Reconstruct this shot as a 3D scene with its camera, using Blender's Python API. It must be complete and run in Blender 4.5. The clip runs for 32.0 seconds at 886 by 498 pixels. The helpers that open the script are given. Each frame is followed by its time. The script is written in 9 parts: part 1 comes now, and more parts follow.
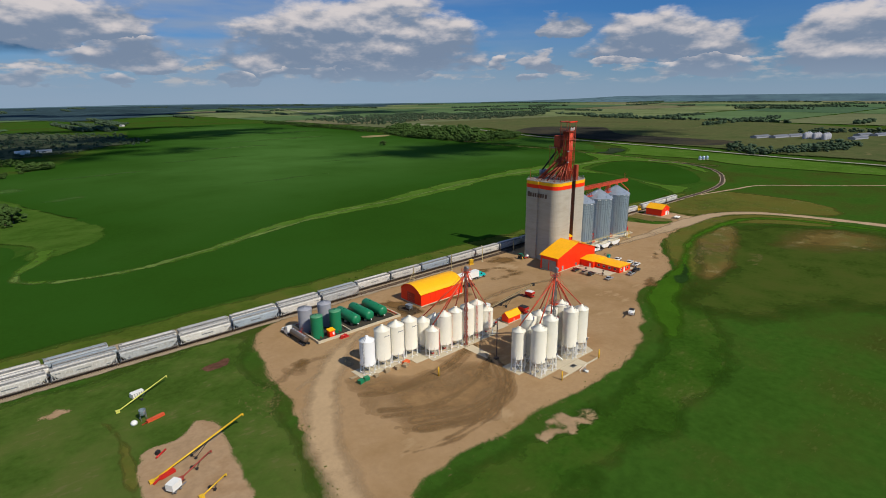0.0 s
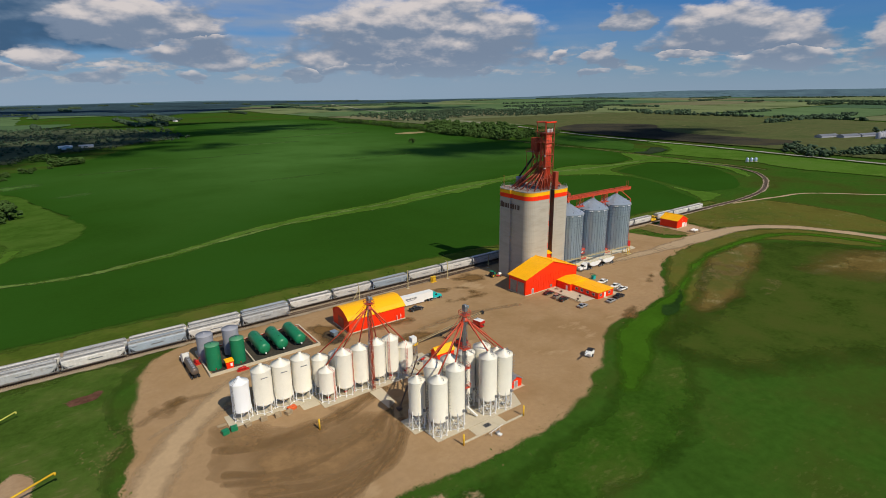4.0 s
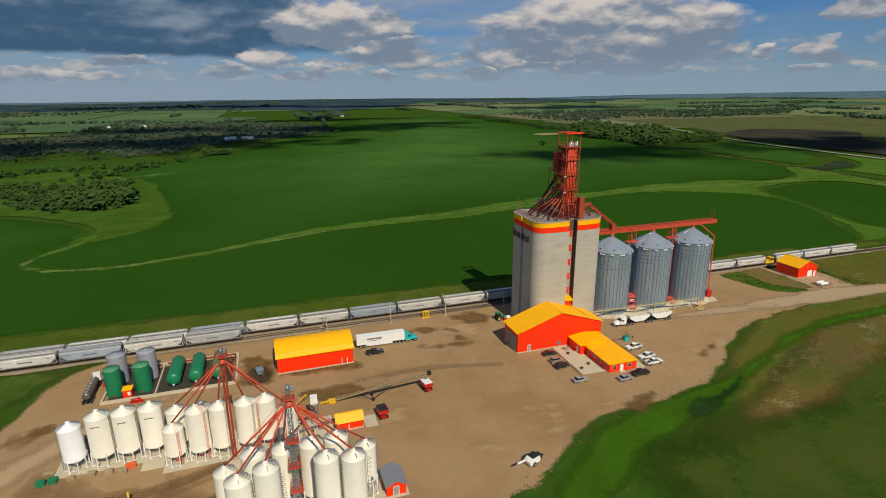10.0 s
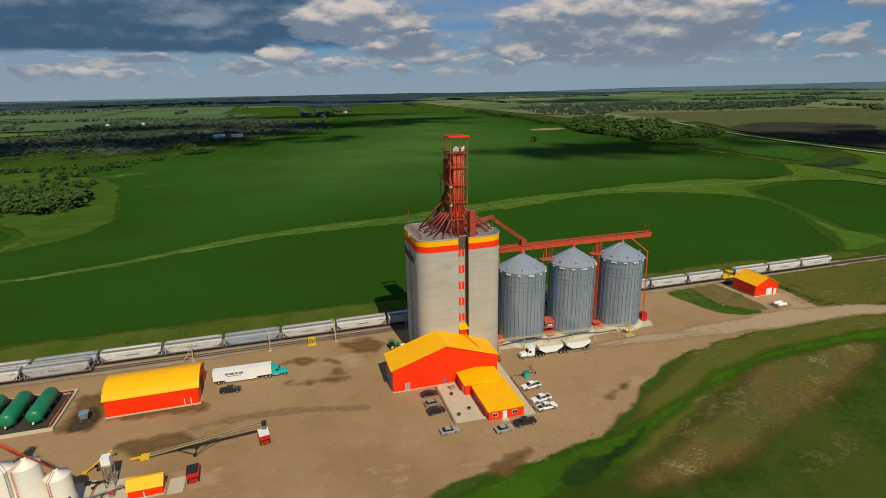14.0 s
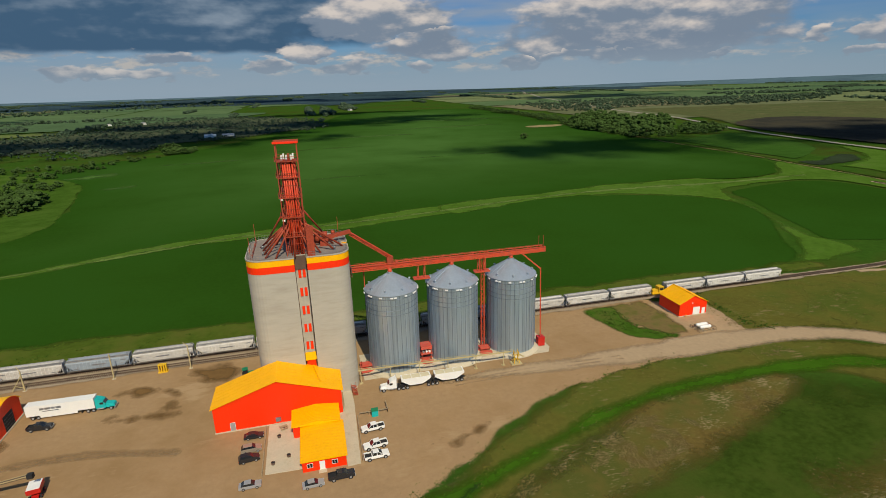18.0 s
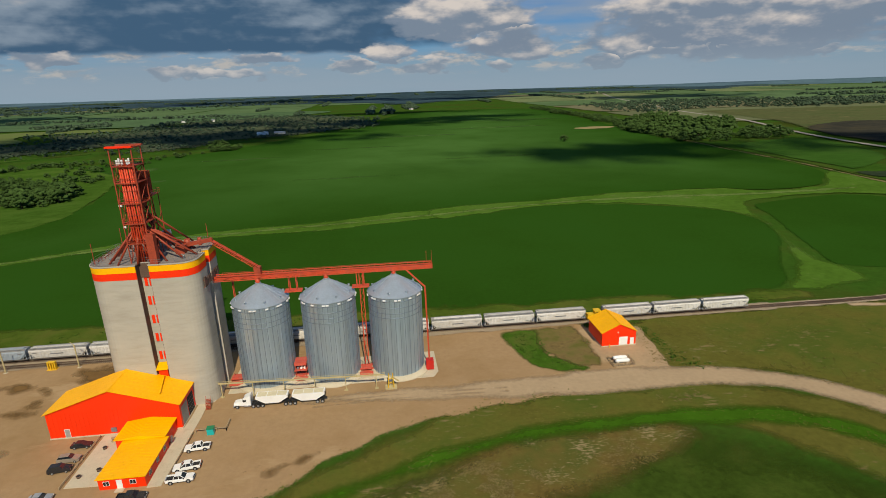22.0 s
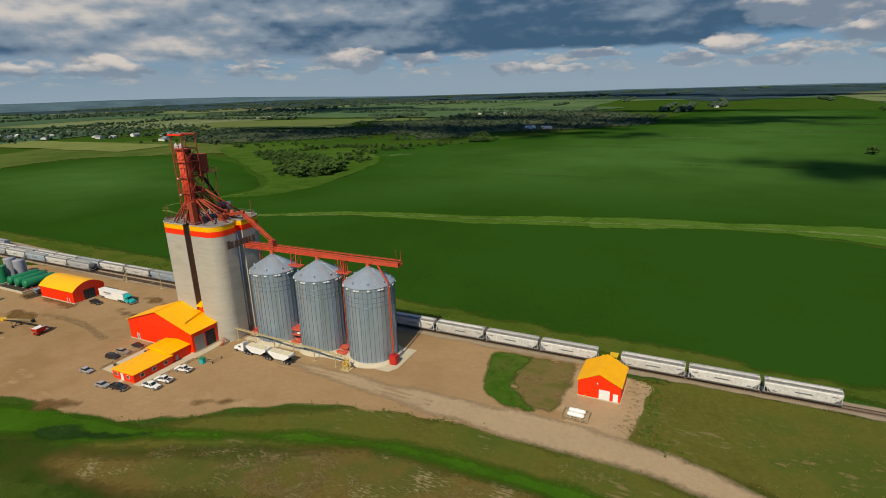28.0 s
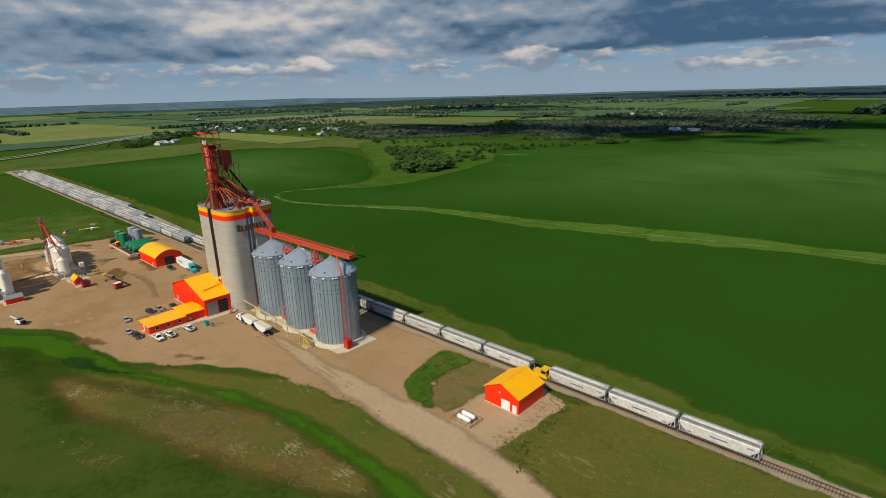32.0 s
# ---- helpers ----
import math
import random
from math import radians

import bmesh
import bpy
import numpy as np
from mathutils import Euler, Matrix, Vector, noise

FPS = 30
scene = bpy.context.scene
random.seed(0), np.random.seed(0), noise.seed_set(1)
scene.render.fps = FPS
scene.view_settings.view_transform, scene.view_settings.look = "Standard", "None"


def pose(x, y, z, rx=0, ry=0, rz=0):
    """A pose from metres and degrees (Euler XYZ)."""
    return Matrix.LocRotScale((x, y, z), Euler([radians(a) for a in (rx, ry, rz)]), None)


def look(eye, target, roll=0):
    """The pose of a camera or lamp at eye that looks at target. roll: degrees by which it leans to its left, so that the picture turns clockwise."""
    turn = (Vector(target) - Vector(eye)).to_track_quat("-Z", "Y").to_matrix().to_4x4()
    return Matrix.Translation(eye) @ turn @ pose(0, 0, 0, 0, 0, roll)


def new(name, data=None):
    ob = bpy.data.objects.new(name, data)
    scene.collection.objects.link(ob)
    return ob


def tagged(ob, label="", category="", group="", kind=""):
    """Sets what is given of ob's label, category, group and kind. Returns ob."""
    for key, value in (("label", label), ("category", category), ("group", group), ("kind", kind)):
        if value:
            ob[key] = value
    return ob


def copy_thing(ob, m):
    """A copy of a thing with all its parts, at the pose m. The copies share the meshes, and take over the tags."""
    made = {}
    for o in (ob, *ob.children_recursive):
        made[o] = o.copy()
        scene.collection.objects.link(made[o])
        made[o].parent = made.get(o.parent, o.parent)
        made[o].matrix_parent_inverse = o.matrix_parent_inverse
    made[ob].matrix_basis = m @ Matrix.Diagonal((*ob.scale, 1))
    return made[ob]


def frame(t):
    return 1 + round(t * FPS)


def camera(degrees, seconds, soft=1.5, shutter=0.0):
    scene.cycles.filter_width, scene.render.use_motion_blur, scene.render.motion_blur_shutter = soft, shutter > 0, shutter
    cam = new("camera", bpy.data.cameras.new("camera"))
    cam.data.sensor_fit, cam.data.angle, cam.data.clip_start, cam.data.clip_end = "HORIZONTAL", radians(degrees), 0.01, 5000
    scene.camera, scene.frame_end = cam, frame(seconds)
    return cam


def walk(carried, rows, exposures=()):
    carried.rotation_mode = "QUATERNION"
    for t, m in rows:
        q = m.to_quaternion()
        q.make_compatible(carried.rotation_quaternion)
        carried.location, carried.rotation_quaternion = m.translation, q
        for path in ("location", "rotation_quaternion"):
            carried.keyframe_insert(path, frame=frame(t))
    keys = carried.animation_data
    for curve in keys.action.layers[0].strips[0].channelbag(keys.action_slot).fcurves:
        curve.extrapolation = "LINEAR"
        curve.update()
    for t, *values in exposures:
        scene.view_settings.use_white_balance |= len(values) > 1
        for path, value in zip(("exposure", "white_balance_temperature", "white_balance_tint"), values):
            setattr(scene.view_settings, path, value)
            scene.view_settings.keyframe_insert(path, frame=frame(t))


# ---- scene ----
EXPOSURE = 0.0
cam = camera(78.8, 32.0, soft=0.9)
METRES, EYE, TILT, LEAN, TURN = 445.0, 82.3, 0.0, 0.0, -41.7
ROWS = [
    (0.0, 0.0, 0.0, 0.0, -0.16, -16.09, 0.55),
    (0.5, 0.012, 0.0087, -0.0001, 0.65, -16.11, 0.58),
    (1.0, 0.0238, 0.0175, -0.0002, 1.38, -16.12, 0.6),
    (1.5, 0.0358, 0.0266, -0.0003, 2.16, -16.18, 0.6),
    (2.0, 0.0476, 0.0357, -0.0003, 3.0, -16.26, 0.62),
    (2.5, 0.0596, 0.0449, -0.0005, 3.78, -16.3, 0.64),
    (3.0, 0.0713, 0.0542, -0.0005, 4.47, -16.37, 0.67),
    (3.5, 0.0831, 0.0635, -0.0005, 5.04, -16.41, 0.69),
    (5.5, 0.1288, 0.1005, -0.0, 10.09, -16.54, 0.62),
    (6.0, 0.1398, 0.1099, 0.0001, 12.34, -16.47, 0.57),
    (6.5, 0.1505, 0.1196, 0.0002, 14.95, -16.36, 0.51),
    (7.0, 0.1608, 0.1297, 0.0003, 17.11, -16.3, 0.44),
    (7.5, 0.1707, 0.1402, 0.0002, 18.99, -16.24, 0.4),
    (8.0, 0.1804, 0.1513, 0.0001, 21.15, -16.25, 0.39),
    (8.5, 0.1896, 0.1625, 0.0003, 22.9, -16.28, 0.41),
    (9.0, 0.1983, 0.174, 0.0001, 23.48, -16.33, 0.45),
    (9.5, 0.2069, 0.1858, 0.0, 23.61, -16.43, 0.47),
    (10.0, 0.2152, 0.1975, 0.0004, 23.6, -16.5, 0.48),
    (10.5, 0.2234, 0.2093, 0.0004, 23.62, -16.54, 0.51),
    (11.0, 0.2312, 0.2212, 0.0004, 23.73, -16.59, 0.57),
    (11.5, 0.2391, 0.2331, 0.0004, 24.0, -16.67, 0.6),
    (12.0, 0.247, 0.245, 0.0002, 24.24, -16.76, 0.67),
    (12.5, 0.2551, 0.2567, 0.0004, 24.44, -16.84, 0.76),
    (13.0, 0.2633, 0.2683, 0.0003, 24.68, -16.9, 0.84),
    (13.5, 0.2718, 0.2798, 0.0005, 25.03, -16.95, 0.92),
    (14.0, 0.2795, 0.2905, 0.0004, 25.36, -17.03, 1.0),
    (14.5, 0.2878, 0.3017, 0.0002, 25.63, -17.11, 1.07),
    (16.5, 0.3237, 0.3469, -0.0011, 26.66, -17.33, 1.46),
    (17.0, 0.3335, 0.3574, -0.0012, 26.91, -17.35, 1.53),
    (17.5, 0.3439, 0.368, -0.0015, 27.14, -17.34, 1.59),
    (18.0, 0.3544, 0.3787, -0.0017, 27.4, -17.32, 1.64),
    (18.5, 0.3655, 0.3894, -0.0018, 27.66, -17.29, 1.65),
    (19.0, 0.3768, 0.4004, -0.0021, 27.95, -17.27, 1.69),
    (19.5, 0.3879, 0.4115, -0.0024, 28.18, -17.28, 1.69),
    (20.0, 0.3994, 0.4226, -0.0026, 28.55, -17.31, 1.7),
    (20.5, 0.4108, 0.4337, -0.0029, 29.09, -17.32, 1.69),
    (21.0, 0.4227, 0.4445, -0.0028, 30.29, -17.31, 1.68),
    (21.5, 0.4348, 0.4555, -0.003, 32.5, -17.27, 1.66),
    (22.0, 0.4469, 0.4664, -0.0033, 35.38, -17.18, 1.62),
    (22.5, 0.4594, 0.4774, -0.0034, 39.23, -17.02, 1.56),
    (23.0, 0.4712, 0.4889, -0.0036, 42.3, -16.91, 1.48),
    (23.5, 0.4829, 0.5008, -0.0038, 44.64, -16.87, 1.43),
    (24.0, 0.4941, 0.5131, -0.0037, 47.14, -16.86, 1.36),
    (24.5, 0.5052, 0.5257, -0.0037, 49.61, -16.9, 1.34),
    (25.0, 0.5159, 0.5386, -0.0038, 52.25, -16.94, 1.32),
    (25.5, 0.5265, 0.5521, -0.0038, 55.07, -16.93, 1.35),
    (26.0, 0.5366, 0.5662, -0.0038, 57.76, -16.89, 1.4),
    (26.5, 0.5464, 0.5807, -0.0037, 60.99, -16.84, 1.44),
    (28.5, 0.5792, 0.6447, -0.0035, 68.98, -16.84, 1.73),
    (29.0, 0.5866, 0.661, -0.0034, 70.51, -16.87, 1.76),
    (29.5, 0.5936, 0.6776, -0.0034, 73.46, -16.81, 1.76),
    (30.0, 0.6004, 0.6945, -0.0031, 77.15, -16.69, 1.72),
    (31.0, 0.612, 0.7288, -0.0026, 83.13, -16.46, 1.72),
    (31.5, 0.617, 0.7458, -0.0023, 84.11, -16.43, 1.79),
    (32.0, 0.6213, 0.763, -0.0021, 84.99, -16.49, 1.85),
]
walk(cam, [(t, pose(0, 0, EYE, TILT, LEAN, TURN) @ pose(METRES * x, METRES * y, METRES * z, 90 + pitch, roll, yaw)) for t, x, y, z, yaw, pitch, roll in ROWS],
     exposures=[(0.0, EXPOSURE + 0.03, 6350, 9), (3.0, EXPOSURE + 0.02, 6420, 9), (8.0, EXPOSURE - 0.08, 6700, 7), (14.0, EXPOSURE - 0.08, 6840, 6), (20.0, EXPOSURE - 0.01, 6900, 6), (26.0, EXPOSURE, 6920, 6), (30.0, EXPOSURE + 0.02, 6850, 6), (32.0, EXPOSURE + 0.03, 6680, 6)])

# ---- daylight: one sun, a sky with broken cumulus ----
SUN_WAY = Vector((0.12, -1.03, 1.0)).normalized()
SUN_EL = math.asin(SUN_WAY.z)
SUN_AZ = math.atan2(SUN_WAY.x, SUN_WAY.y)
sun = new("sun", bpy.data.lights.new("sun", "SUN"))
sun.data.energy, sun.data.angle, sun.data.color = 4.1, radians(0.53), (1.0, 0.895, 0.71)
sun.matrix_world = look(SUN_WAY * 600, (0, 0, 0))


def nodes_of(tree):
    tree.nodes.clear()

    def add(kind, ins=None, operation=None, data_type=None, blend=None, curve=None, attribute=None):
        n = tree.nodes.new(kind)
        if operation:
            n.operation = operation
        if data_type:
            n.data_type = data_type
        if blend:
            n.blend_type = blend
        if curve:
            n.interpolation_type = curve
        if attribute:
            n.attribute_name = attribute
        for k, v in (ins or {}).items():
            if isinstance(v, bpy.types.NodeSocket):
                tree.links.new(v, n.inputs[k])
            else:
                n.inputs[k].default_value = v
        return n
    return add


def build_sky():
    """Clear sky, haze, a western deck and single cumulus heaps, each by azimuth and elevation in degrees."""
    world = bpy.data.worlds.new("sky")
    scene.world = world
    world.use_nodes = True
    add = nodes_of(world.node_tree)

    def m(op, a, b=0.0, c=0.0, clamp=False):
        n = add("ShaderNodeMath", {0: a, 1: b, 2: c}, operation=op)
        n.use_clamp = clamp
        return n.outputs[0]

    def ramp(v, lo, hi, a=0.0, b=1.0):
        return add("ShaderNodeMapRange", {0: v, 1: lo, 2: hi, 3: a, 4: b}, curve="SMOOTHSTEP").outputs[0]

    def mix(k, a, b):
        return add("ShaderNodeMix", {0: k, 6: a if isinstance(a, bpy.types.NodeSocket) else (*a, 1), 7: b if isinstance(b, bpy.types.NodeSocket) else (*b, 1)}, data_type="RGBA").outputs[2]

    def vec(op, a, b, c=(0, 0, 0)):
        return add("ShaderNodeVectorMath", {0: a, 1: b, 2: c}, operation=op)

    sky = add("ShaderNodeTexSky")
    sky.sky_type, sky.sun_disc, sky.sun_elevation, sky.sun_rotation, sky.altitude = "NISHITA", False, SUN_EL, SUN_AZ, 600.0
    way = add("ShaderNodeTexCoord").outputs["Generated"]
    x, y, z = add("ShaderNodeSeparateXYZ", {0: way}).outputs
    az = m("MULTIPLY", m("ARCTAN2", y, x), 180 / math.pi)
    el = m("MULTIPLY", m("ARCSINE", z), 180 / math.pi)
    at = add("ShaderNodeCombineXYZ", {0: az, 1: el, 2: 0.0}).outputs[0]

    def noise(sx, sy, seed, lift=0.0, detail=7.0, rough=0.55):
        p = vec("MULTIPLY_ADD", at, (sx, sy, 0), (seed, seed * 1.7 + lift * sy, seed * 0.3)).outputs[0]
        return add("ShaderNodeTexNoise", {"Vector": p, "Scale": 1.0, "Detail": detail, "Roughness": rough}).outputs["Fac"]

    here = noise(0.17, 0.36, 3.1, detail=5.0, rough=0.48)
    over = noise(0.17, 0.36, 3.1, 0.7, 4.0, 0.5)
    fine = noise(0.7, 1.6, 8.4, detail=3.0)
    wide = noise(0.065, 0.20, 5.9, detail=3.0)
    relief = m("SUBTRACT", here, over)
    # single heaps: azimuth, half width, base elevation, height
    heaps = ((56.1, 13.4, 3.5, 6.4), (76.4, 4.9, 3.1, 2.2), (81.5, 7.5, 5.3, 3.2), (36.3, 2.4, 5.7, 1.5), (26.5, 7.3, 4.0, 3.6), (12.5, 5.6, 2.4, 4.2), (23.7, 4.6, 1.9, 1.7),
             (43.1, 1.2, 2.4, 1.2), (38.5, 1.9, 2.3, 1.7), (39.7, 1.2, 1.3, 0.6), (49.8, 2.0, 1.7, 1.0), (67.9, 2.6, 1.3, 1.0), (60.0, 6.0, 2.1, 1.2), (30.5, 3.0, 2.6, 0.8))
    puffs = ((101.2, 3.0, 2.6, 0.8), (92.8, 1.8, 1.5, 1.0), (89.1, 2.4, 2.8, 1.5), (85.4, 3.4, 1.35, 1.0), (104.5, 3.6, 1.0, 0.9), (78.0, 1.5, 1.1, 1.2),
             (124.7, 4.2, 2.5, 1.5), (118.1, 2.6, 2.5, 1.1), (109.0, 2.0, 1.2, 0.9), (152.8, 2.6, 2.1, 1.2), (169.5, 2.4, 1.25, 1.2), (146.5, 4.2, 1.9, 1.4), (165.4, 1.6, 1.6, 1.0), (135.0, 3.0, 1.7, 0.9))
    # ragged outlines: the heaps are looked up at a place pushed about by two sizes of turbulence
    wob = add("ShaderNodeTexNoise", {"Vector": vec("MULTIPLY", at, (0.33, 0.75, 0)).outputs[0], "Scale": 1.0, "Detail": 4.0, "Roughness": 0.5}).outputs["Color"]
    bent = vec("ADD", at, vec("MULTIPLY_ADD", wob, (6.5, 2.6, 0), (-3.25, -1.3, 0)).outputs[0]).outputs[0]
    bel = add("ShaderNodeSeparateXYZ", {0: bent}).outputs[1]
    best, high = -1.0, 0.0
    for a, w, e, h in heaps + puffs:
        p = vec("MULTIPLY_ADD", bent, (1 / w, 1 / h, 0), (-a / w, -e / h, 0)).outputs[0]
        q = vec("MAXIMUM", p, vec("MULTIPLY", p, (-1, -2.6, 0)).outputs[0]).outputs[0]
        d = m("SUBTRACT", 1.0, vec("DOT_PRODUCT", q, q).outputs["Value"])
        v = m("DIVIDE", m("SUBTRACT", bel, e), h)
        k = m("GREATER_THAN", d, best)
        high = m("ADD", m("MULTIPLY", v, k), m("MULTIPLY", high, m("SUBTRACT", 1.0, k)))
        best = m("MAXIMUM", d, best)
    bump = m("ADD", m("MULTIPLY", m("SUBTRACT", here, 0.5), 2.0), m("MULTIPLY", m("SUBTRACT", fine, 0.5), 0.5))
    cover = ramp(m("ADD", best, bump), -0.10, 0.48)
    lit = ramp(m("ADD", m("ADD", m("MULTIPLY", high, 0.75), m("MULTIPLY", relief, 3.4)), m("MULTIPLY", m("SUBTRACT", fine, 0.5), 0.9)), -0.1, 0.95)
    heap = mix(lit, (0.185, 0.240, 0.335), (0.64, 0.585, 0.575))
    # the deck: grows from the north towards the west, base near 3 degrees
    grow = m("ADD", ramp(az, 70.0, 94.0, -0.5, 0.62), ramp(az, 178.0, 180.0, 0.0, -0.1))
    deck_d = m("ADD", m("ADD", grow, ramp(el, 2.2, 3.9, -0.85, 0.0)), m("ADD", m("MULTIPLY", m("SUBTRACT", here, 0.5), 1.1), m("MULTIPLY", m("SUBTRACT", wide, 0.5), 1.0)))
    deck_cover = ramp(deck_d, -0.05, 0.42)
    streak = noise(0.035, 0.55, 21.4, detail=6.0, rough=0.6)
    bright = m("ADD", m("ADD", m("MULTIPLY", m("SUBTRACT", wide, 0.5), 2.2), m("MULTIPLY", m("SUBTRACT", streak, 0.5), 0.8)), m("MULTIPLY", relief, 2.4))
    bright = m("ADD", bright, m("ADD", m("MULTIPLY", m("SUBTRACT", fine, 0.5), 0.35), m("ADD", ramp(az, 114.0, 146.0, -0.34, 0.36), ramp(el, 3.5, 8.0, -0.12, 0.12))))
    deck = mix(ramp(bright, -0.55, 0.35), (0.052, 0.112, 0.205), (0.215, 0.280, 0.378))
    deck = mix(ramp(bright, 0.18, 1.0), deck, (0.58, 0.545, 0.545))
    # thin veil and low scattered puffs
    puff = noise(0.34, 1.25, 12.3)
    puff_cover = m("MULTIPLY", ramp(puff, 0.50, 0.66, 0.0, 0.85), m("MULTIPLY", ramp(el, 0.6, 1.4), ramp(el, 3.0, 4.4, 1.0, 0.0)))
    veil = m("MULTIPLY", ramp(noise(0.05, 0.3, 15.0, detail=4.0), 0.36, 0.66, 0.1, 0.85), m("MULTIPLY", ramp(el, 0.5, 3.0, 0.5, 1.0), ramp(az, 20.0, 70.0, 0.12, 1.0)))
    haze = m("MULTIPLY", ramp(el, -0.5, 5.6, 0.9, 0.0), ramp(az, 25.0, 75.0, 0.6, 1.0))
    clear = add("ShaderNodeMix", {0: 1.0, 6: sky.outputs[0], 7: (0.0165, 0.040, 0.074, 1)}, data_type="RGBA", blend="MULTIPLY").outputs[2]
    c = mix(haze, clear, (0.215, 0.315, 0.44))
    c = mix(veil, c, (0.265, 0.325, 0.43))
    c = mix(puff_cover, c, mix(ramp(fine, 0.4, 0.6), (0.27, 0.31, 0.38), (0.50, 0.46, 0.44)))
    c = mix(deck_cover, c, deck)
    c = mix(cover, c, heap)
    c = mix(ramp(el, -0.5, 3.6, 0.55, 0.0), c, (0.30, 0.38, 0.475))
    back = add("ShaderNodeBackground", {0: c, 1: 1.0})
    add("ShaderNodeOutputWorld", {0: back.outputs[0]})


build_sky()

# ---- materials ----


def surf(name, col, rough=0.6, metal=0.0, var=0.18, s1=0.35, s2=5.0, bump=0.0, dirt=None, dirt_at=0.62, spec=0.4, stretch=(1, 1, 1), random=0.0):
    """Colour varied at two scales, an optional dirt colour in patches, fine relief."""
    mt = bpy.data.materials.new(name)
    mt.use_nodes = True
    add = nodes_of(mt.node_tree)
    pos = add("ShaderNodeNewGeometry").outputs["Position"]
    pos = add("ShaderNodeVectorMath", {0: pos, 1: stretch}, operation="MULTIPLY").outputs[0]
    n1 = add("ShaderNodeTexNoise", {"Vector": pos, "Scale": s1, "Detail": 4.0, "Roughness": 0.6}).outputs[0]
    n2 = add("ShaderNodeTexNoise", {"Vector": pos, "Scale": s2, "Detail": 3.0, "Roughness": 0.6}).outputs[0]
    n = add("ShaderNodeMath", {0: n1, 1: n2}, operation="ADD").outputs[0]
    f = add("ShaderNodeMapRange", {0: n, 1: 0.7, 2: 1.3, 3: 0.0, 4: 1.0}).outputs[0]
    lo = tuple(c * (1 - var) for c in col) + (1,)
    hi = tuple(min(1, c * (1 + var)) for c in col) + (1,)
    c = add("ShaderNodeMix", {0: f, 6: lo, 7: hi}, data_type="RGBA").outputs[2]
    if dirt:
        n3 = add("ShaderNodeTexNoise", {"Vector": pos, "Scale": s1 * 2.3, "Detail": 6.0, "Roughness": 0.7}).outputs[0]
        k = add("ShaderNodeMapRange", {0: n3, 1: dirt_at - 0.12, 2: dirt_at + 0.12, 3: 0.0, 4: 0.8}).outputs[0]
        c = add("ShaderNodeMix", {0: k, 6: c, 7: (*dirt, 1)}, data_type="RGBA").outputs[2]
    if random:
        r = add("ShaderNodeObjectInfo").outputs["Random"]
        v = add("ShaderNodeMapRange", {0: r, 1: 0.0, 2: 1.0, 3: 1 - random, 4: 1 + random}).outputs[0]
        c = add("ShaderNodeHueSaturation", {"Value": v, "Color": c}).outputs[0]
    ins = {"Base Color": c, "Roughness": rough, "Metallic": metal, "Specular IOR Level": spec}
    if bump:
        ins["Normal"] = add("ShaderNodeBump", {"Height": n2, "Strength": min(1, bump), "Distance": 0.05}).outputs[0]
    b = add("ShaderNodeBsdfPrincipled", ins)
    add("ShaderNodeOutputMaterial", {0: b.outputs[0]})
    return mt


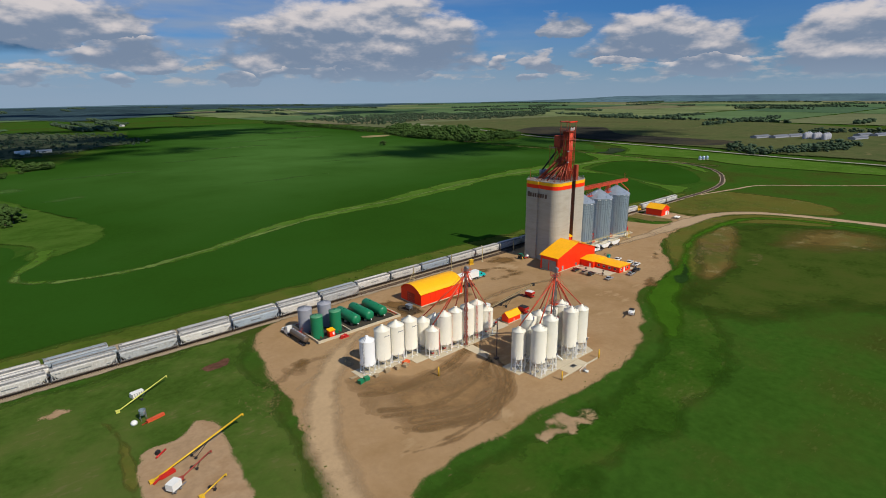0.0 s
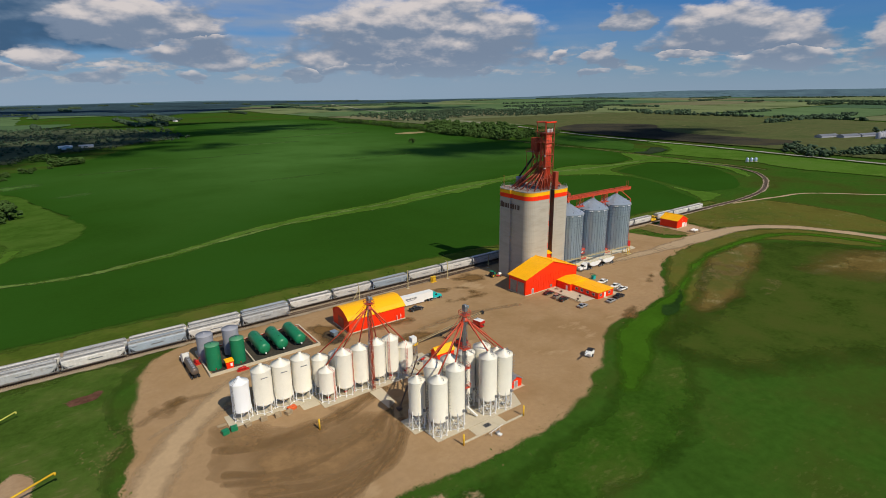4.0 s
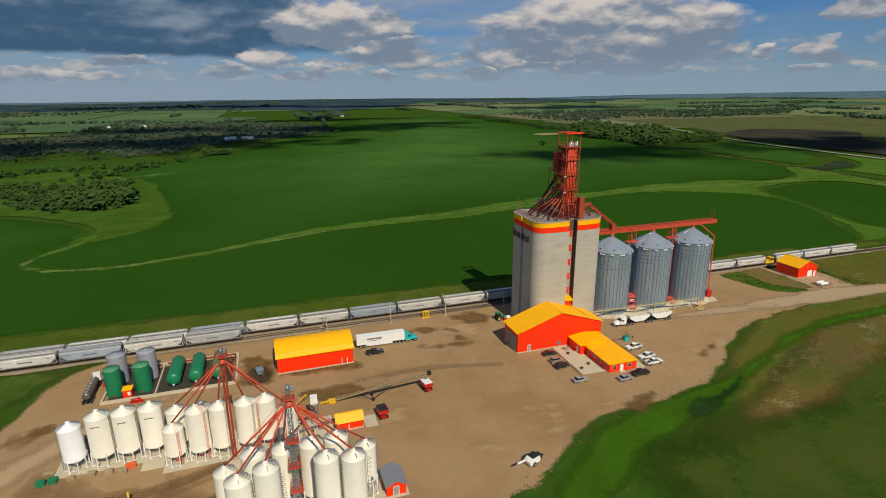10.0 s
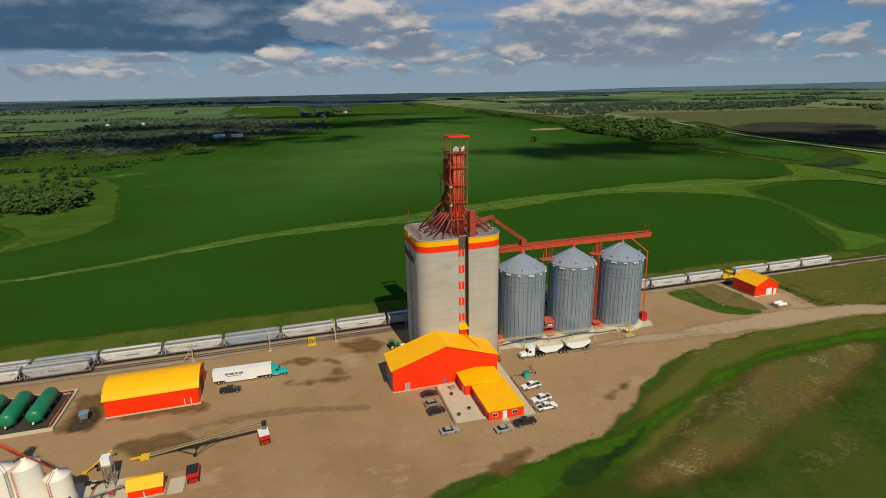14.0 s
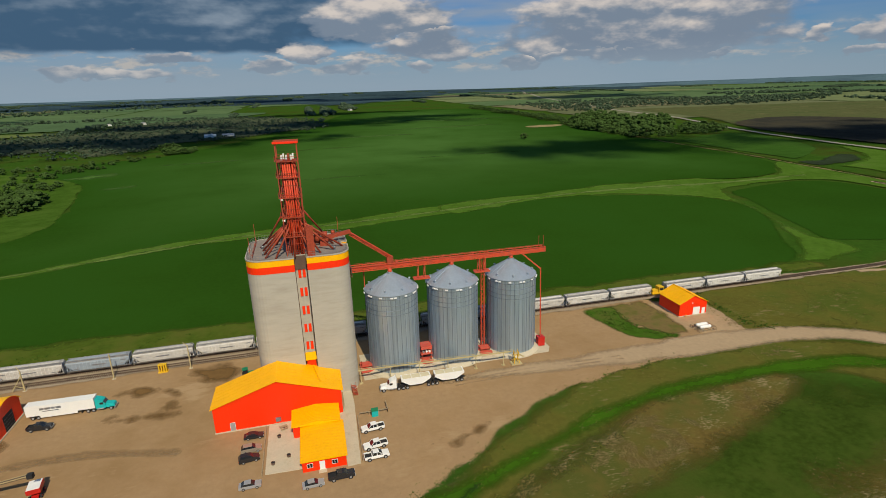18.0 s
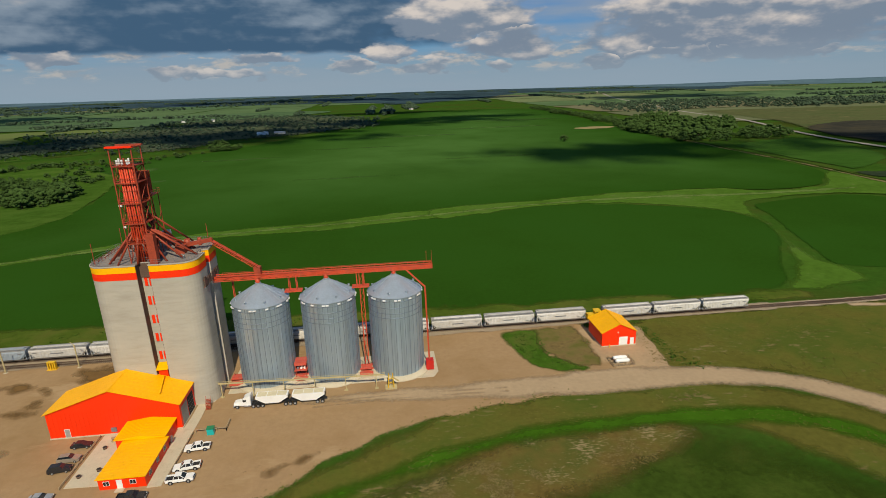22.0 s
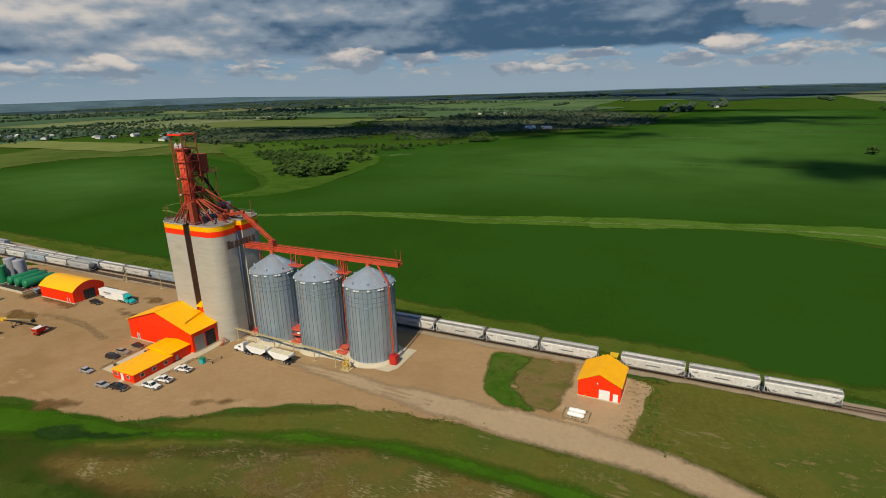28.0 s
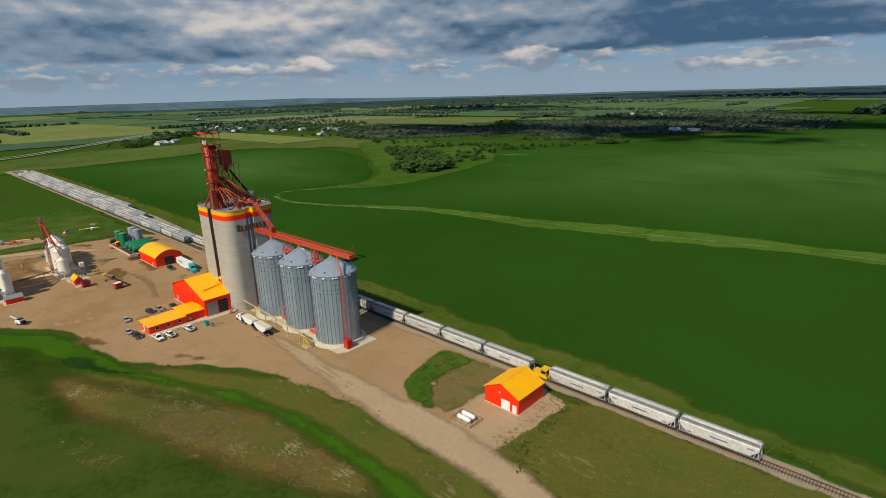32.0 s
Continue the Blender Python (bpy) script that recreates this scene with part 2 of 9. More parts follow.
def land(name, inner, var=0.2, s=(0.004, 0.03, 0.35), tone=None, tone_at=0.55, fleck=None, bump=0.3, strength=1.0, feather=0.03, fray_size=4.0, heart=None, fray=2.6):
    """Ground cover that thins out in ragged patches towards its edge (attribute 'edge')."""
    mt = bpy.data.materials.new(name)
    mt.use_nodes = True
    add = nodes_of(mt.node_tree)
    pos = add("ShaderNodeNewGeometry").outputs["Position"]
    ns = [add("ShaderNodeTexNoise", {"Vector": pos, "Scale": k, "Detail": 5.0, "Roughness": 0.62}).outputs[0] for k in s]
    total = add("ShaderNodeMath", {0: add("ShaderNodeMath", {0: ns[0], 1: ns[1]}, operation="ADD").outputs[0], 1: ns[2]}, operation="ADD").outputs[0]
    f = add("ShaderNodeMapRange", {0: total, 1: 1.1, 2: 1.9}).outputs[0]

    def pair(col, v):
        return add("ShaderNodeMix", {0: f, 6: tuple(c * (1 - v) for c in col) + (1,), 7: tuple(min(1, c * (1 + v)) for c in col) + (1,)}, data_type="RGBA").outputs[2]
    c = pair(inner, var)
    if tone:
        k = add("ShaderNodeMapRange", {0: add("ShaderNodeMath", {0: ns[1], 1: ns[0]}, operation="ADD").outputs[0], 1: tone_at * 2 - 0.13, 2: tone_at * 2 + 0.13}).outputs[0]
        c = add("ShaderNodeMix", {0: k, 6: c, 7: (*tone, 1)}, data_type="RGBA").outputs[2]
    if fleck:
        colour, amount, size = fleck
        p = add("ShaderNodeVectorMath", {0: pos, 1: (0.55, 1.5, 1.0)}, operation="MULTIPLY").outputs[0]
        fine = add("ShaderNodeTexNoise", {"Vector": p, "Scale": size, "Detail": 5.0, "Roughness": 0.7}).outputs[0]
        w = add("ShaderNodeMath", {0: fine, 1: add("ShaderNodeMath", {0: ns[1], 1: 0.9}, operation="MULTIPLY").outputs[0]}, operation="ADD").outputs[0]
        k = add("ShaderNodeMapRange", {0: w, 1: 1.5 - amount, 2: 1.62 - amount}).outputs[0]
        c = add("ShaderNodeMix", {0: k, 6: c, 7: (*colour, 1)}, data_type="RGBA").outputs[2]
    e = add("ShaderNodeAttribute", attribute="edge").outputs["Fac"]
    if heart:
        k = add("ShaderNodeMath", {0: e, 1: add("ShaderNodeMapRange", {0: ns[1], 1: 0.3, 2: 0.7, 3: 0.5, 4: 1.2}).outputs[0]}, operation="MULTIPLY").outputs[0]
        c = add("ShaderNodeMix", {0: k, 6: c, 7: (*heart, 1)}, data_type="RGBA").outputs[2]
    torn = add("ShaderNodeTexNoise", {"Vector": pos, "Scale": s[2] * fray_size, "Detail": 4.0, "Roughness": 0.75}).outputs[0]
    mix = add("ShaderNodeMath", {0: torn, 1: fray, 2: add("ShaderNodeMath", {0: ns[1], 1: 1.0, 2: -1.8 + 0.5 * (2.6 - fray) - 0.55 * (1 - strength)}, operation="MULTIPLY_ADD").outputs[0]}, operation="MULTIPLY_ADD").outputs[0]
    mix = add("ShaderNodeMath", {0: e, 1: 1.5, 2: mix}, operation="MULTIPLY_ADD").outputs[0]
    k = add("ShaderNodeMapRange", {0: mix, 1: 0.60 - feather, 2: 0.60 + feather}).outputs[0]
    nb = add("ShaderNodeTexNoise", {"Vector": pos, "Scale": 1.6, "Detail": 4.0}).outputs[0]
    b = add("ShaderNodeBsdfPrincipled", {"Base Color": c, "Roughness": 1.0, "Specular IOR Level": 0.0,
                                         "Normal": add("ShaderNodeBump", {"Height": nb, "Strength": bump, "Distance": 0.25}).outputs[0]})
    last = b.outputs[0]
    if strength > 0:
        last = add("ShaderNodeMixShader", {0: k, 1: add("ShaderNodeBsdfTransparent").outputs[0], 2: last}).outputs[0]
    add("ShaderNodeOutputMaterial", {0: last})
    return mt


GRASS, CROP, SWALE, GRAVEL = (0.039, 0.096, 0.012), (0.0235, 0.072, 0.0075), (0.069, 0.144, 0.018), (0.365, 0.242, 0.132)
M_GRASS = land("grass", GRASS, 0.3, s=(0.006, 0.03, 0.35), tone=(0.045, 0.062, 0.011), tone_at=0.53, fleck=((0.07, 0.10, 0.02), 0.42, 0.5), strength=0)
M_CROP = land("crop", CROP, 0.16, s=(0.0025, 0.012, 0.5), tone=(0.024, 0.076, 0.009), tone_at=0.53, bump=0.2)
# the paler heart paints grazing sheen and haze into the farther crop
M_HAZYCROP = land("hazy_crop", CROP, 0.16, s=(0.0025, 0.010, 0.4), tone=(0.024, 0.076, 0.009), tone_at=0.53, bump=0.15, strength=0, heart=(0.058, 0.134, 0.028))
M_PALESTREAK = land("thin_crop", (0.062, 0.130, 0.030), 0.2, s=(0.005, 0.02, 0.1), strength=0.7, feather=0.7, fray_size=1.0)
M_SWALE = land("swale", SWALE, 0.3, s=(0.01, 0.05, 0.3), tone=(0.076, 0.142, 0.024), tone_at=0.54, fleck=((0.13, 0.16, 0.05), 0.40, 0.3), feather=0.4, fray_size=1.2, fray=1.2)
M_GRAVEL = land("gravel", GRAVEL, 0.15, s=(0.012, 0.06, 0.6), tone=(0.29, 0.185, 0.092), tone_at=0.53, fleck=((0.40, 0.275, 0.155), 0.44, 0.05), bump=0.2)
M_ROAD = land("road_gravel", (0.405, 0.298, 0.188), 0.12, s=(0.02, 0.1, 0.8), feather=0.7, fray_size=1.0, fray=1.0)
M_DAMP = land("damp_ground", (0.172, 0.102, 0.042), 0.2, s=(0.02, 0.1, 0.5), feather=0.7, fray_size=0.8, fray=0.9)
M_DRYGRASS = land("dry_grass", (0.148, 0.108, 0.032), 0.34, s=(0.03, 0.1, 0.8), tone=(0.086, 0.094, 0.022), tone_at=0.52, fleck=((0.28, 0.215, 0.115), 0.45, 1.3), feather=0.6, fray_size=0.9, fray=1.0)
M_VERGE = land("verge_grass", (0.116, 0.112, 0.024), 0.26, s=(0.02, 0.07, 0.7), tone=(0.076, 0.100, 0.018), tone_at=0.53, fleck=((0.19, 0.15, 0.065), 0.42, 0.5), feather=0.6, fray_size=0.9, fray=0.9)
M_LUSH = land("lush_grass", (0.042, 0.108, 0.008), 0.22, s=(0.02, 0.08, 0.6), feather=0.6, fray_size=0.9, fray=0.9)
M_LAWN = land("field_grass", (0.034, 0.086, 0.009), 0.4, s=(0.012, 0.06, 0.6), tone=(0.055, 0.085, 0.014), tone_at=0.55, fleck=((0.08, 0.11, 0.024), 0.42, 0.45), feather=0.5, fray_size=0.9, fray=0.9)
M_MOWN = land("mown_grass", (0.055, 0.102, 0.016), 0.35, s=(0.012, 0.06, 0.5), tone=(0.085, 0.112, 0.026), tone_at=0.53, fleck=((0.11, 0.12, 0.04), 0.42, 0.5), feather=0.5, fray_size=0.9, fray=0.9)
M_ROUGH = land("rough_grass", (0.043, 0.074, 0.011), 0.4, s=(0.012, 0.06, 0.6), tone=(0.060, 0.080, 0.015), tone_at=0.53, feather=0.6, fray_size=0.9, fray=0.9)
M_ISLE = land("isle_grass", (0.050, 0.112, 0.012), 0.3, s=(0.03, 0.12, 0.5), tone=(0.085, 0.110, 0.022), tone_at=0.54, feather=0.5, fray_size=1.0, fray=1.2)
M_BALLAST = land("ballast", (0.33, 0.265, 0.19), 0.15, s=(0.03, 0.15, 0.9))
M_SOIL = land("bare_soil", (0.37, 0.255, 0.155), 0.2, s=(0.03, 0.12, 0.6), tone=(0.28, 0.18, 0.1), tone_at=0.55)

M_CONC = surf("concrete_silo", (0.425, 0.395, 0.335), 0.85, var=0.075, s1=0.5, s2=1.6, bump=0.1, dirt=(0.345, 0.312, 0.258), dirt_at=0.60, stretch=(0.09, 0.09, 0.42))
M_SLAB = surf("concrete_slab", (0.53, 0.465, 0.345), 0.9, var=0.08, s1=0.2, s2=3, bump=0.15, dirt=(0.40, 0.33, 0.23), dirt_at=0.66)
M_ROOFCAP = surf("silo_roof", (0.25, 0.215, 0.195), 0.9, var=0.2, s1=0.3, s2=3, dirt=(0.2, 0.17, 0.15))
M_RED = surf("red_cladding", (0.92, 0.032, 0.001), 0.5, var=0.05, s1=0.2, s2=2)
M_YELLOW = surf("yellow_roof", (0.95, 0.46, 0.001), 0.5, var=0.06, s1=0.25, s2=2, dirt=(0.80, 0.36, 0.004), dirt_at=0.68)
M_STRUCT = surf("red_steel", (0.36, 0.058, 0.026), 0.55, var=0.25, s1=0.4, s2=3, dirt=(0.25, 0.05, 0.03), dirt_at=0.6)
M_REDPIPE = surf("red_pipe", (0.58, 0.072, 0.030), 0.5, var=0.2, s1=0.5, s2=3, dirt=(0.36, 0.11, 0.07), dirt_at=0.6)
M_GALV = surf("galvanised_steel", (0.345, 0.43, 0.51), 0.32, 0.5, var=0.24, s1=0.3, s2=1.8, stretch=(1, 1, 0.03))
M_GALVROOF = surf("galvanised_roof", (0.405, 0.475, 0.56), 0.32, 0.45, var=0.10, s1=0.5, s2=2.5)
M_GREYSTEEL = surf("grey_steel", (0.28, 0.29, 0.31), 0.5, 0.6, var=0.2)
M_BRIGHTWHITE = surf("bright_white_paint", (0.84, 0.85, 0.87), 0.35, var=0.03)
M_WHITE = surf("white_bin_paint", (0.82, 0.785, 0.68), 0.4, var=0.05, s1=0.5, s2=4, dirt=(0.62, 0.52, 0.40), dirt_at=0.74, random=0.04)
M_WHITEPAINT = surf("white_paint", (0.80, 0.80, 0.78), 0.4, var=0.05)
M_GREEN = surf("green_tank_paint", (0.012, 0.19, 0.085), 0.4, var=0.12, s1=0.4, s2=3)
M_GREYPOLY = surf("grey_tank", (0.30, 0.31, 0.36), 0.55, var=0.1)
M_DARK = surf("dark_rubber", (0.018, 0.018, 0.02), 0.8, var=0.2)
M_SHADE = surf("dark_brown_and_shade", (0.12, 0.075, 0.055), 0.8, var=0.2)
M_WOOD = surf("weathered_wood", (0.34, 0.26, 0.16), 0.85, var=0.25, s1=1.0, s2=6)
M_YELSTEEL = surf("yellow_steel", (0.72, 0.44, 0.02), 0.5, var=0.15)
M_OLIVESTEEL = surf("pale_yellow_steel", (0.46, 0.38, 0.20), 0.6, var=0.2)
M_GLASS = surf("dark_glass", (0.015, 0.02, 0.025), 0.08, var=0.1, spec=0.8)
M_RAIL = surf("rail_steel", (0.16, 0.10, 0.075), 0.5, 0.6, var=0.2)
M_TIE = surf("tie_timber", (0.14, 0.105, 0.075), 0.9, var=0.3)
M_TEAL = surf("teal_paint", (0.01, 0.42, 0.42), 0.3, var=0.05)
M_REDPAINT = surf("red_machine_paint", (0.50, 0.02, 0.015), 0.35, var=0.12)
M_BLACKPAINT = surf("black_car_paint", (0.02, 0.021, 0.025), 0.25, var=0.1, spec=0.6)
M_GREYPAINT = surf("silver_car_paint", (0.42, 0.43, 0.45), 0.3, 0.4, var=0.08)
M_BARK = surf("bark", (0.09, 0.065, 0.045), 0.95, var=0.3)
M_LEAF = surf("foliage", (0.048, 0.086, 0.023), 1.0, var=0.55, s1=0.10, s2=0.9, spec=0.0)
# leaf colour of distant trees, made bluer to carry the haze
M_HAZYLEAF = surf("hazy_foliage", (0.054, 0.084, 0.050), 1.0, var=0.5, s1=0.05, s2=0.4, spec=0.0)
M_ROOFGREY = surf("grey_metal_roof", (0.36, 0.38, 0.41), 0.4, 0.5, var=0.1)
M_HOUSE = surf("pale_siding", (0.62, 0.60, 0.56), 0.7, var=0.2, random=0.2)

# ---- mesh helpers ----


def box(bm, x0, y0, z0, x1, y1, z1, turn=None):
    vs = [Vector(p) for p in ((x0, y0, z0), (x1, y0, z0), (x1, y1, z0), (x0, y1, z0), (x0, y0, z1), (x1, y0, z1), (x1, y1, z1), (x0, y1, z1))]
    if turn:
        vs = [turn @ v for v in vs]
    v = [bm.verts.new(p) for p in vs]
    for f in ((3, 2, 1, 0), (4, 5, 6, 7), (0, 1, 5, 4), (1, 2, 6, 5), (2, 3, 7, 6), (3, 0, 4, 7)):
        bm.faces.new([v[i] for i in f])
    return bm


def axes_of(p0, p1):
    d = (Vector(p1) - Vector(p0)).normalized()
    a = d.cross(Vector((0, 0, 1)))
    a = Vector((1, 0, 0)) if a.length < 1e-4 else a.normalized()
    return d, a, d.cross(a)


def tube(bm, p0, p1, r0, r1=None, seg=8, caps=True):
    d, a, b = axes_of(p0, p1)
    r1 = r0 if r1 is None else r1
    rings = []
    for p, r in ((Vector(p0), r0), (Vector(p1), r1)):
        rings.append([bm.verts.new(p + r * (math.cos(2 * math.pi * k / seg) * a + math.sin(2 * math.pi * k / seg) * b)) for k in range(seg)])
    for k in range(seg):
        f = bm.faces.new((rings[0][k], rings[0][(k + 1) % seg], rings[1][(k + 1) % seg], rings[1][k]))
        f.smooth = seg > 6
    if caps:
        bm.faces.new(rings[0][::-1])
        bm.faces.new(rings[1])
    return bm


def beam(bm, p0, p1, w, h=None):
    h = w if h is None else h
    d, a, b = axes_of(p0, p1)
    q = []
    for p in (Vector(p0), Vector(p1)):
        q.append([bm.verts.new(p + s * a * w / 2 + t * b * h / 2) for s, t in ((-1, -1), (1, -1), (1, 1), (-1, 1))])
    for k in range(4):
        bm.faces.new((q[0][k], q[0][(k + 1) % 4], q[1][(k + 1) % 4], q[1][k]))
    bm.faces.new(q[0][::-1])
    bm.faces.new(q[1])
    return bm


def lathe(bm, profile, seg=24, x=0.0, y=0.0, smooth=True):
    """Turn a profile of (radius, height) round the upright axis."""
    rings = []
    for r, z in profile:
        if r < 1e-6:
            rings.append([bm.verts.new((x, y, z))])
        else:
            rings.append([bm.verts.new((x + r * math.cos(2 * math.pi * k / seg), y + r * math.sin(2 * math.pi * k / seg), z)) for k in range(seg)])
    for a, b in zip(rings, rings[1:]):
        for k in range(seg):
            n = (k + 1) % seg
            if len(a) == 1 and len(b) > 1:
                f = bm.faces.new((a[0], b[n], b[k])[::-1])
            elif len(b) == 1 and len(a) > 1:
                f = bm.faces.new((a[k], a[n], b[0]))
            elif len(a) > 1:
                f = bm.faces.new((a[k], a[n], b[n], b[k]))
            f.smooth = smooth
    return bm


def prism(bm, outline, z0, z1):
    lo = [bm.verts.new((x, y, z0)) for x, y in outline]
    hi = [bm.verts.new((x, y, z1)) for x, y in outline]
    n = len(outline)
    for k in range(n):
        bm.faces.new((lo[k], lo[(k + 1) % n], hi[(k + 1) % n], hi[k]))
    bm.faces.new(lo[::-1])
    bm.faces.new(hi)
    return bm


def slab(bm, pts, thick):
    """A sheet through pts (any plane), given thickness downwards along z."""
    hi = [bm.verts.new(p) for p in pts]
    lo = [bm.verts.new((p[0], p[1], p[2] - thick)) for p in pts]
    n = len(pts)
    for k in range(n):
        bm.faces.new((lo[k], lo[(k + 1) % n], hi[(k + 1) % n], hi[k]))
    bm.faces.new(lo[::-1])
    bm.faces.new(hi)
    return bm


def part(name, bm, material, parent=None, label=""):
    me = bpy.data.meshes.new(name)
    bmesh.ops.recalc_face_normals(bm, faces=bm.faces)
    bm.to_mesh(me)
    bm.free()
    me.materials.append(material)
    ob = new(name, me)
    if parent:
        ob.parent = parent
    return tagged(ob, label)


def B():
    return bmesh.new()


def thing(name, x, y, z=0.0, turn=0.0, label="", category="", group="", kind=""):
    ob = new(name)
    ob.empty_display_size = 0.5
    ob.matrix_basis = pose(x, y, z, 0, 0, turn)
    return tagged(ob, label, category, group, kind)


RNG = np.random.default_rng(7)
LATTICE = RNG.random((256, 256))


def vnoise(x, y, size, seed=0):
    u, v = np.asarray(x, float) / size + seed * 17.3, np.asarray(y, float) / size + seed * 9.1
    i, j = np.floor(u).astype(int), np.floor(v).astype(int)
    a, b = u - i, v - j
    a, b = a * a * (3 - 2 * a), b * b * (3 - 2 * b)
    g = lambda p, q: LATTICE[p % 256, q % 256]
    return (g(i, j) * (1 - a) + g(i + 1, j) * a) * (1 - b) + (g(i, j + 1) * (1 - a) + g(i + 1, j + 1) * a) * b


def fbm(x, y, size, seed=0, octaves=4):
    return sum((vnoise(x, y, size / 2**k, seed + k) - 0.5) / 2**k for k in range(octaves))


def spline(points, closed=True, steps=6):
    p = np.array(points, float)
    n = len(p)
    out = []
    for k in range(n if closed else n - 1):
        ids = [(k + d) % n if closed else min(max(k + d, 0), n - 1) for d in (-1, 0, 1, 2)]
        a, b, c, d = p[ids]
        for t in np.linspace(0, 1, steps, endpoint=False):
            out.append(0.5 * (2 * b + (c - a) * t + (2 * a - 5 * b + 4 * c - d) * t**2 + (3 * b - a - 3 * c + d) * t**3))
    if not closed:
        out.append(p[-1])
    return np.array(out)


def seg_dist(x, y, line, closed):
    a = line
    b = np.roll(line, -1, 0)
    if not closed:
        a, b = a[:-1], b[:-1]
    best, which = np.full(x.shape, 1e9), np.zeros(x.shape)
    for k, (p, q) in enumerate(zip(a, b)):
        d = q - p
        t = np.clip(((x - p[0]) * d[0] + (y - p[1]) * d[1]) / max(d @ d, 1e-9), 0, 1)
        dist = np.hypot(x - p[0] - t * d[0], y - p[1] - t * d[1])
        near = dist < best
        best, which = np.where(near, dist, best), np.where(near, k + t, which)
    return best, which


def area(points, smooth=True, steps=6):
    """Signed distance into a closed outline."""
    line = spline(points, True, steps) if smooth else np.array(points, float)

    def f(x, y):
        inside = np.zeros(x.shape, bool)
        for p, q in zip(line, np.roll(line, -1, 0)):
            if p[1] != q[1]:
                inside ^= ((p[1] > y) != (q[1] > y)) & (x < (q[0] - p[0]) * (y - p[1]) / (q[1] - p[1]) + p[0])
        d, _ = seg_dist(x, y, line, True)
        return np.where(inside, d, -d)
    f.bounds = (*line.min(0), *line.max(0))
    return f


def strip(points, steps=6):
    """Signed distance into a ribbon through (x, y, width)."""
    line = spline(points, False, steps)

    def f(x, y):
        d, s = seg_dist(x, y, line[:, :2], False)
        return np.interp(s, np.arange(len(line)), line[:, 2]) / 2 - d
    w = line[:, 2].max() / 2
    f.bounds = (*(line[:, :2].min(0) - w), *(line[:, :2].max(0) + w))
    return f


def terrain(x, y):
    """Flat round the yard, a hollow at the grove, gently rolling far away."""
    x, y = np.asarray(x, float), np.asarray(y, float)
    r = np.hypot(x - 250, y - 150)
    k = np.clip((r - 1300) / 2200, 0, 1)
    hollow = 5.5 * np.exp(-((x + 40) ** 2 + (y - 510) ** 2) / (2 * 90.0 ** 2))
    return k * (fbm(x, y, 1500, 3, 3) * 18 - 4) - np.where(hollow > 0.03, hollow, 0)


def patch(name, f, material, cell=1.5, z=0.03, soft=4.0, rag=1.5, rag_size=7.0, seed=1, label="", kind="structure", category="", cut=(), grow=0.0):
    """A sheet of ground cover inside f > 0 with a ragged outline; it lies z above the terrain."""
    x0, y0, x1, y1 = f.bounds
    xs, ys = np.arange(x0 - grow - 3 * cell, x1 + grow + 4 * cell, cell), np.arange(y0 - grow - 3 * cell, y1 + grow + 4 * cell, cell)
    X, Y = np.meshgrid(xs, ys, indexing="ij")
    d = f(X, Y) + grow
    for c in cut:
        d = np.minimum(d, -c(X, Y))
    d = d + fbm(X, Y, rag_size, seed) * 2 * rag
    nx, ny = X.shape
    ok = d > 0
    index = np.full(X.shape, -1)
    index[ok] = np.arange(ok.sum())
    verts = list(zip(X[ok], Y[ok]))
    edge = list(np.clip(d[ok] / soft, 0, 1))
    q = ok[:-1, :-1].astype(int) + ok[1:, :-1] + ok[1:, 1:] + ok[:-1, 1:]
    faces = []
    for i, j in np.argwhere(q == 4):
        faces.append((index[i, j], index[i + 1, j], index[i + 1, j + 1], index[i, j + 1]))
    cuts = {}
    for i, j in np.argwhere((q > 0) & (q < 4)):
        ring = ((i, j), (i + 1, j), (i + 1, j + 1), (i, j + 1))
        face = []
        for k in range(4):
            a, b = ring[k], ring[(k + 1) % 4]
            if ok[a]:
                face.append(index[a])
            if ok[a] != ok[b]:
                key = (min(a, b), max(a, b))
                if key not in cuts:
                    t = d[key[0]] / (d[key[0]] - d[key[1]])
                    cuts[key] = len(verts)
                    verts.append((X[key[0]] + t * (X[key[1]] - X[key[0]]), Y[key[0]] + t * (Y[key[1]] - Y[key[0]])))
                    edge.append(0.0)
                face.append(cuts[key])
        if len(face) > 2:
            faces.append(tuple(face))
    v = np.array(verts)
    h = terrain(v[:, 0], v[:, 1]) + z + 0.0012 * (seed % 40)
    me = bpy.data.meshes.new(name)
    me.from_pydata(np.column_stack([v, h]).tolist(), [], [tuple(int(k) for k in f_) for f_ in faces])
    me.attributes.new("edge", "FLOAT", "POINT").data.foreach_set("value", np.array(edge, np.float32))
    me.materials.append(material)
    return tagged(new(name, me), label, category or name.replace("_", " "), kind=kind)

# ---- the land ----


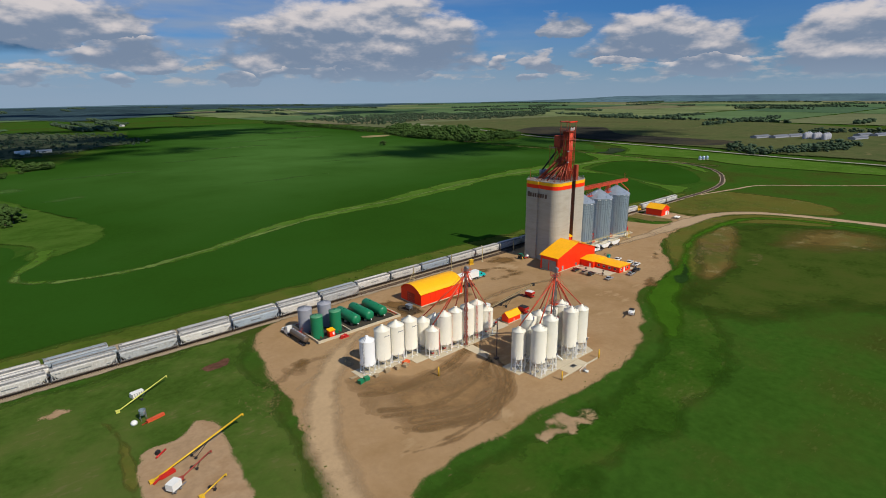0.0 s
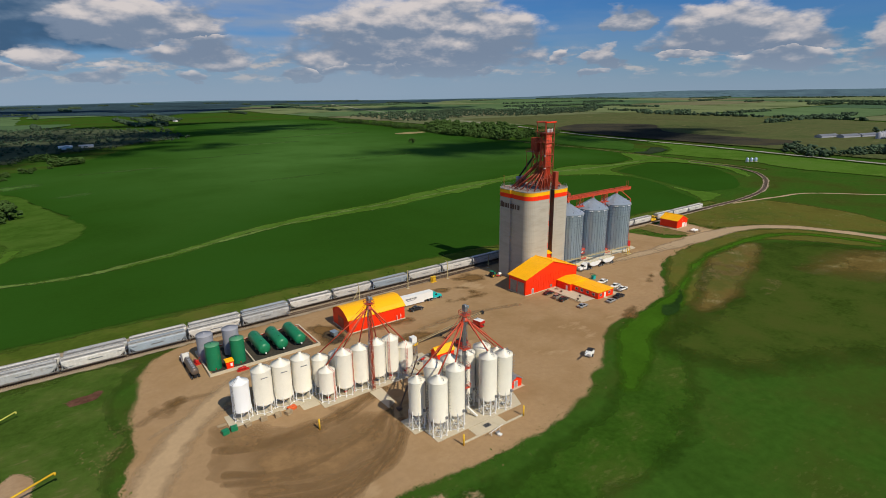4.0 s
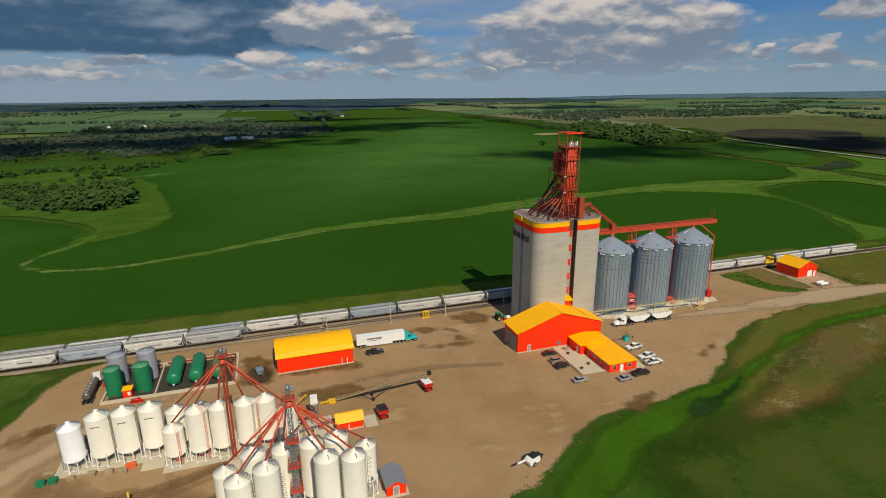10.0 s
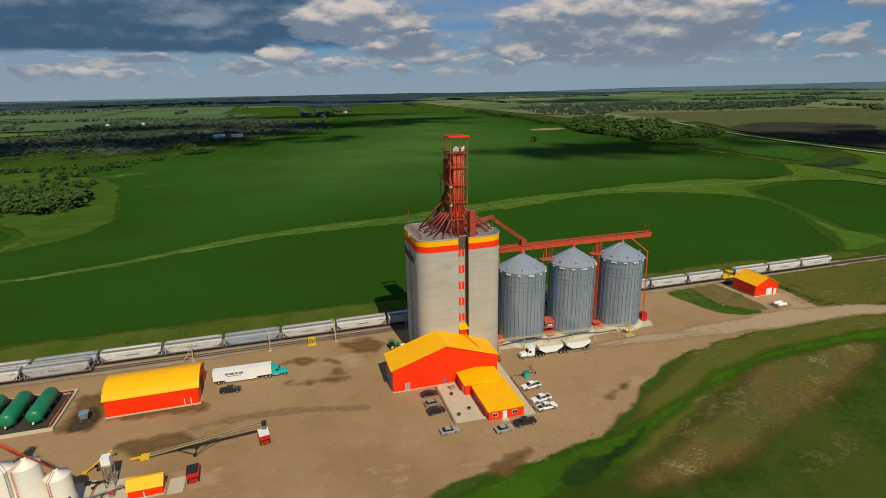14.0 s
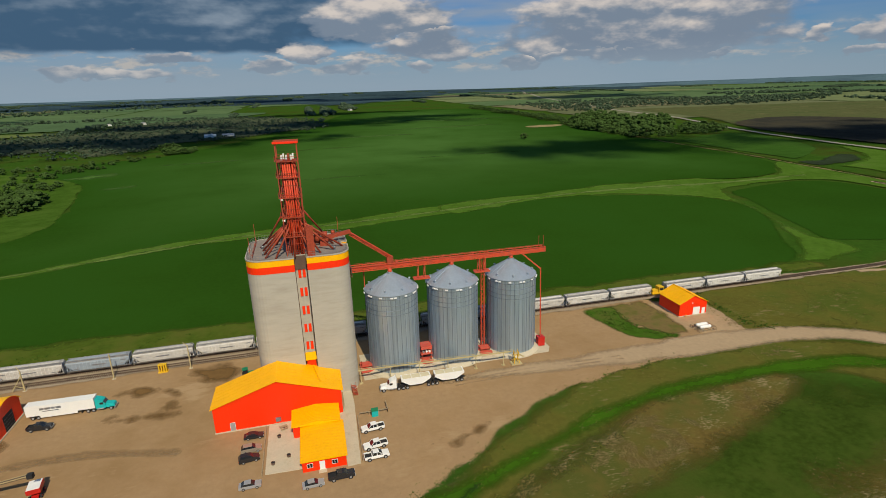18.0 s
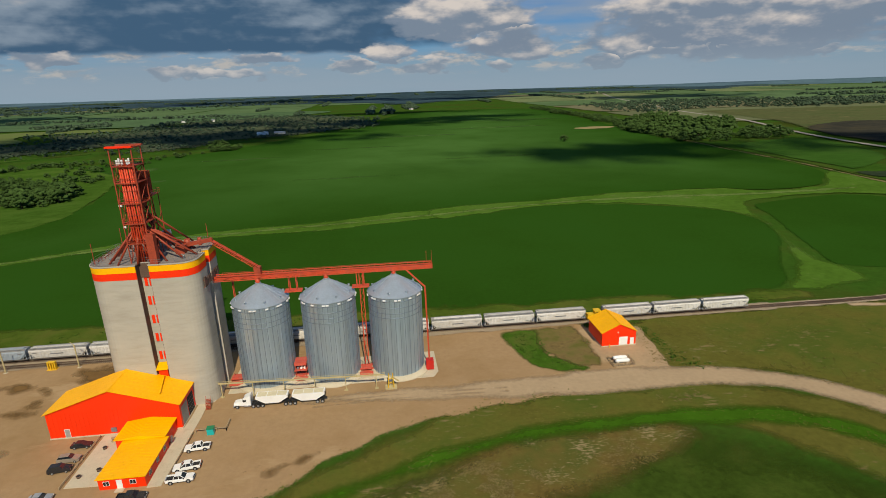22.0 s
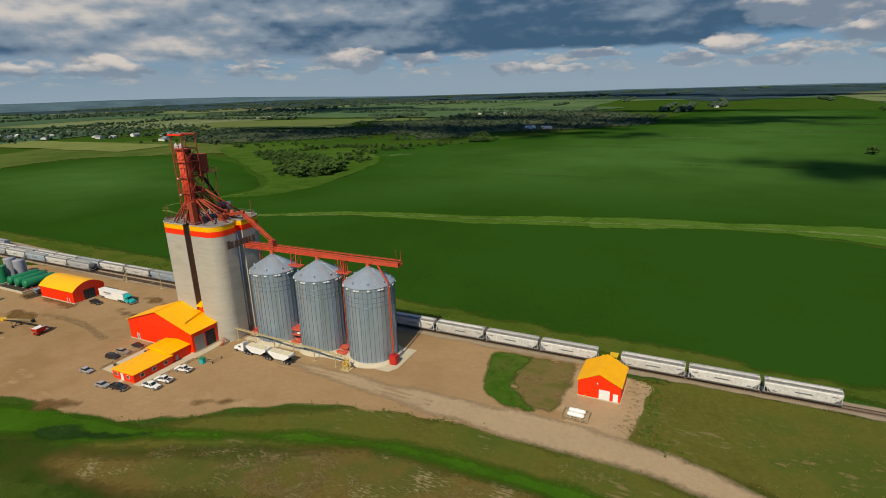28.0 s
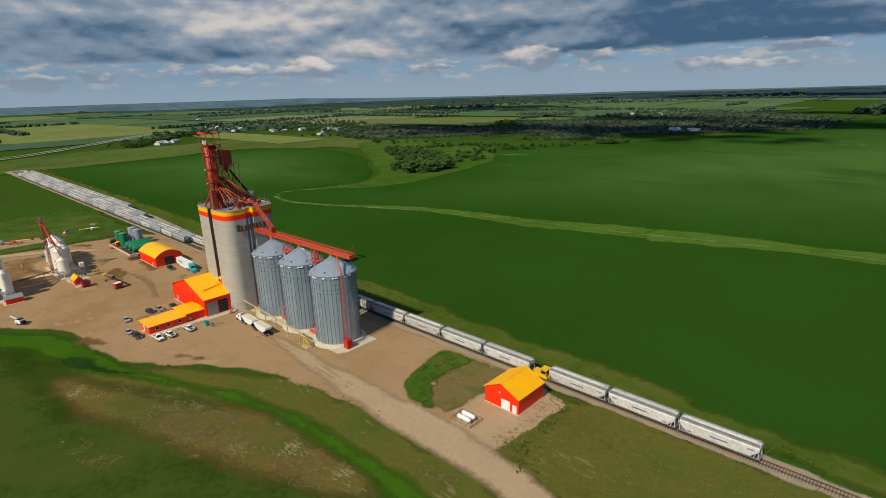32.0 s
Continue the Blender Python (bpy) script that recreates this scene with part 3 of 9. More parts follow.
def build_ground():
    rings = [0, 60, 120, 200, 260, 300, 340, 380, 420, 460, 500, 540, 580, 620, 660, 720, 800, 900, 1100, 1300, 1500, 1700, 1900, 2150, 2400, 2700, 3000, 3300, 3600, 3900, 4200, 4500, 4800, 5100, 5500]
    seg = 120
    v, f = [(250.0, 150.0)], []
    for r in rings[1:]:
        v += [(250 + r * math.cos(2 * math.pi * k / seg), 150 + r * math.sin(2 * math.pi * k / seg)) for k in range(seg)]
    for k in range(seg):
        f.append((0, 1 + k, 1 + (k + 1) % seg))
    for n in range(len(rings) - 2):
        a, b = 1 + n * seg, 1 + (n + 1) * seg
        f += [(a + k, b + k, b + (k + 1) % seg, a + (k + 1) % seg) for k in range(seg)]
    v = np.array(v)
    me = bpy.data.meshes.new("ground")
    me.from_pydata(np.column_stack([v, terrain(v[:, 0], v[:, 1]) - 0.5 * np.clip((np.hypot(v[:, 0] - 250, v[:, 1] - 150) - 330) / 60, 0, 1)]).tolist(), [], f)
    me.materials.append(M_GRASS)
    me.attributes.new("edge", "FLOAT", "POINT").data.foreach_set("value", np.ones(len(v), np.float32))
    tagged(new("ground", me), "green prairie grassland reaching the horizon", "ground", kind="structure")


build_ground()

YARD = [(66, 176), (61, 163), (57, 148), (55, 130), (51, 111), (48, 95), (46, 84), (40, 60), (52, 62), (60, 76), (72, 77.5), (90, 76), (113, 76), (133, 74.5), (156, 78),
        (170, 83), (186, 92), (201, 102), (230, 107), (252, 113), (269, 125), (287, 134.5), (307, 141), (330, 144), (352, 145.5), (354, 153), (352, 160), (351, 170),
        (350, 188.4), (312, 188.4), (270, 188.6), (200, 187.5), (160, 186.4), (125, 185.6), (95, 184.5), (76, 183)]
patch("gravel_yard", area(YARD), M_GRAVEL, 1.5, 0.062, 3.5, 1.3, 8, label="tan gravel yard with wheel tracks and damp stains", category="yard")
ROAD = [(262, 153, 4), (300, 151, 8), (330, 150, 12), (356, 150, 12.5), (372, 148.3, 10.8), (384, 146, 10.2), (394, 141.5, 10), (402.5, 135, 9.8), (409.5, 126, 9.6), (415.5, 113, 9.6), (421, 91, 10), (425, 60, 10), (428, 20, 11), (430, -60, 11), (430, -400, 11)]
patch("gravel_road", strip(ROAD), M_ROAD, 1.3, 0.075, 2.5, 0.7, 7, 2, label="pale gravel access road curving through grass", category="road")
LANE = [(52, 66, 13), (40, 40, 11), (24, 0, 11), (-10, -80, 11)]
patch("gravel_lane", strip(LANE), M_ROAD, 1.5, 0.065, 4.0, 0.9, 7, 3, label="gravel lane leading out of the yard", category="road")
M_APRON = land("apron_gravel", (0.42, 0.30, 0.18), 0.14, s=(0.02, 0.1, 0.8), tone=(0.34, 0.235, 0.135), tone_at=0.55)
patch("hut_apron", area([(345, 183), (348, 160), (351, 151), (366, 151), (367.5, 168), (368, 184)], steps=3), M_APRON, 0.8, 0.068, 2.5, 1.3, 5, 4, label="gravel apron round the small red hut", category="yard")
patch("bare_island", area([(330, 185), (331, 172), (336, 161), (344, 157), (348, 160), (348.2, 172), (347, 185)], steps=4), land("weedy_soil", (0.185, 0.135, 0.055), 0.25, s=(0.05, 0.2, 0.8), tone=(0.12, 0.115, 0.032), tone_at=0.53, feather=0.5, fray_size=1.0, fray=1.2), 0.7, 0.08, 3.0, 1.0, 4, 6,
      label="bare brown earth beside the grass island", category="dirt")
patch("grass_island", area([(321, 184), (323.5, 169), (327, 160.5), (334, 155.8), (343, 156.5), (340, 161), (334.5, 166), (333, 174), (334, 185)], steps=4), M_ISLE, 0.6, 0.095, 2.2, 0.8, 4, 5,
      label="patchy weedy grass island in the gravel", category="grass")
patch("field_track", strip([(451, 186, 3), (500, 177, 3.4), (535, 168, 3.4), (570, 130, 3.4), (610, 92, 3.4), (700, 20, 3.4)]), M_ROAD, 1.2, 0.06, 0.7, 0.3, 6, 6, label="narrow dirt track across the grass", category="track")
patch("dirt_pad", area([(15, 118), (19, 131), (27, 132), (33, 137), (38.5, 131), (37, 118), (34, 98), (30, 84), (20, 80), (14, 95)], steps=4), M_SOIL, 0.8, 0.06, 2.5, 0.8, 5, 7, label="bare dirt pad where machinery is parked", category="dirt")
patch("dirt_patch", area([(43, 164), (48, 167), (54, 166), (52, 161), (46, 160)]), land("dark_soil", (0.12, 0.06, 0.04), 0.3, s=(0.05, 0.2, 0.8)), 0.7, 0.06, 2.0, 1.0, 3, 8, label="dark bare soil patch in the grass", category="dirt")

M_RAILGRASS = land("rail_grass", (0.068, 0.106, 0.015), 0.3, s=(0.03, 0.08, 0.5), tone=(0.095, 0.108, 0.022), tone_at=0.54, feather=0.5, fray_size=0.9, fray=1.2)
# grass of other kinds round the yard
patch("field_grass", area([(-60, 176), (30, 181), (66, 180), (60, 160), (54, 130), (49, 95), (40, 40), (0, 30), (-60, 90)]), M_MOWN, 2.5, 0.02, 6, 3, 15, 8, label="green mown grass beside the gravel yard", category="grass")
patch("field_grass", area([(58, 74), (90, 74), (130, 72), (160, 76), (190, 90), (206, 100), (235, 104), (240, 95), (215, 80), (190, 60), (150, 50), (90, 50), (60, 60)]), M_LAWN, 2.0, 0.022, 8, 3, 12, 9, label="green grass along the yard edge", category="grass")
patch("road_verge", area([(238, 104), (256, 112), (272, 124), (290, 134), (308, 141), (330, 144.5), (358, 143.5), (378, 140.5), (394, 133), (405, 119), (414, 92), (398, 84), (384, 112), (360, 129), (330, 128), (300, 122), (270, 110), (250, 102)]), M_VERGE, 1.5, 0.022, 5, 1.5, 8, 10, grow=3.5,
      label="olive dry verge grass beside the road", category="grass")
patch("lush_ditch", strip([(176, 76, 8), (192, 86, 13), (208, 97, 14), (232, 103, 13), (250, 107.5, 9), (268, 114.5, 7), (287, 122, 6.5), (303, 127, 6.5), (320, 130.5, 6.5), (345, 131.5, 7.5), (368, 130.5, 9), (384, 126.5, 9), (396, 117, 9), (404, 96, 9), (408, 60, 9)]), M_LUSH, 1.2, 0.036, 4, 0.8, 8, 11,
      label="lush green ditch grass along the road", category="grass")
patch("rough_grass", area([(200, 92), (225, 97), (250, 101), (290, 119), (340, 128), (372, 122), (392, 100), (402, 60), (404, -60), (330, -60), (250, 30), (205, 60)]), M_ROUGH, 3.0, 0.012, 22, 5, 25, 21, label="dark olive rough grass south of the road", category="grass")
patch("dry_meadow", area([(243, 93), (252, 101), (264, 107), (276, 112), (290, 120), (303, 125.5), (320, 129), (340, 129.5), (354, 128), (349, 120), (336, 114), (320, 110), (306, 102), (291, 98), (271, 93), (256, 90)]), M_DRYGRASS, 1.5, 0.032, 8, 2.5, 14, 12, grow=1.5,
      label="dry yellowing meadow grass with bare spots", category="grass")
patch("dry_meadow", area([(330, 96), (362, 100), (386, 88), (392, 60), (370, 40), (340, 50), (322, 72)]), M_DRYGRASS, 2.5, 0.030, 24, 6, 20, 13, label="dry yellowing meadow grass with bare spots", category="grass")
patch("dry_verge", area([(369, 184), (368, 168), (366, 156), (385, 154), (400, 146.5), (414, 130), (440, 90), (470, 110), (480, 150), (470, 180), (430, 186)]), M_VERGE, 1.6, 0.022, 5, 2, 12, 14, grow=5.0,
      label="dry grass verge between road and railway", category="grass")
patch("rail_verge", strip([(-420, 208, 15), (-100, 208, 15), (60, 206, 17), (200, 204, 17), (330, 201, 13), (440, 198, 10)]), M_RAILGRASS, 1.8, 0.1, 5, 2.2, 10, 15, grow=1.5,
      label="olive rough grass verge along the railway", category="grass")
patch("wet_hollow", area([(229, 98), (232, 103.5), (239, 105.8), (250, 108.6), (260, 112), (254, 105), (245, 100.2), (236, 97.2)]), land("wet_grass", (0.018, 0.044, 0.010), 0.3, s=(0.05, 0.15, 0.6)), 0.8, 0.045, 3.0, 1.0, 6, 22,
      label="dark wet hollow in the ditch", category="grass")
patch("dirt_patch", area([(94, 72), (104, 74), (114, 72), (113, 66.5), (104, 65.5), (96, 67)]), M_SOIL, 0.5, 0.045, 5.0, 2.4, 4, 15, label="bare crumbly soil at the yard edge", category="dirt")
patch("dirt_track", strip([(15, 152, 1.5), (17, 140, 2.5), (16, 128, 3), (12, 100, 3)]), M_VERGE, 0.9, 0.04, 1.5, 0.8, 5, 17, label="faint worn track through the grass", category="grass")
patch("dirt_patch", area([(3, 166), (8, 168), (10, 164), (5, 162)]), M_SOIL, 0.8, 0.05, 2.5, 1.2, 3, 18, label="small bare spot in the grass", category="dirt")
patch("gravel_lane", strip([(152, 6, 6), (141, -6, 7), (120, -28, 8)]), M_ROAD, 1.5, 0.06, 2, 0.7, 6, 19, label="end of a gravel lane in the grass", category="road")

# crop fields north of the railway, and the grass waterway between them
BIG = [(-330, 206), (-100, 212), (60, 215), (150, 211), (240, 206), (340, 201), (420, 199), (446, 208), (459, 228), (474, 250), (486, 268), (495, 286), (501, 302), (500, 317), (492, 331), (477, 343), (460, 353), (443, 361),
       (423, 368), (430, 420), (240, 480), (70, 480), (40, 400), (-60, 330), (-330, 330)]
patch("crop_field", area(BIG, steps=5), M_CROP, 5, 0.06, 5, 1.5, 30, 12, label="dark green crop field south of the grass waterway", category="field")
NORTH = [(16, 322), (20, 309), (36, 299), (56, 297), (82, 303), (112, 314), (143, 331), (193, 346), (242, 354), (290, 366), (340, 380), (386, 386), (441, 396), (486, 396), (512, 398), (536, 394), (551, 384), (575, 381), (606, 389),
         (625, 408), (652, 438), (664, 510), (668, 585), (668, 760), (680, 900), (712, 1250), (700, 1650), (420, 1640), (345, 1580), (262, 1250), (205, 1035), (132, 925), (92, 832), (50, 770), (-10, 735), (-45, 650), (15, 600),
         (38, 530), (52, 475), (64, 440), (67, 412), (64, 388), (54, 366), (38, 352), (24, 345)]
patch("crop_field", area(NORTH, steps=5), M_HAZYCROP, 6, 0.10, 260, 2, 40, 14, label="green crop field rising north of the waterway", category="field")
for n, (x, y, w, d) in enumerate(((18, 640, 26, 16), (62, 560, 16, 7), (120, 690, 60, 10), (330, 900, 90, 16), (250, 760, 70, 8), (480, 1010, 120, 18), (560, 1180, 110, 22), (400, 1220, 120, 16), (420, 620, 80, 7), (250, 520, 60, 5))):
    patch("thin_crop", area([(x - w, y - d * 0.3), (x - w * 0.3, y - d), (x + w, y - d * 0.2), (x + w * 0.4, y + d)]), M_PALESTREAK, 5, 0.13, 14, 4, 20, 15 + n, label="paler streak across the crop", category="crop")
WATERWAY = [(27, 366, 15), (22, 347, 11), (13, 329, 8), (9, 314, 8), (17, 302, 8), (34, 294, 8), (56, 291.5, 9), (82, 298, 10), (112, 310, 11), (144, 327, 13), (192, 338, 19), (242, 342, 23), (290, 354, 26), (330, 362, 29)]
patch("grass_waterway", strip(WATERWAY), M_SWALE, 2.0, 0.16, 5, 1.6, 12, 13, label="light green grass waterway winding through the crop", category="grass")
EASTWAY = [(316, 345), (335, 347.5), (360, 357), (382, 362), (403, 364.5), (423, 363.5), (443, 359.5), (459, 351.5), (475, 341.5), (489, 330), (497.5, 315), (498, 301), (491.5, 284), (483, 266), (472.5, 249), (462, 233), (450, 216), (436, 203), (452, 199), (478, 207),
           (480, 222), (479, 234), (484, 251), (491, 269), (499, 289), (505, 308), (514, 330), (521, 343), (545, 352.5), (573, 357), (596, 358), (616, 347), (625, 325), (622, 296), (606, 268), (578, 240), (590, 236), (622, 262), (650, 300), (658, 364), (662, 410), (660, 436), (648, 432),
           (625, 405), (606, 388), (575, 380), (551, 383), (536, 393), (512, 397), (486, 395), (463, 397), (441, 396), (412, 389), (386, 385), (350, 382), (312, 372)]
patch("swale_meadow", area(EASTWAY, steps=4), M_SWALE, 2.2, 0.15, 6, 1.8, 14, 26, label="light green meadow where the waterways meet", category="grass")
M_CHANNEL = land("channel_grass", (0.106, 0.164, 0.040), 0.3, s=(0.02, 0.08, 0.4), strength=0.8, feather=0.35, fray_size=1.5)
for n, pts in enumerate(([(60, 291, 5), (112, 309, 5), (192, 336, 5), (290, 352, 5), (390, 372, 6), (470, 376, 7), (540, 369, 8), (620, 372, 7)], [(21, 345, 2.5), (9, 314, 3), (18, 299, 4), (34, 293, 5), (60, 291, 5)])):
    patch("drainage_line", strip(pts), M_CHANNEL, 1.8, 0.20, 2.5, 1.3, 8, 24 + n, label="pale trickle line along the grass waterway", category="grass")
patch("grove_meadow", area([(26, 345), (40, 354), (56, 374), (65, 400), (66, 425), (54, 470), (40, 532), (12, 610), (-100, 695), (-270, 720), (-290, 630), (-140, 526), (-84, 490), (-30, 450), (8, 410), (18, 385), (14, 352)]), land("grove_grass", (0.050, 0.108, 0.014), 0.3, s=(0.01, 0.05, 0.3), tone=(0.068, 0.122, 0.02), tone_at=0.53), 3, 0.14, 6, 2.5, 25, 19, label="light green meadow round the grove", category="grass")
patch("crop_field", area([(-400, 225), (-60, 226), (-15, 262), (-10, 300), (4, 345), (14, 380), (6, 406), (-34, 446), (-90, 486), (-160, 530), (-300, 545), (-395, 470), (-385, 300)]), M_HAZYCROP, 5, 0.085, 160, 2, 25, 16, label="dark green crop field beside the grove", category="field")
patch("crop_field", area([(481, 224), (498, 216), (519, 215), (545, 228), (578, 250), (603, 274), (619, 297), (622, 324), (614, 344), (595, 355), (573, 354), (550, 350), (521, 340), (512, 318), (503, 292), (494, 269), (485, 248), (480, 234)], steps=4), M_CROP, 3, 0.14, 4, 1, 20, 17, label="dark green oval crop field inside the rail curve", category="field")
patch("crop_field", area([(684, 452), (693, 446), (728, 464), (771, 498), (795, 540), (820, 610), (823, 668), (781, 668), (716, 640), (690, 600)], steps=4), land("young_crop", (0.038, 0.098, 0.015), 0.2, s=(0.004, 0.02, 0.12), tone=(0.046, 0.104, 0.018), tone_at=0.54), 4, 0.08, 6, 1.5, 20, 23, label="green field beyond the farm track", category="field")
M_MARSH = land("marsh_grass", (0.030, 0.046, 0.024), 0.3, s=(0.01, 0.05, 0.3), feather=0.3, fray_size=1.5)
patch("marsh", area([(672, 408), (690, 404), (725, 412), (758, 440), (742, 452), (705, 432), (676, 430)]), M_MARSH, 3, 0.12, 8, 4, 18, 28, label="dark wet slough beside the farm track", category="marsh")
patch("far_meadow", area([(670, 250), (690, 300), (682, 400), (700, 402), (760, 436), (800, 500), (815, 480), (800, 380), (770, 240), (745, 120), (690, 90), (668, 180)]), M_SWALE, 4, 0.07, 10, 4, 25, 29, label="light green meadow beside the highway", category="grass")
M_WESTGRASS = land("western_meadow", (0.076, 0.118, 0.026), 0.3, s=(0.004, 0.02, 0.1), tone=(0.10, 0.13, 0.034), tone_at=0.53, feather=0.2)
patch("western_meadow", area([(-404, 215), (-388, 300), (-398, 470), (-300, 552), (-230, 600), (-300, 680), (-520, 720), (-660, 640), (-600, 470), (-640, 330), (-600, 200), (-520, 120), (-420, 160)]), M_WESTGRASS, 6, 0.07, 14, 6, 40, 30, label="light olive meadow west of the crop", category="grass")
M_TRAIL = land("farm_trail", (0.165, 0.14, 0.065), 0.25, s=(0.02, 0.08, 0.4))
# bare fallow, with part of a cloud shadow painted into the same dark colour
patch("fallow_field", area([(945, 815), (1089, 860), (1170, 730), (1010, 590), (985, 420), (980, 356), (880, 345), (852, 420), (850, 500), (860, 631), (882, 720)]), land("shaded_fallow", (0.042, 0.042, 0.034), 0.3, s=(0.006, 0.03, 0.15), tone=(0.062, 0.055, 0.034), tone_at=0.55), 8, 1.0, 12, 3, 30, 27, label="dark bare fallow field with painted cloud shadow beyond the highway", category="field")
patch("farm_track", strip([(640, 250, 5), (652, 323, 5), (657, 364, 5), (661, 416, 5), (669, 490, 5), (669, 576, 5), (676, 702, 5), (690, 880, 5)]), M_TRAIL, 2.5, 0.2, 2.5, 0.8, 10, 24, label="tan farm track along the field edge", category="track")
patch("farm_ditch", strip([(645, 250, 6), (658, 323, 6), (663, 364, 6), (667, 416, 6), (675, 490, 6), (675, 576, 6), (680, 690, 6)]), M_ROUGH, 2.5, 0.19, 2.5, 0.8, 10, 25, label="dark grassy ditch beside the farm track", category="grass")
M_TAN = land("tan_earth", (0.27, 0.225, 0.11), 0.2, s=(0.01, 0.04, 0.2))
patch("bare_spot", area([(605, 925), (640, 945), (680, 930), (650, 900), (615, 900)]), M_TAN, 5, 0.5, 8, 4, 20, 18, label="bare tan spot in the far crop", category="dirt")

# damp stains and wheel tracks on the gravel
M_WORN = land("worn_brown", (0.255, 0.158, 0.076), 0.22, s=(0.02, 0.12, 0.6), feather=0.9, fray_size=0.5, fray=0.8)
M_PALE = land("pale_lane", (0.43, 0.305, 0.18), 0.1, s=(0.02, 0.1, 0.8), strength=0.85, feather=0.7, fray_size=0.8, fray=0.9)
M_TRACK = land("wheel_rut", (0.235, 0.145, 0.070), 0.2, s=(0.02, 0.1, 0.4), strength=0.35, feather=0.8, fray_size=1.0, fray=1.0)
YARD_STAINS = (
    ([(188.5, 180), (194, 182.5), (203, 180), (205, 175), (200, 170.5), (193, 173.5)], "by the elevator"),
    ([(171.5, 172), (174, 175.5), (178.5, 175.5), (184, 172), (181, 168.7), (176, 168.7)], "beside the lorry"),
    ([(184, 170.5), (188.5, 170), (190, 165), (187.5, 161), (185.5, 163.5), (187, 166)], "in the yard"),
    ([(185.5, 162.8), (191, 161), (191, 157.5), (186, 159.5)], "in the yard"),
    ([(172, 160.3), (181, 159.8), (189.5, 158.8), (189, 155.6), (180, 156.3), (172, 157.4)], "in the yard"),
    ([(128, 159), (140, 158.4), (151, 156.5), (151, 152), (136, 153), (128, 155)], "along the shed"),
    ([(116, 156), (116, 169), (122, 171.5), (126.5, 163), (126.5, 152), (121, 151)], "round the pump trolley"))
EDGE_STAINS = (
    ([(132, 143.5), (139, 145.5), (150, 143), (156, 138.5), (146, 136.5), (137, 137.5)], "by the conveyor"),
    ([(249, 125.4), (252, 127.2), (255, 127.8), (253.5, 125.6), (250.5, 124.2)], "near the parked pickups"),
    ([(255.5, 125.8), (258.5, 127.3), (261, 126.8), (258, 124.4)], "near the parked pickups"),
    ([(259, 127.4), (263.5, 129.6), (268, 131.4), (268, 129.4), (263, 126.8), (259.5, 125.6)], "near the yard edge"),
    ([(213, 107), (222, 112), (228, 111), (220, 105)], "at the yard edge"),
    ([(66, 146), (71, 149), (72, 143), (67, 141)], "near the fuel tanks"))
for n, (pts, tag) in enumerate(YARD_STAINS + EDGE_STAINS):
    patch("damp_stain", area(pts), M_DAMP, 0.6, 0.085, 4.5, 1.6, 4, 20 + n, label="dark damp stain on the gravel " + tag, category="stain")
for n, (pts, tag) in enumerate((
        ([(73, 130), (71, 119), (72, 108), (73, 96), (80, 92), (91, 84), (104, 88), (112, 98), (110, 112), (96, 114), (84, 122)], "between the bin rows"),
        ([(63, 145), (66, 146), (68, 142), (65, 139), (62, 141)], "in a small hollow"))):
    patch("worn_ground", area(pts), M_WORN, 1.0, 0.078, 13.0, 3.5, 7, 30 + n, label="browner worn gravel " + tag, category="stain")
TRACKS = ([(118, 110), (111, 98), (101, 90), (91, 85.5), (78, 85), (67, 88)],)
for n, pts in enumerate(TRACKS):
    for side in (-1.1, 1.1):
        patch("wheel_track", strip([(x + side * 0.8, y - side * 0.8, 1.7) for x, y in pts]), M_TRACK, 0.55, 0.09, 1.2, 0.55, 6, 33 + 2 * n + (side > 0), label="dark wheel track curving over the gravel", category="wheel track")
M_SCRAPE = land("scraped_gravel", (0.315, 0.205, 0.108), 0.15, s=(0.02, 0.1, 0.4), strength=0.75, feather=0.8, fray_size=0.7, fray=1.0)
rs = random.Random(12)
SWIRLS = ([(74, 117), (88, 112), (104, 113), (118, 118)], [(72, 108), (86, 101), (102, 102), (113, 108)], [(76, 97), (90, 91), (105, 93), (114, 101)], [(60, 137), (70, 141), (82, 139)], [(150, 146), (170, 147), (192, 143)])
for n, pts in enumerate(SWIRLS):
    for k in range(3 if n < 3 else 2):
        off, w = rs.uniform(-4.5, 4.5), rs.uniform(1.6, 3.6)
        patch("scraped_streak", strip([(x + rs.uniform(-1.5, 1.5), y + off + rs.uniform(-0.8, 0.8), w) for x, y in pts]), M_WORN if n < 3 else M_SCRAPE if k else M_PALE, 0.8, 0.086, 2.2, 0.5, 9, 3 + n + 10 * k, label="streak left by scraping and turning wheels", category="wheel track")
patch("mud_patch", area([(119, 153), (118.5, 161), (122, 164), (125.5, 160), (125.5, 153.5)]), land("black_mud", (0.075, 0.055, 0.036), 0.3, s=(0.05, 0.2, 0.8), feather=0.5, fray_size=1.0, fray=1.2), 0.6, 0.11, 2.5, 0.8, 4, 9, label="black mud round the steel hopper", category="mud")
patch("pale_lane", strip([(96, 153, 8), (84, 145, 9), (73, 135, 10), (63, 122.5, 11), (57, 112, 11), (52, 100, 11), (48, 84, 11), (44, 66, 10)]), M_PALE, 1.0, 0.075, 4, 1.2, 8, 36, label="pale smooth wheel lane along the yard side", category="lane")
for off in (-0.9, 0.9):
    patch("pale_lane", strip([(264, 150 + off, 0.9), (283, 151 + off, 1.0), (300, 150.6 + off, 1.1), (316, 150 + off, 1.2)]), M_PALE, 0.5, 0.08, 1.2, 0.4, 6, 37, label="pale wheel track beside the bins", category="lane")

M_LANE = land("old_asphalt", (0.30, 0.28, 0.235), 0.12, s=(0.01, 0.05, 0.3))
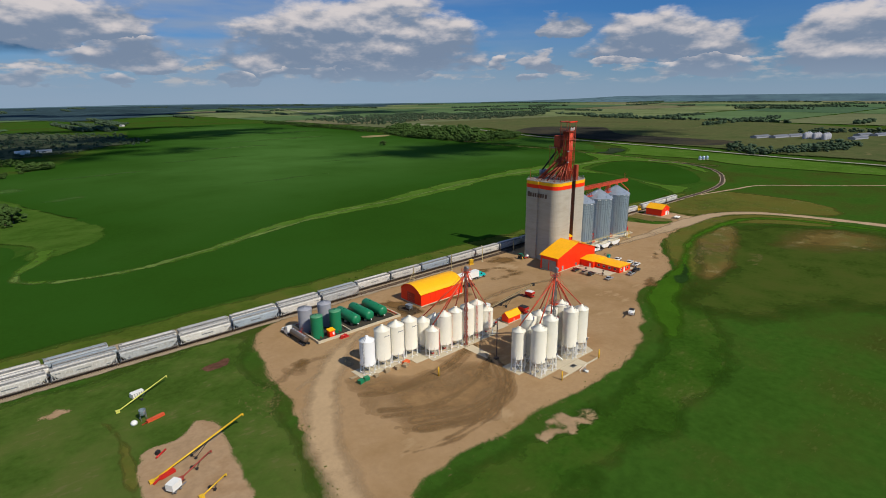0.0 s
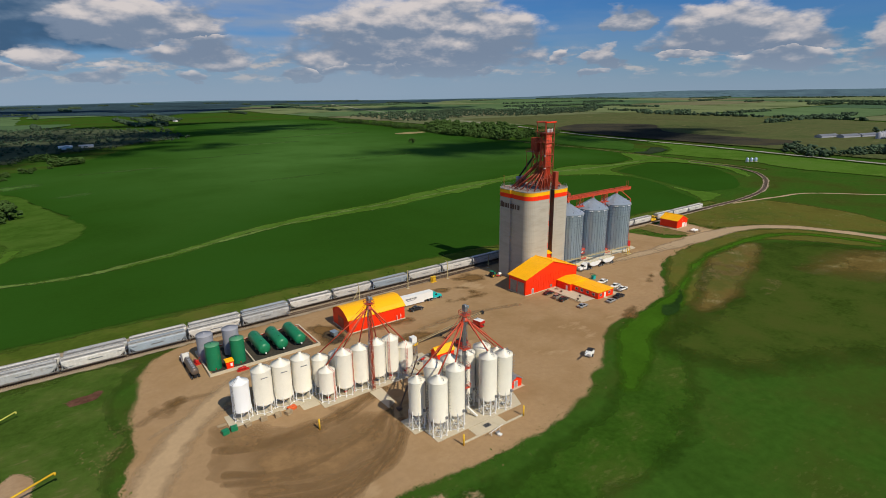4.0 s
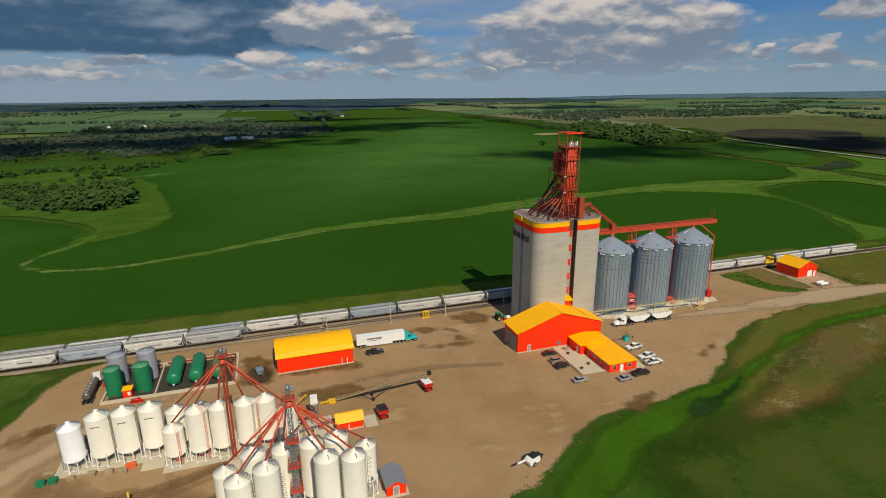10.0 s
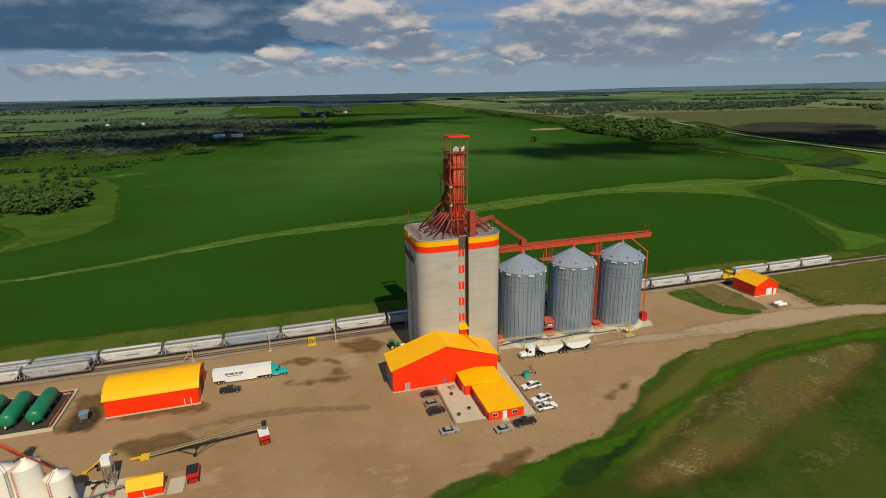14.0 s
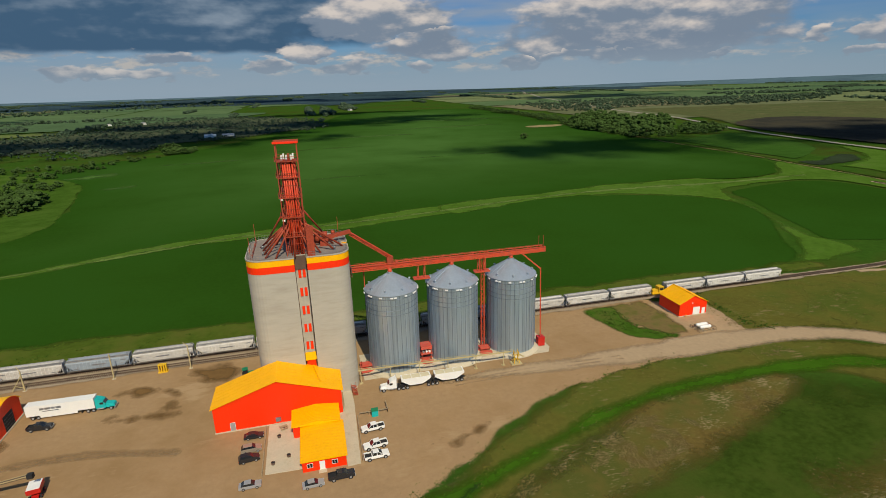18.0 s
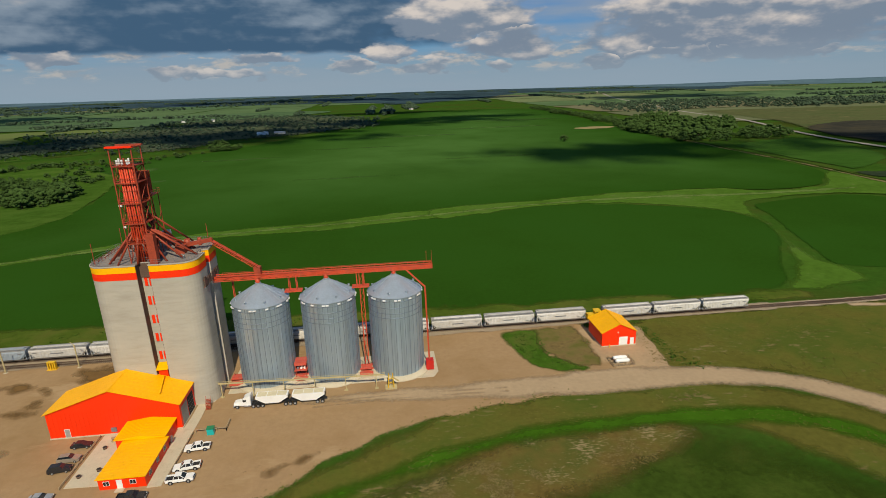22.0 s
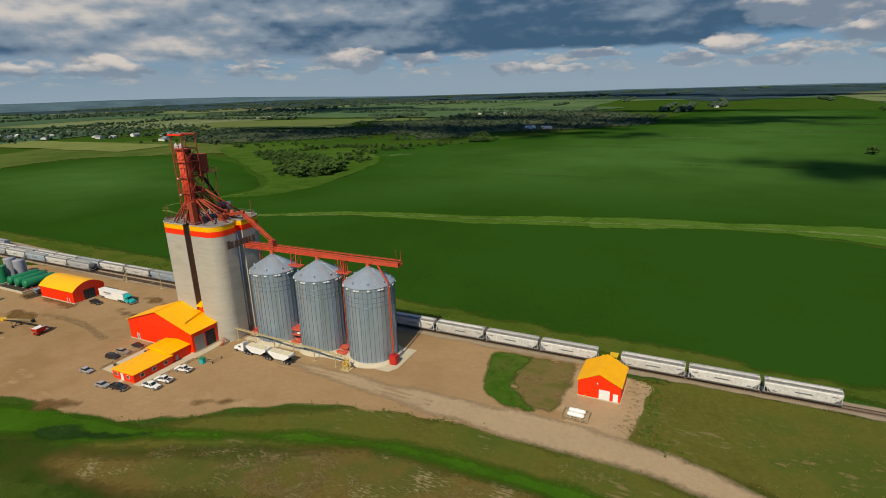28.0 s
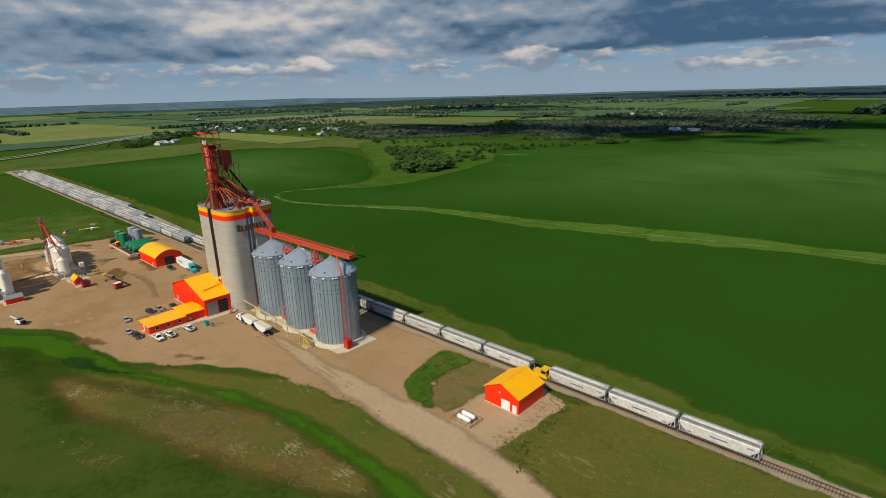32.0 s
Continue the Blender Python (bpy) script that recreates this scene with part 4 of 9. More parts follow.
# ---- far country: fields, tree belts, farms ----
# field tints lightened and cooled: distance haze is put into the colours
FAR_HAZED = [(0.092, 0.150, 0.066), (0.066, 0.118, 0.064), (0.150, 0.186, 0.084), (0.132, 0.150, 0.076), (0.160, 0.156, 0.088), (0.078, 0.136, 0.064), (0.165, 0.196, 0.062)]
FAR_MATS = [land("far_field", c, 0.22, s=(0.003, 0.01, 0.05), bump=0.1, strength=0) for c in FAR_HAZED]


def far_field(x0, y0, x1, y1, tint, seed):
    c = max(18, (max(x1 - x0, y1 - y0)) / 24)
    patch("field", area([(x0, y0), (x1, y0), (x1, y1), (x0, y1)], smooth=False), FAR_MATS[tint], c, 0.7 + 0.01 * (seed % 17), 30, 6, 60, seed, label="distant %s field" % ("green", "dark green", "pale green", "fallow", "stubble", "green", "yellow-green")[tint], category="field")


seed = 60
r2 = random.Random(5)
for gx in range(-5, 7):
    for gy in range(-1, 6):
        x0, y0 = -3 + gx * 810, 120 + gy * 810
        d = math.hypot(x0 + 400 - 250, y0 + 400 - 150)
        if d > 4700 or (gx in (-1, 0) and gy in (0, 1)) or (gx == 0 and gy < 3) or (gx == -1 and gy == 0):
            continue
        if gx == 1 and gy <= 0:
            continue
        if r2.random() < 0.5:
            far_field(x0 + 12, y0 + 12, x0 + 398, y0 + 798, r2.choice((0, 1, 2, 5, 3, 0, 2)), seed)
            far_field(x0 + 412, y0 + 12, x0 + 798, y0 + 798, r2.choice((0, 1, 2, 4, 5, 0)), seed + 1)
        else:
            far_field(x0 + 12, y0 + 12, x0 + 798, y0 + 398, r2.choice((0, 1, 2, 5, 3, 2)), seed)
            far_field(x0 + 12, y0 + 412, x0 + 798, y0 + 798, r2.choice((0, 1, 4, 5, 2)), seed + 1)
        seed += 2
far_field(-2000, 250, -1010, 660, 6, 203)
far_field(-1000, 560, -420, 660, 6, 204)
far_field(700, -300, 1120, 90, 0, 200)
M_PASTURE = land("brown_pasture", (0.100, 0.110, 0.046), 0.35, s=(0.004, 0.02, 0.1), tone=(0.070, 0.092, 0.034), tone_at=0.52, fleck=((0.16, 0.14, 0.07), 0.42, 0.03), bump=0.1)
patch("pasture", area([(800, 100), (800, 200), (830, 330), (850, 480), (868, 650), (900, 770), (960, 900), (1000, 1240), (1100, 1260), (1690, 1160), (1720, 700), (1500, 260), (1180, 100)], smooth=False), M_PASTURE, 22, 0.95, 30, 8, 60, 201, label="brown grazed pasture with grassy streaks", category="field")
patch("highway", strip([(640, -260, 11), (752, 60, 11), (772, 200, 11), (790, 310, 11), (808, 400, 11), (818, 500, 11), (828, 580, 11), (840, 650, 11), (872, 770, 11), (913, 885, 12), (946, 1008, 12), (983, 1262, 12), (1060, 1539, 13), (1300, 2400, 14), (1700, 3600, 16)]), M_LANE, 6, 0.9, 3, 0.5, 20, 40, label="pale highway crossing the fields far off", category="road")
for off in (-13, 13):
    patch("highway", strip([(-500 + off, -50, 10), (-634 + off, 207, 10), (-709 + off, 296, 10), (-857 + off, 428, 10), (-963 + off, 530, 11), (-1040 + off, 700, 12), (-1000 + off, 1100, 12), (-930 + off, 1358, 14), (-1250 + off, 1850, 17), (-1582 + off, 2274, 20)]),
          M_LANE, 6, 0.9, 3, 0.5, 20, 41 + (off > 0), label="pale divided highway in the far valley", category="road")

# woods on the horizon, with the blue of haze mixed into their colour
M_HAZYBUSH = land("bushland", (0.036, 0.064, 0.078), 0.5, s=(0.002, 0.008, 0.04), bump=0.1)
# scrub ground, its colour lifted to grey to stand for haze
M_SCRUB = land("hazy_scrubland", (0.066, 0.082, 0.050), 0.3, s=(0.004, 0.02, 0.09), tone=(0.085, 0.102, 0.055), tone_at=0.54, bump=0.2)
patch("bushland", area([(-5200, 1500), (-2600, 1700), (-1900, 2500), (-1200, 2700), (-300, 2900), (600, 2900), (1500, 3400), (2600, 3600), (3600, 3900), (3000, 5300), (-5200, 5300)]), M_HAZYBUSH, 60, 1.3, 160, 420, 900, 42,
      label="dark wooded country on the horizon, haze blue in its colour", category="woodland")
BUSHLAND = [(-376, 680), (-323, 700), (-271, 734), (-200, 782), (-124, 862), (-60, 792), (4, 818), (48, 910), (96, 965), (180, 1047), (276, 1157), (243, 1459), (46, 1700), (-205, 1720), (-241, 1291), (-415, 1205), (-322, 1012), (-603, 945), (-640, 890), (-500, 740)]
patch("bushland", area(BUSHLAND), M_SCRUB, 14, 0.9, 60, 30, 160, 43, label="dark bushland along the valley edge", category="woodland")

patch("field", area([(-663, 917), (-511, 991), (-338, 1032), (-426, 1202), (-230, 1270), (-264, 1336), (-504, 1318), (-798, 1240), (-898, 1115)], steps=3), land("hay_field", (0.128, 0.156, 0.054), 0.2, s=(0.003, 0.01, 0.05), tone=(0.118, 0.160, 0.050), tone_at=0.53, bump=0.1, strength=0), 16, 1.1, 30, 6, 60, 205,
      label="pale yellow-green hay field behind the bushland", category="field")
patch("field", area([(-832, 1398), (-289, 1385), (-189, 1512), (78, 1757), (33, 1996), (-691, 1932), (-1134, 1734)], steps=3), FAR_MATS[5], 26, 1.2, 30, 10, 80, 206, label="distant green valley meadow", category="field")
patch("field_track", strip([(-228, 685, 7), (-186, 761, 7), (-140, 800, 6), (-103, 826, 6)]), M_WESTGRASS, 4, 1.25, 3, 1, 12, 207, label="pale grass track before the bushland", category="track")


def distant_ridge():
    """Low ridges that close the view all round; their blue-green is painted-in haze."""
    n, v, f = 360, [], []
    for k in range(n):
        a = 2 * math.pi * k / n
        c, w = math.cos(a), math.sin(a)
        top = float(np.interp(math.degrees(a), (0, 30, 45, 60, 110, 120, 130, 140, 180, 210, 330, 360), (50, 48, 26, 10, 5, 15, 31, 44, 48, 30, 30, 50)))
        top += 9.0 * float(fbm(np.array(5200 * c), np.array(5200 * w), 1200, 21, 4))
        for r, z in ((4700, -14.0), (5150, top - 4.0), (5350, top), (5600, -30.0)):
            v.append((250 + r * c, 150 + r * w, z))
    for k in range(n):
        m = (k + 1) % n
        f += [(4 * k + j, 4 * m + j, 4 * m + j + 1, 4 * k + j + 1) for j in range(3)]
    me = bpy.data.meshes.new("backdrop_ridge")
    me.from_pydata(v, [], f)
    me.materials.append(land("hazy_ridge", (0.105, 0.176, 0.212), 0.4, s=(0.0012, 0.005, 0.02), tone=(0.066, 0.11, 0.142), tone_at=0.50, bump=0.0, strength=0))
    tagged(new("backdrop_ridge", me), "low ridges on the horizon painted haze blue-green", "hills", kind="structure")


distant_ridge()

# ---- trees ----
ICO = bmesh.new()
bmesh.ops.create_icosphere(ICO, subdivisions=1, radius=1.0)
ICO_V = np.array([v.co[:] for v in ICO.verts])
ICO_F = np.array([[v.index for v in f.verts] for f in ICO.faces])
ICO.free()


def crown(height, spread, clumps, rng, size=0.20):
    """Leaf clumps of uneven size round a few limbs: verts and faces."""
    vs, fs, n = [], [], 0
    for _ in range(clumps):
        a, u = rng.random() * 2 * math.pi, rng.random()
        h = 0.22 + 0.78 * rng.random()
        wide = spread * (0.35 + 0.75 * math.sin(math.pi * min(1, 0.15 + 0.8 * h))) * math.sqrt(u)
        c = np.array([wide * math.cos(a), wide * math.sin(a), height * h])
        s = spread * (size + 1.2 * size * rng.random())
        jag = 1 + 0.6 * (rng.random((len(ICO_V), 1)) - 0.5)
        vs.append(ICO_V * jag * s * np.array([1, 1, 0.75]) + c)
        fs.append(ICO_F + n)
        n += len(ICO_V)
    return np.concatenate(vs), np.concatenate(fs)


def trunk(height, spread):
    bm = bmesh.new()
    tube(bm, (0, 0, -0.2), (0, 0, height * 0.55), spread * 0.085, spread * 0.05, 5, False)
    for k in range(3):
        a = 2.1 * k
        tube(bm, (0, 0, height * (0.3 + 0.07 * k)), (spread * 0.5 * math.cos(a), spread * 0.5 * math.sin(a), height * (0.6 + 0.06 * k)), spread * 0.04, spread * 0.015, 4, False)
    bmesh.ops.triangulate(bm, faces=bm.faces)
    bm.verts.index_update()
    v, f = np.array([q.co[:] for q in bm.verts]), np.array([[q.index for q in t.verts] for t in bm.faces])
    bm.free()
    return v, f


TR = np.random.default_rng(11)
KINDS = {"near": [(crown(1, 0.52, 46, TR, 0.17), trunk(1, 0.42)) for _ in range(7)], "copse": [(crown(1, 0.66, 30, TR, 0.17), trunk(1, 0.4)) for _ in range(7)],
         "bush": [(crown(1, 0.75, 7, TR, 0.24), trunk(1, 0.3)) for _ in range(6)], "speck": [(crown(1, 0.8, 3, TR, 0.42), trunk(1, 0.3)) for _ in range(5)]}


def wood(name, places, kind, label, big=8.0, thing_kind="stuff"):
    """One object of many trees: places of (x, y, height)."""
    v, f, m, n = [], [], [], 0
    for x, y, h in places:
        a = TR.random() * 6.28
        c, s = math.cos(a), math.sin(a)
        rot = np.array([[c, -s, 0], [s, c, 0], [0, 0, 1]])
        leaf, stem = KINDS[kind][TR.integers(len(KINDS[kind]))]
        wide = h * (0.85 + 0.4 * TR.random())
        for slot, (pv, pf) in enumerate((leaf, stem) if kind != "speck" else (leaf,)):
            v.append(pv * np.array([wide, wide, h]) @ rot.T + np.array([x, y, float(terrain(x, y))]))
            f.append(pf + n)
            m.append(np.full(len(pf), slot))
            n += len(pv)
    v, f, m = np.concatenate(v), np.concatenate(f), np.concatenate(m)
    me = bpy.data.meshes.new(name)
    me.from_pydata(v.tolist(), [], f.tolist())
    me.materials.append(M_HAZYLEAF if kind in ("bush", "speck") else M_LEAF)
    me.materials.append(M_BARK)
    me.polygons.foreach_set("material_index", m.astype(np.int32))
    me.polygons.foreach_set("use_smooth", np.full(len(f), kind in ("bush", "speck")))
    return tagged(new(name, me), label, "trees", kind=thing_kind)


def scatter(f, gap, low, high, seed, keep=0.8):
    x0, y0, x1, y1 = f.bounds
    X, Y = np.meshgrid(np.arange(x0, x1, gap), np.arange(y0, y1, gap), indexing="ij")
    X, Y = X + (TR.random(X.shape) - 0.5) * gap, Y + (TR.random(X.shape) - 0.5) * gap
    ok = (f(X, Y) + fbm(X, Y, gap * 8, seed) * gap * 4 > 0) & (TR.random(X.shape) < keep)
    return [(x, y, low + (high - low) * TR.random() ** 1.5) for x, y in zip(X[ok], Y[ok])]


GROVE = [(-2, 455), (20, 450), (22, 480), (2, 520), (-40, 530), (-45, 488)]
wood("grove", scatter(area(GROVE), 6.5, 5.0, 11.5, 3, 0.75), "near", "dense grove of dark green leafy trees in the field")
wood("scrub", scatter(area([(-185, 605), (-121, 548), (-73, 514), (-38, 496), (-25, 530), (-55, 570), (-110, 615)]), 6.0, 2.5, 6.0, 13, 0.7), "copse", "low olive scrub beside the grove")
wood("scrub", scatter(area([(-5, 520), (8, 534), (0, 572), (-25, 600), (-45, 565)]), 7.0, 3.0, 6.5, 23, 0.6), "copse", "low bushy trees behind the grove")
wood("scrub", scatter(strip([(-155, 613, 14), (-129, 663, 14), (-100, 694, 12), (-52, 705, 10)]), 7.0, 3.0, 6.0, 33, 0.6), "copse", "belt of bushes across the meadow")
HEDGE = [(679, 700, 12), (678, 745, 22), (689, 878, 26), (712, 1000, 16), (719, 1087, 22), (724, 1272, 20), (735, 1637, 22)]
wood("hedge_row", scatter(strip(HEDGE), 8.0, 4, 9.5, 4, 0.85), "near", "row of bushy trees along the far field track")
wood("copse", scatter(area([(668, 706), (676, 827), (697, 916), (790, 1070), (840, 1052), (885, 936), (832, 824), (730, 685)]), 10.0, 4, 14, 5, 0.55), "copse", "bushy woodland beyond the large crop field")
wood("copse", scatter(area([(813, 792), (872, 752), (800, 664), (740, 682), (770, 730)]), 8.5, 4, 10, 15, 0.65), "copse", "dense low copse beside the highway")
wood("bush", scatter(area([(839, 1336), (946, 1237), (1113, 1354), (1269, 1266), (1420, 1300), (1600, 1694), (1296, 1839), (1160, 1640), (958, 1790)]), 17, 5, 10, 6, 0.6), "bush", "dark woodland between distant fields")
wood("bush", scatter(area([(1292, 1330), (1660, 1290), (1900, 1500), (1620, 1690)]), 17, 5, 10, 26, 0.6), "bush", "long dark woodland behind the pasture")
wood("shelterbelt", scatter(strip([(870, 318, 26), (800, 262, 22), (895, 226, 22), (1010, 210, 18)]), 8, 5, 9, 7, 0.8), "bush", "dark shelterbelt round the distant plant")
wood("shelterbelt", scatter(strip([(1250, 330, 30), (1330, 270, 34), (1360, 215, 30)]), 9, 6, 10, 8, 0.8), "bush", "dark shelterbelt behind the distant plant")
wood("shelterbelt", scatter(strip([(2680, 1010, 60), (2760, 850, 60), (2740, 700, 60)]), 16, 9, 14, 9, 0.8), "bush", "dark tree belt on the far prairie")
wood("tree", [(528, 738, 8.5)], "near", "single dark tree standing in the crop", thing_kind="")
wood("tree_clump", [(68 + 3 * k, 789 + (k % 3) * 5, 6 + k % 4) for k in range(-5, 6)], "near", "small clump of trees in the field")
wood("woodland", scatter(area(BUSHLAND), 12, 2.2, 6.0, 6, 0.5), "bush", "dark bushland along the valley edge")
wood("woodland", scatter(area([(-520, 640), (-380, 690), (-200, 640), (-170, 690), (-230, 740), (-460, 740)]), 11, 3, 6, 16, 0.14), "copse", "bushy trees behind the meadow")
wood("woodland", scatter(strip([(-45, 640, 40), (-8, 710, 34), (46, 765, 30), (84, 825, 26)]), 9, 3, 6.5, 17, 0.35), "copse", "ragged edge of bush along the crop")
wood("woodland", scatter(area([(-670, 350), (-700, 430), (-777, 560), (-812, 722), (-640, 720), (-420, 715), (-460, 800), (-886, 1067), (-1157, 1004), (-1060, 700), (-900, 520)]), 15, 4, 8.5, 7, 0.42), "bush", "scattered trees round distant farmyards")
wood("shelterbelt", scatter(strip([(-640, 400, 30), (-700, 445, 34), (-790, 520, 30), (-850, 590, 26)]), 9, 5, 9, 27, 0.8), "copse", "dark shelterbelt along the farmyards")
for place in ((48, 860, 9.0), (40, 868, 8.0), (56, 852, 7.0), (34, 858, 7.5)):
    wood("tree", [place], "near", "dark tree of a clump standing in the field", thing_kind="")


def far_woods(seed, count):
    rng = np.random.default_rng(seed)
    places = []
    for _ in range(count):
        a, r = rng.random() * 2 * math.pi, 1250 + 3500 * rng.random()
        cx, cy = 250 + r * math.cos(a), 150 + r * math.sin(a)
        if cy < -300:
            continue
        if -60 < cx < 800 and cy < 1700:
            continue
        along = rng.random() < 0.5
        long, wide = 80 + 520 * rng.random(), 6 + 50 * rng.random() ** 2
        for _ in range(int(8 + long / 6 + long * wide / 700)):
            u, w = (rng.random() - 0.5) * long, (rng.random() - 0.5) * wide
            places.append((cx + (u if along else w), cy + (w if along else u), 4 + 5 * rng.random()))
    return places


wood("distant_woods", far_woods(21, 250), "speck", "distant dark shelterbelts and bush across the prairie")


def valley_woods():
    rng = np.random.default_rng(31)
    places = []
    for _ in range(4200):
        x, y = -2600 + 2500 * rng.random(), 1500 + 3000 * rng.random()
        if fbm(np.array(x), np.array(y), 500, 9, 3) > 0.02 and math.hypot(x - 250, y - 150) < 4700 and not (y < 1950 and x > -1134):
            places.append((x, y, 5 + 5 * rng.random()))
    return places


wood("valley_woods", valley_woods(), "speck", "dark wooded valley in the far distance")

# ---- the concrete grain elevator ----
EX0, EX1, EY0, EY1, ETOP = 212.2, 238.0, 155.2, 176.2, 39.9


def elevator_outline(grow=0.0):
    """Rounded corners, bowed faces, and an upright groove in the south and east faces."""
    x0, x1, y0, y1 = EX0 - grow, EX1 + grow, EY0 - grow, EY1 + grow
    r = 4.2
    pts = []

    def corner(cx, cy, a0):
        for k in range(9):
            a = radians(a0 + 90 * k / 8)
            pts.append((cx + r * math.cos(a), cy + r * math.sin(a)))
    corner(x0 + r, y0 + r, 180)
    pts.extend([(222.6, y0 - 0.12), (224.1, y0 - 0.05), (224.1, y0 + 2.2), (227.2, y0 + 2.2), (227.2, y0 - 0.05), (229.0, y0 - 0.12)])
    corner(x1 - r, y0 + r, 270)
    pts.extend([(x1 + 0.1, 163.4), (x1 - 1.6, 163.9), (x1 - 1.6, 166.0), (x1 + 0.1, 166.5)])
    corner(x1 - r, y1 - r, 0)
    pts.extend([(227.0, y1 + 0.1), (226.6, y1 - 0.7), (224.0, y1 - 0.7), (223.6, y1 + 0.1)])
    corner(x0 + r, y1 - r, 90)
    pts.extend([(x0 - 0.05, 166.9), (x0 + 0.6, 166.6), (x0 + 0.6, 165.0), (x0 - 0.05, 164.7)])
    return pts


elevator = thing("grain_elevator", 0, 0, label="tall grey concrete grain elevator with red and yellow top band", category="grain elevator")
part("silo_wall", prism(B(), elevator_outline(), 0.0, 36.5), M_CONC, elevator)
part("red_band", prism(B(), elevator_outline(0.03), 36.5, 38.3), M_RED, elevator, "bright red painted band")
part("yellow_band", prism(B(), elevator_outline(0.03), 38.3, ETOP), M_YELLOW, elevator, "yellow painted band")
part("roof_deck", prism(B(), elevator_outline(-0.12), ETOP, ETOP + 0.12), M_ROOFCAP, elevator, "dusty grey roof deck")
bm = B()
out = elevator_outline(0.02)
for a, b in zip(out, out[1:] + out[:1]):
    beam(bm, (*a, ETOP + 0.15), (*b, ETOP + 0.15), 0.25, 0.3)
part("parapet", bm, M_CONC, elevator)
# thin brown sheets: shade and red bounce painted on the groove sides
for gx in (224.13, 227.07):
    part("groove_lining", box(B(), gx, EY0 + 0.12, 0.5, gx + 0.04, EY0 + 2.15, ETOP + 0.1), M_SHADE, elevator, "ladder shaft side with shade painted dark brown")
for k in range(5):
    z = 13.4 + k * 5.15
    for s in (0, 1):
        part("red_panel", box(B(), 224.75 + s * 1.1, EY0 + 2.05, z, 225.45 + s * 1.1, EY0 + 2.18, z + 2.3), M_RED, elevator, "red painted panel")
part("shaft_head", box(B(), 224.18, EY0 + 1.9, 36.3, 227.02, EY0 + 2.19, ETOP + 0.1), M_SHADE, elevator, "dark brown recess between the painted bands")
part("lift_base", box(B(), 224.5, EY0 + 0.3, 0, 226.8, EY0 + 2.0, 11.6), M_RED, elevator, "red leg casing at the wall foot")
part("lift_hood", slab(B(), [(224.2, EY0 - 0.5, 11.6), (227.1, EY0 - 0.5, 11.6), (227.1, EY0 + 2.0, 12.6), (224.2, EY0 + 2.0, 12.6)], 0.15), M_YELLOW, elevator)
part("down_pipe", tube(B(), (EX1 - 1.0, 165, 2), (EX1 - 1.0, 165, 36), 0.3, seg=8), M_WHITEPAINT, elevator, "pale upright pipe in the east groove")
for k in range(13):
    part("joint_line", box(B(), EX0 + 0.35, EY0 + 4.0, 2.5 + 2.6 * k, EX0 - 0.012, EY1 - 4.0, 2.56 + 2.6 * k), M_CONC, elevator)
# unreadable lettering on the west face, as plain bars
for k in range(8):
    w = (1.3, 0.9, 1.1, 0.8, 1.2, 1.0, 0.7, 1.1)[k]
    y = 173.0 - k * 1.55
    part("sign_letter", box(B(), EX0 - 0.22, y - w, 32.0, EX0 - 0.02, y, 34.0 + (0.5 if k == 0 else 0)), M_SHADE, elevator, "dark brown raised letter, unreadable")
bm = B()
for k in range(8):
    w = (1.3, 0.9, 1.1, 0.8, 1.2, 1.0, 0.7, 1.1)[k]
    y = 159.2 + k * 1.55
    part("sign_letter", box(B(), EX1 + 0.35, y, 31.8, EX1 + 0.55, y + w, 34.0 + (0.5 if k == 0 else 0)), M_SHADE, elevator, "dark brown raised letter, unreadable")
for z in (32.0, 33.8):
    beam(bm, (EX1 + 0.3, 158.9, z), (EX1 + 0.3, 171.6, z), 0.1)
for k in range(4):
    beam(bm, (EX1 + 0.3, 160.5 + 3.2 * k, 32.0), (EX1 - 0.3, 160.5 + 3.2 * k, 32.0), 0.1)
part("sign_frame", bm, M_STRUCT, elevator)
# little door and stair at the south-east foot
bm = B()
for k in range(8):
    box(bm, 235.4 + 0.05 * k, 154.2 - 0.28 * k, 2.0 - 0.25 * k, 236.6 + 0.05 * k, 154.5 - 0.28 * k, 2.08 - 0.25 * k)
for s in (0, 1):
    beam(bm, (235.4 + s * 1.2, 154.5, 2.0), (235.8 + s * 1.2, 152.3, 0.0), 0.08)
    beam(bm, (235.4 + s * 1.2, 154.5, 3.0), (235.8 + s * 1.2, 152.3, 1.0), 0.06)
part("stair", bm, M_STRUCT, elevator, "rusty red steel stair")

M_LEG = surf("leg_red", (0.66, 0.062, 0.022), 0.5, var=0.18, s1=0.5, s2=3, dirt=(0.42, 0.12, 0.07), dirt_at=0.64)
# headhouse tower: an open steel frame round bucket-elevator legs
TX0, TX1, TY0, TY1, TTOP = 222.6, 227.6, 157.2, 162.4, 68.3
tower = thing("leg_tower", 0, 0, ETOP + 0.12, label="red lattice headhouse tower with elevator legs and spouts", category="tower")
OZ = ETOP + 0.12
levels = [0, 5.0, 10.0, 15.0, 20.0, 24.0, TTOP - OZ]
for x in (TX0, TX1):
    for y in (TY0, TY1):
        part("corner_post", beam(B(), (x, y, 0), (x, y, TTOP - OZ), 0.22), M_STRUCT, tower)
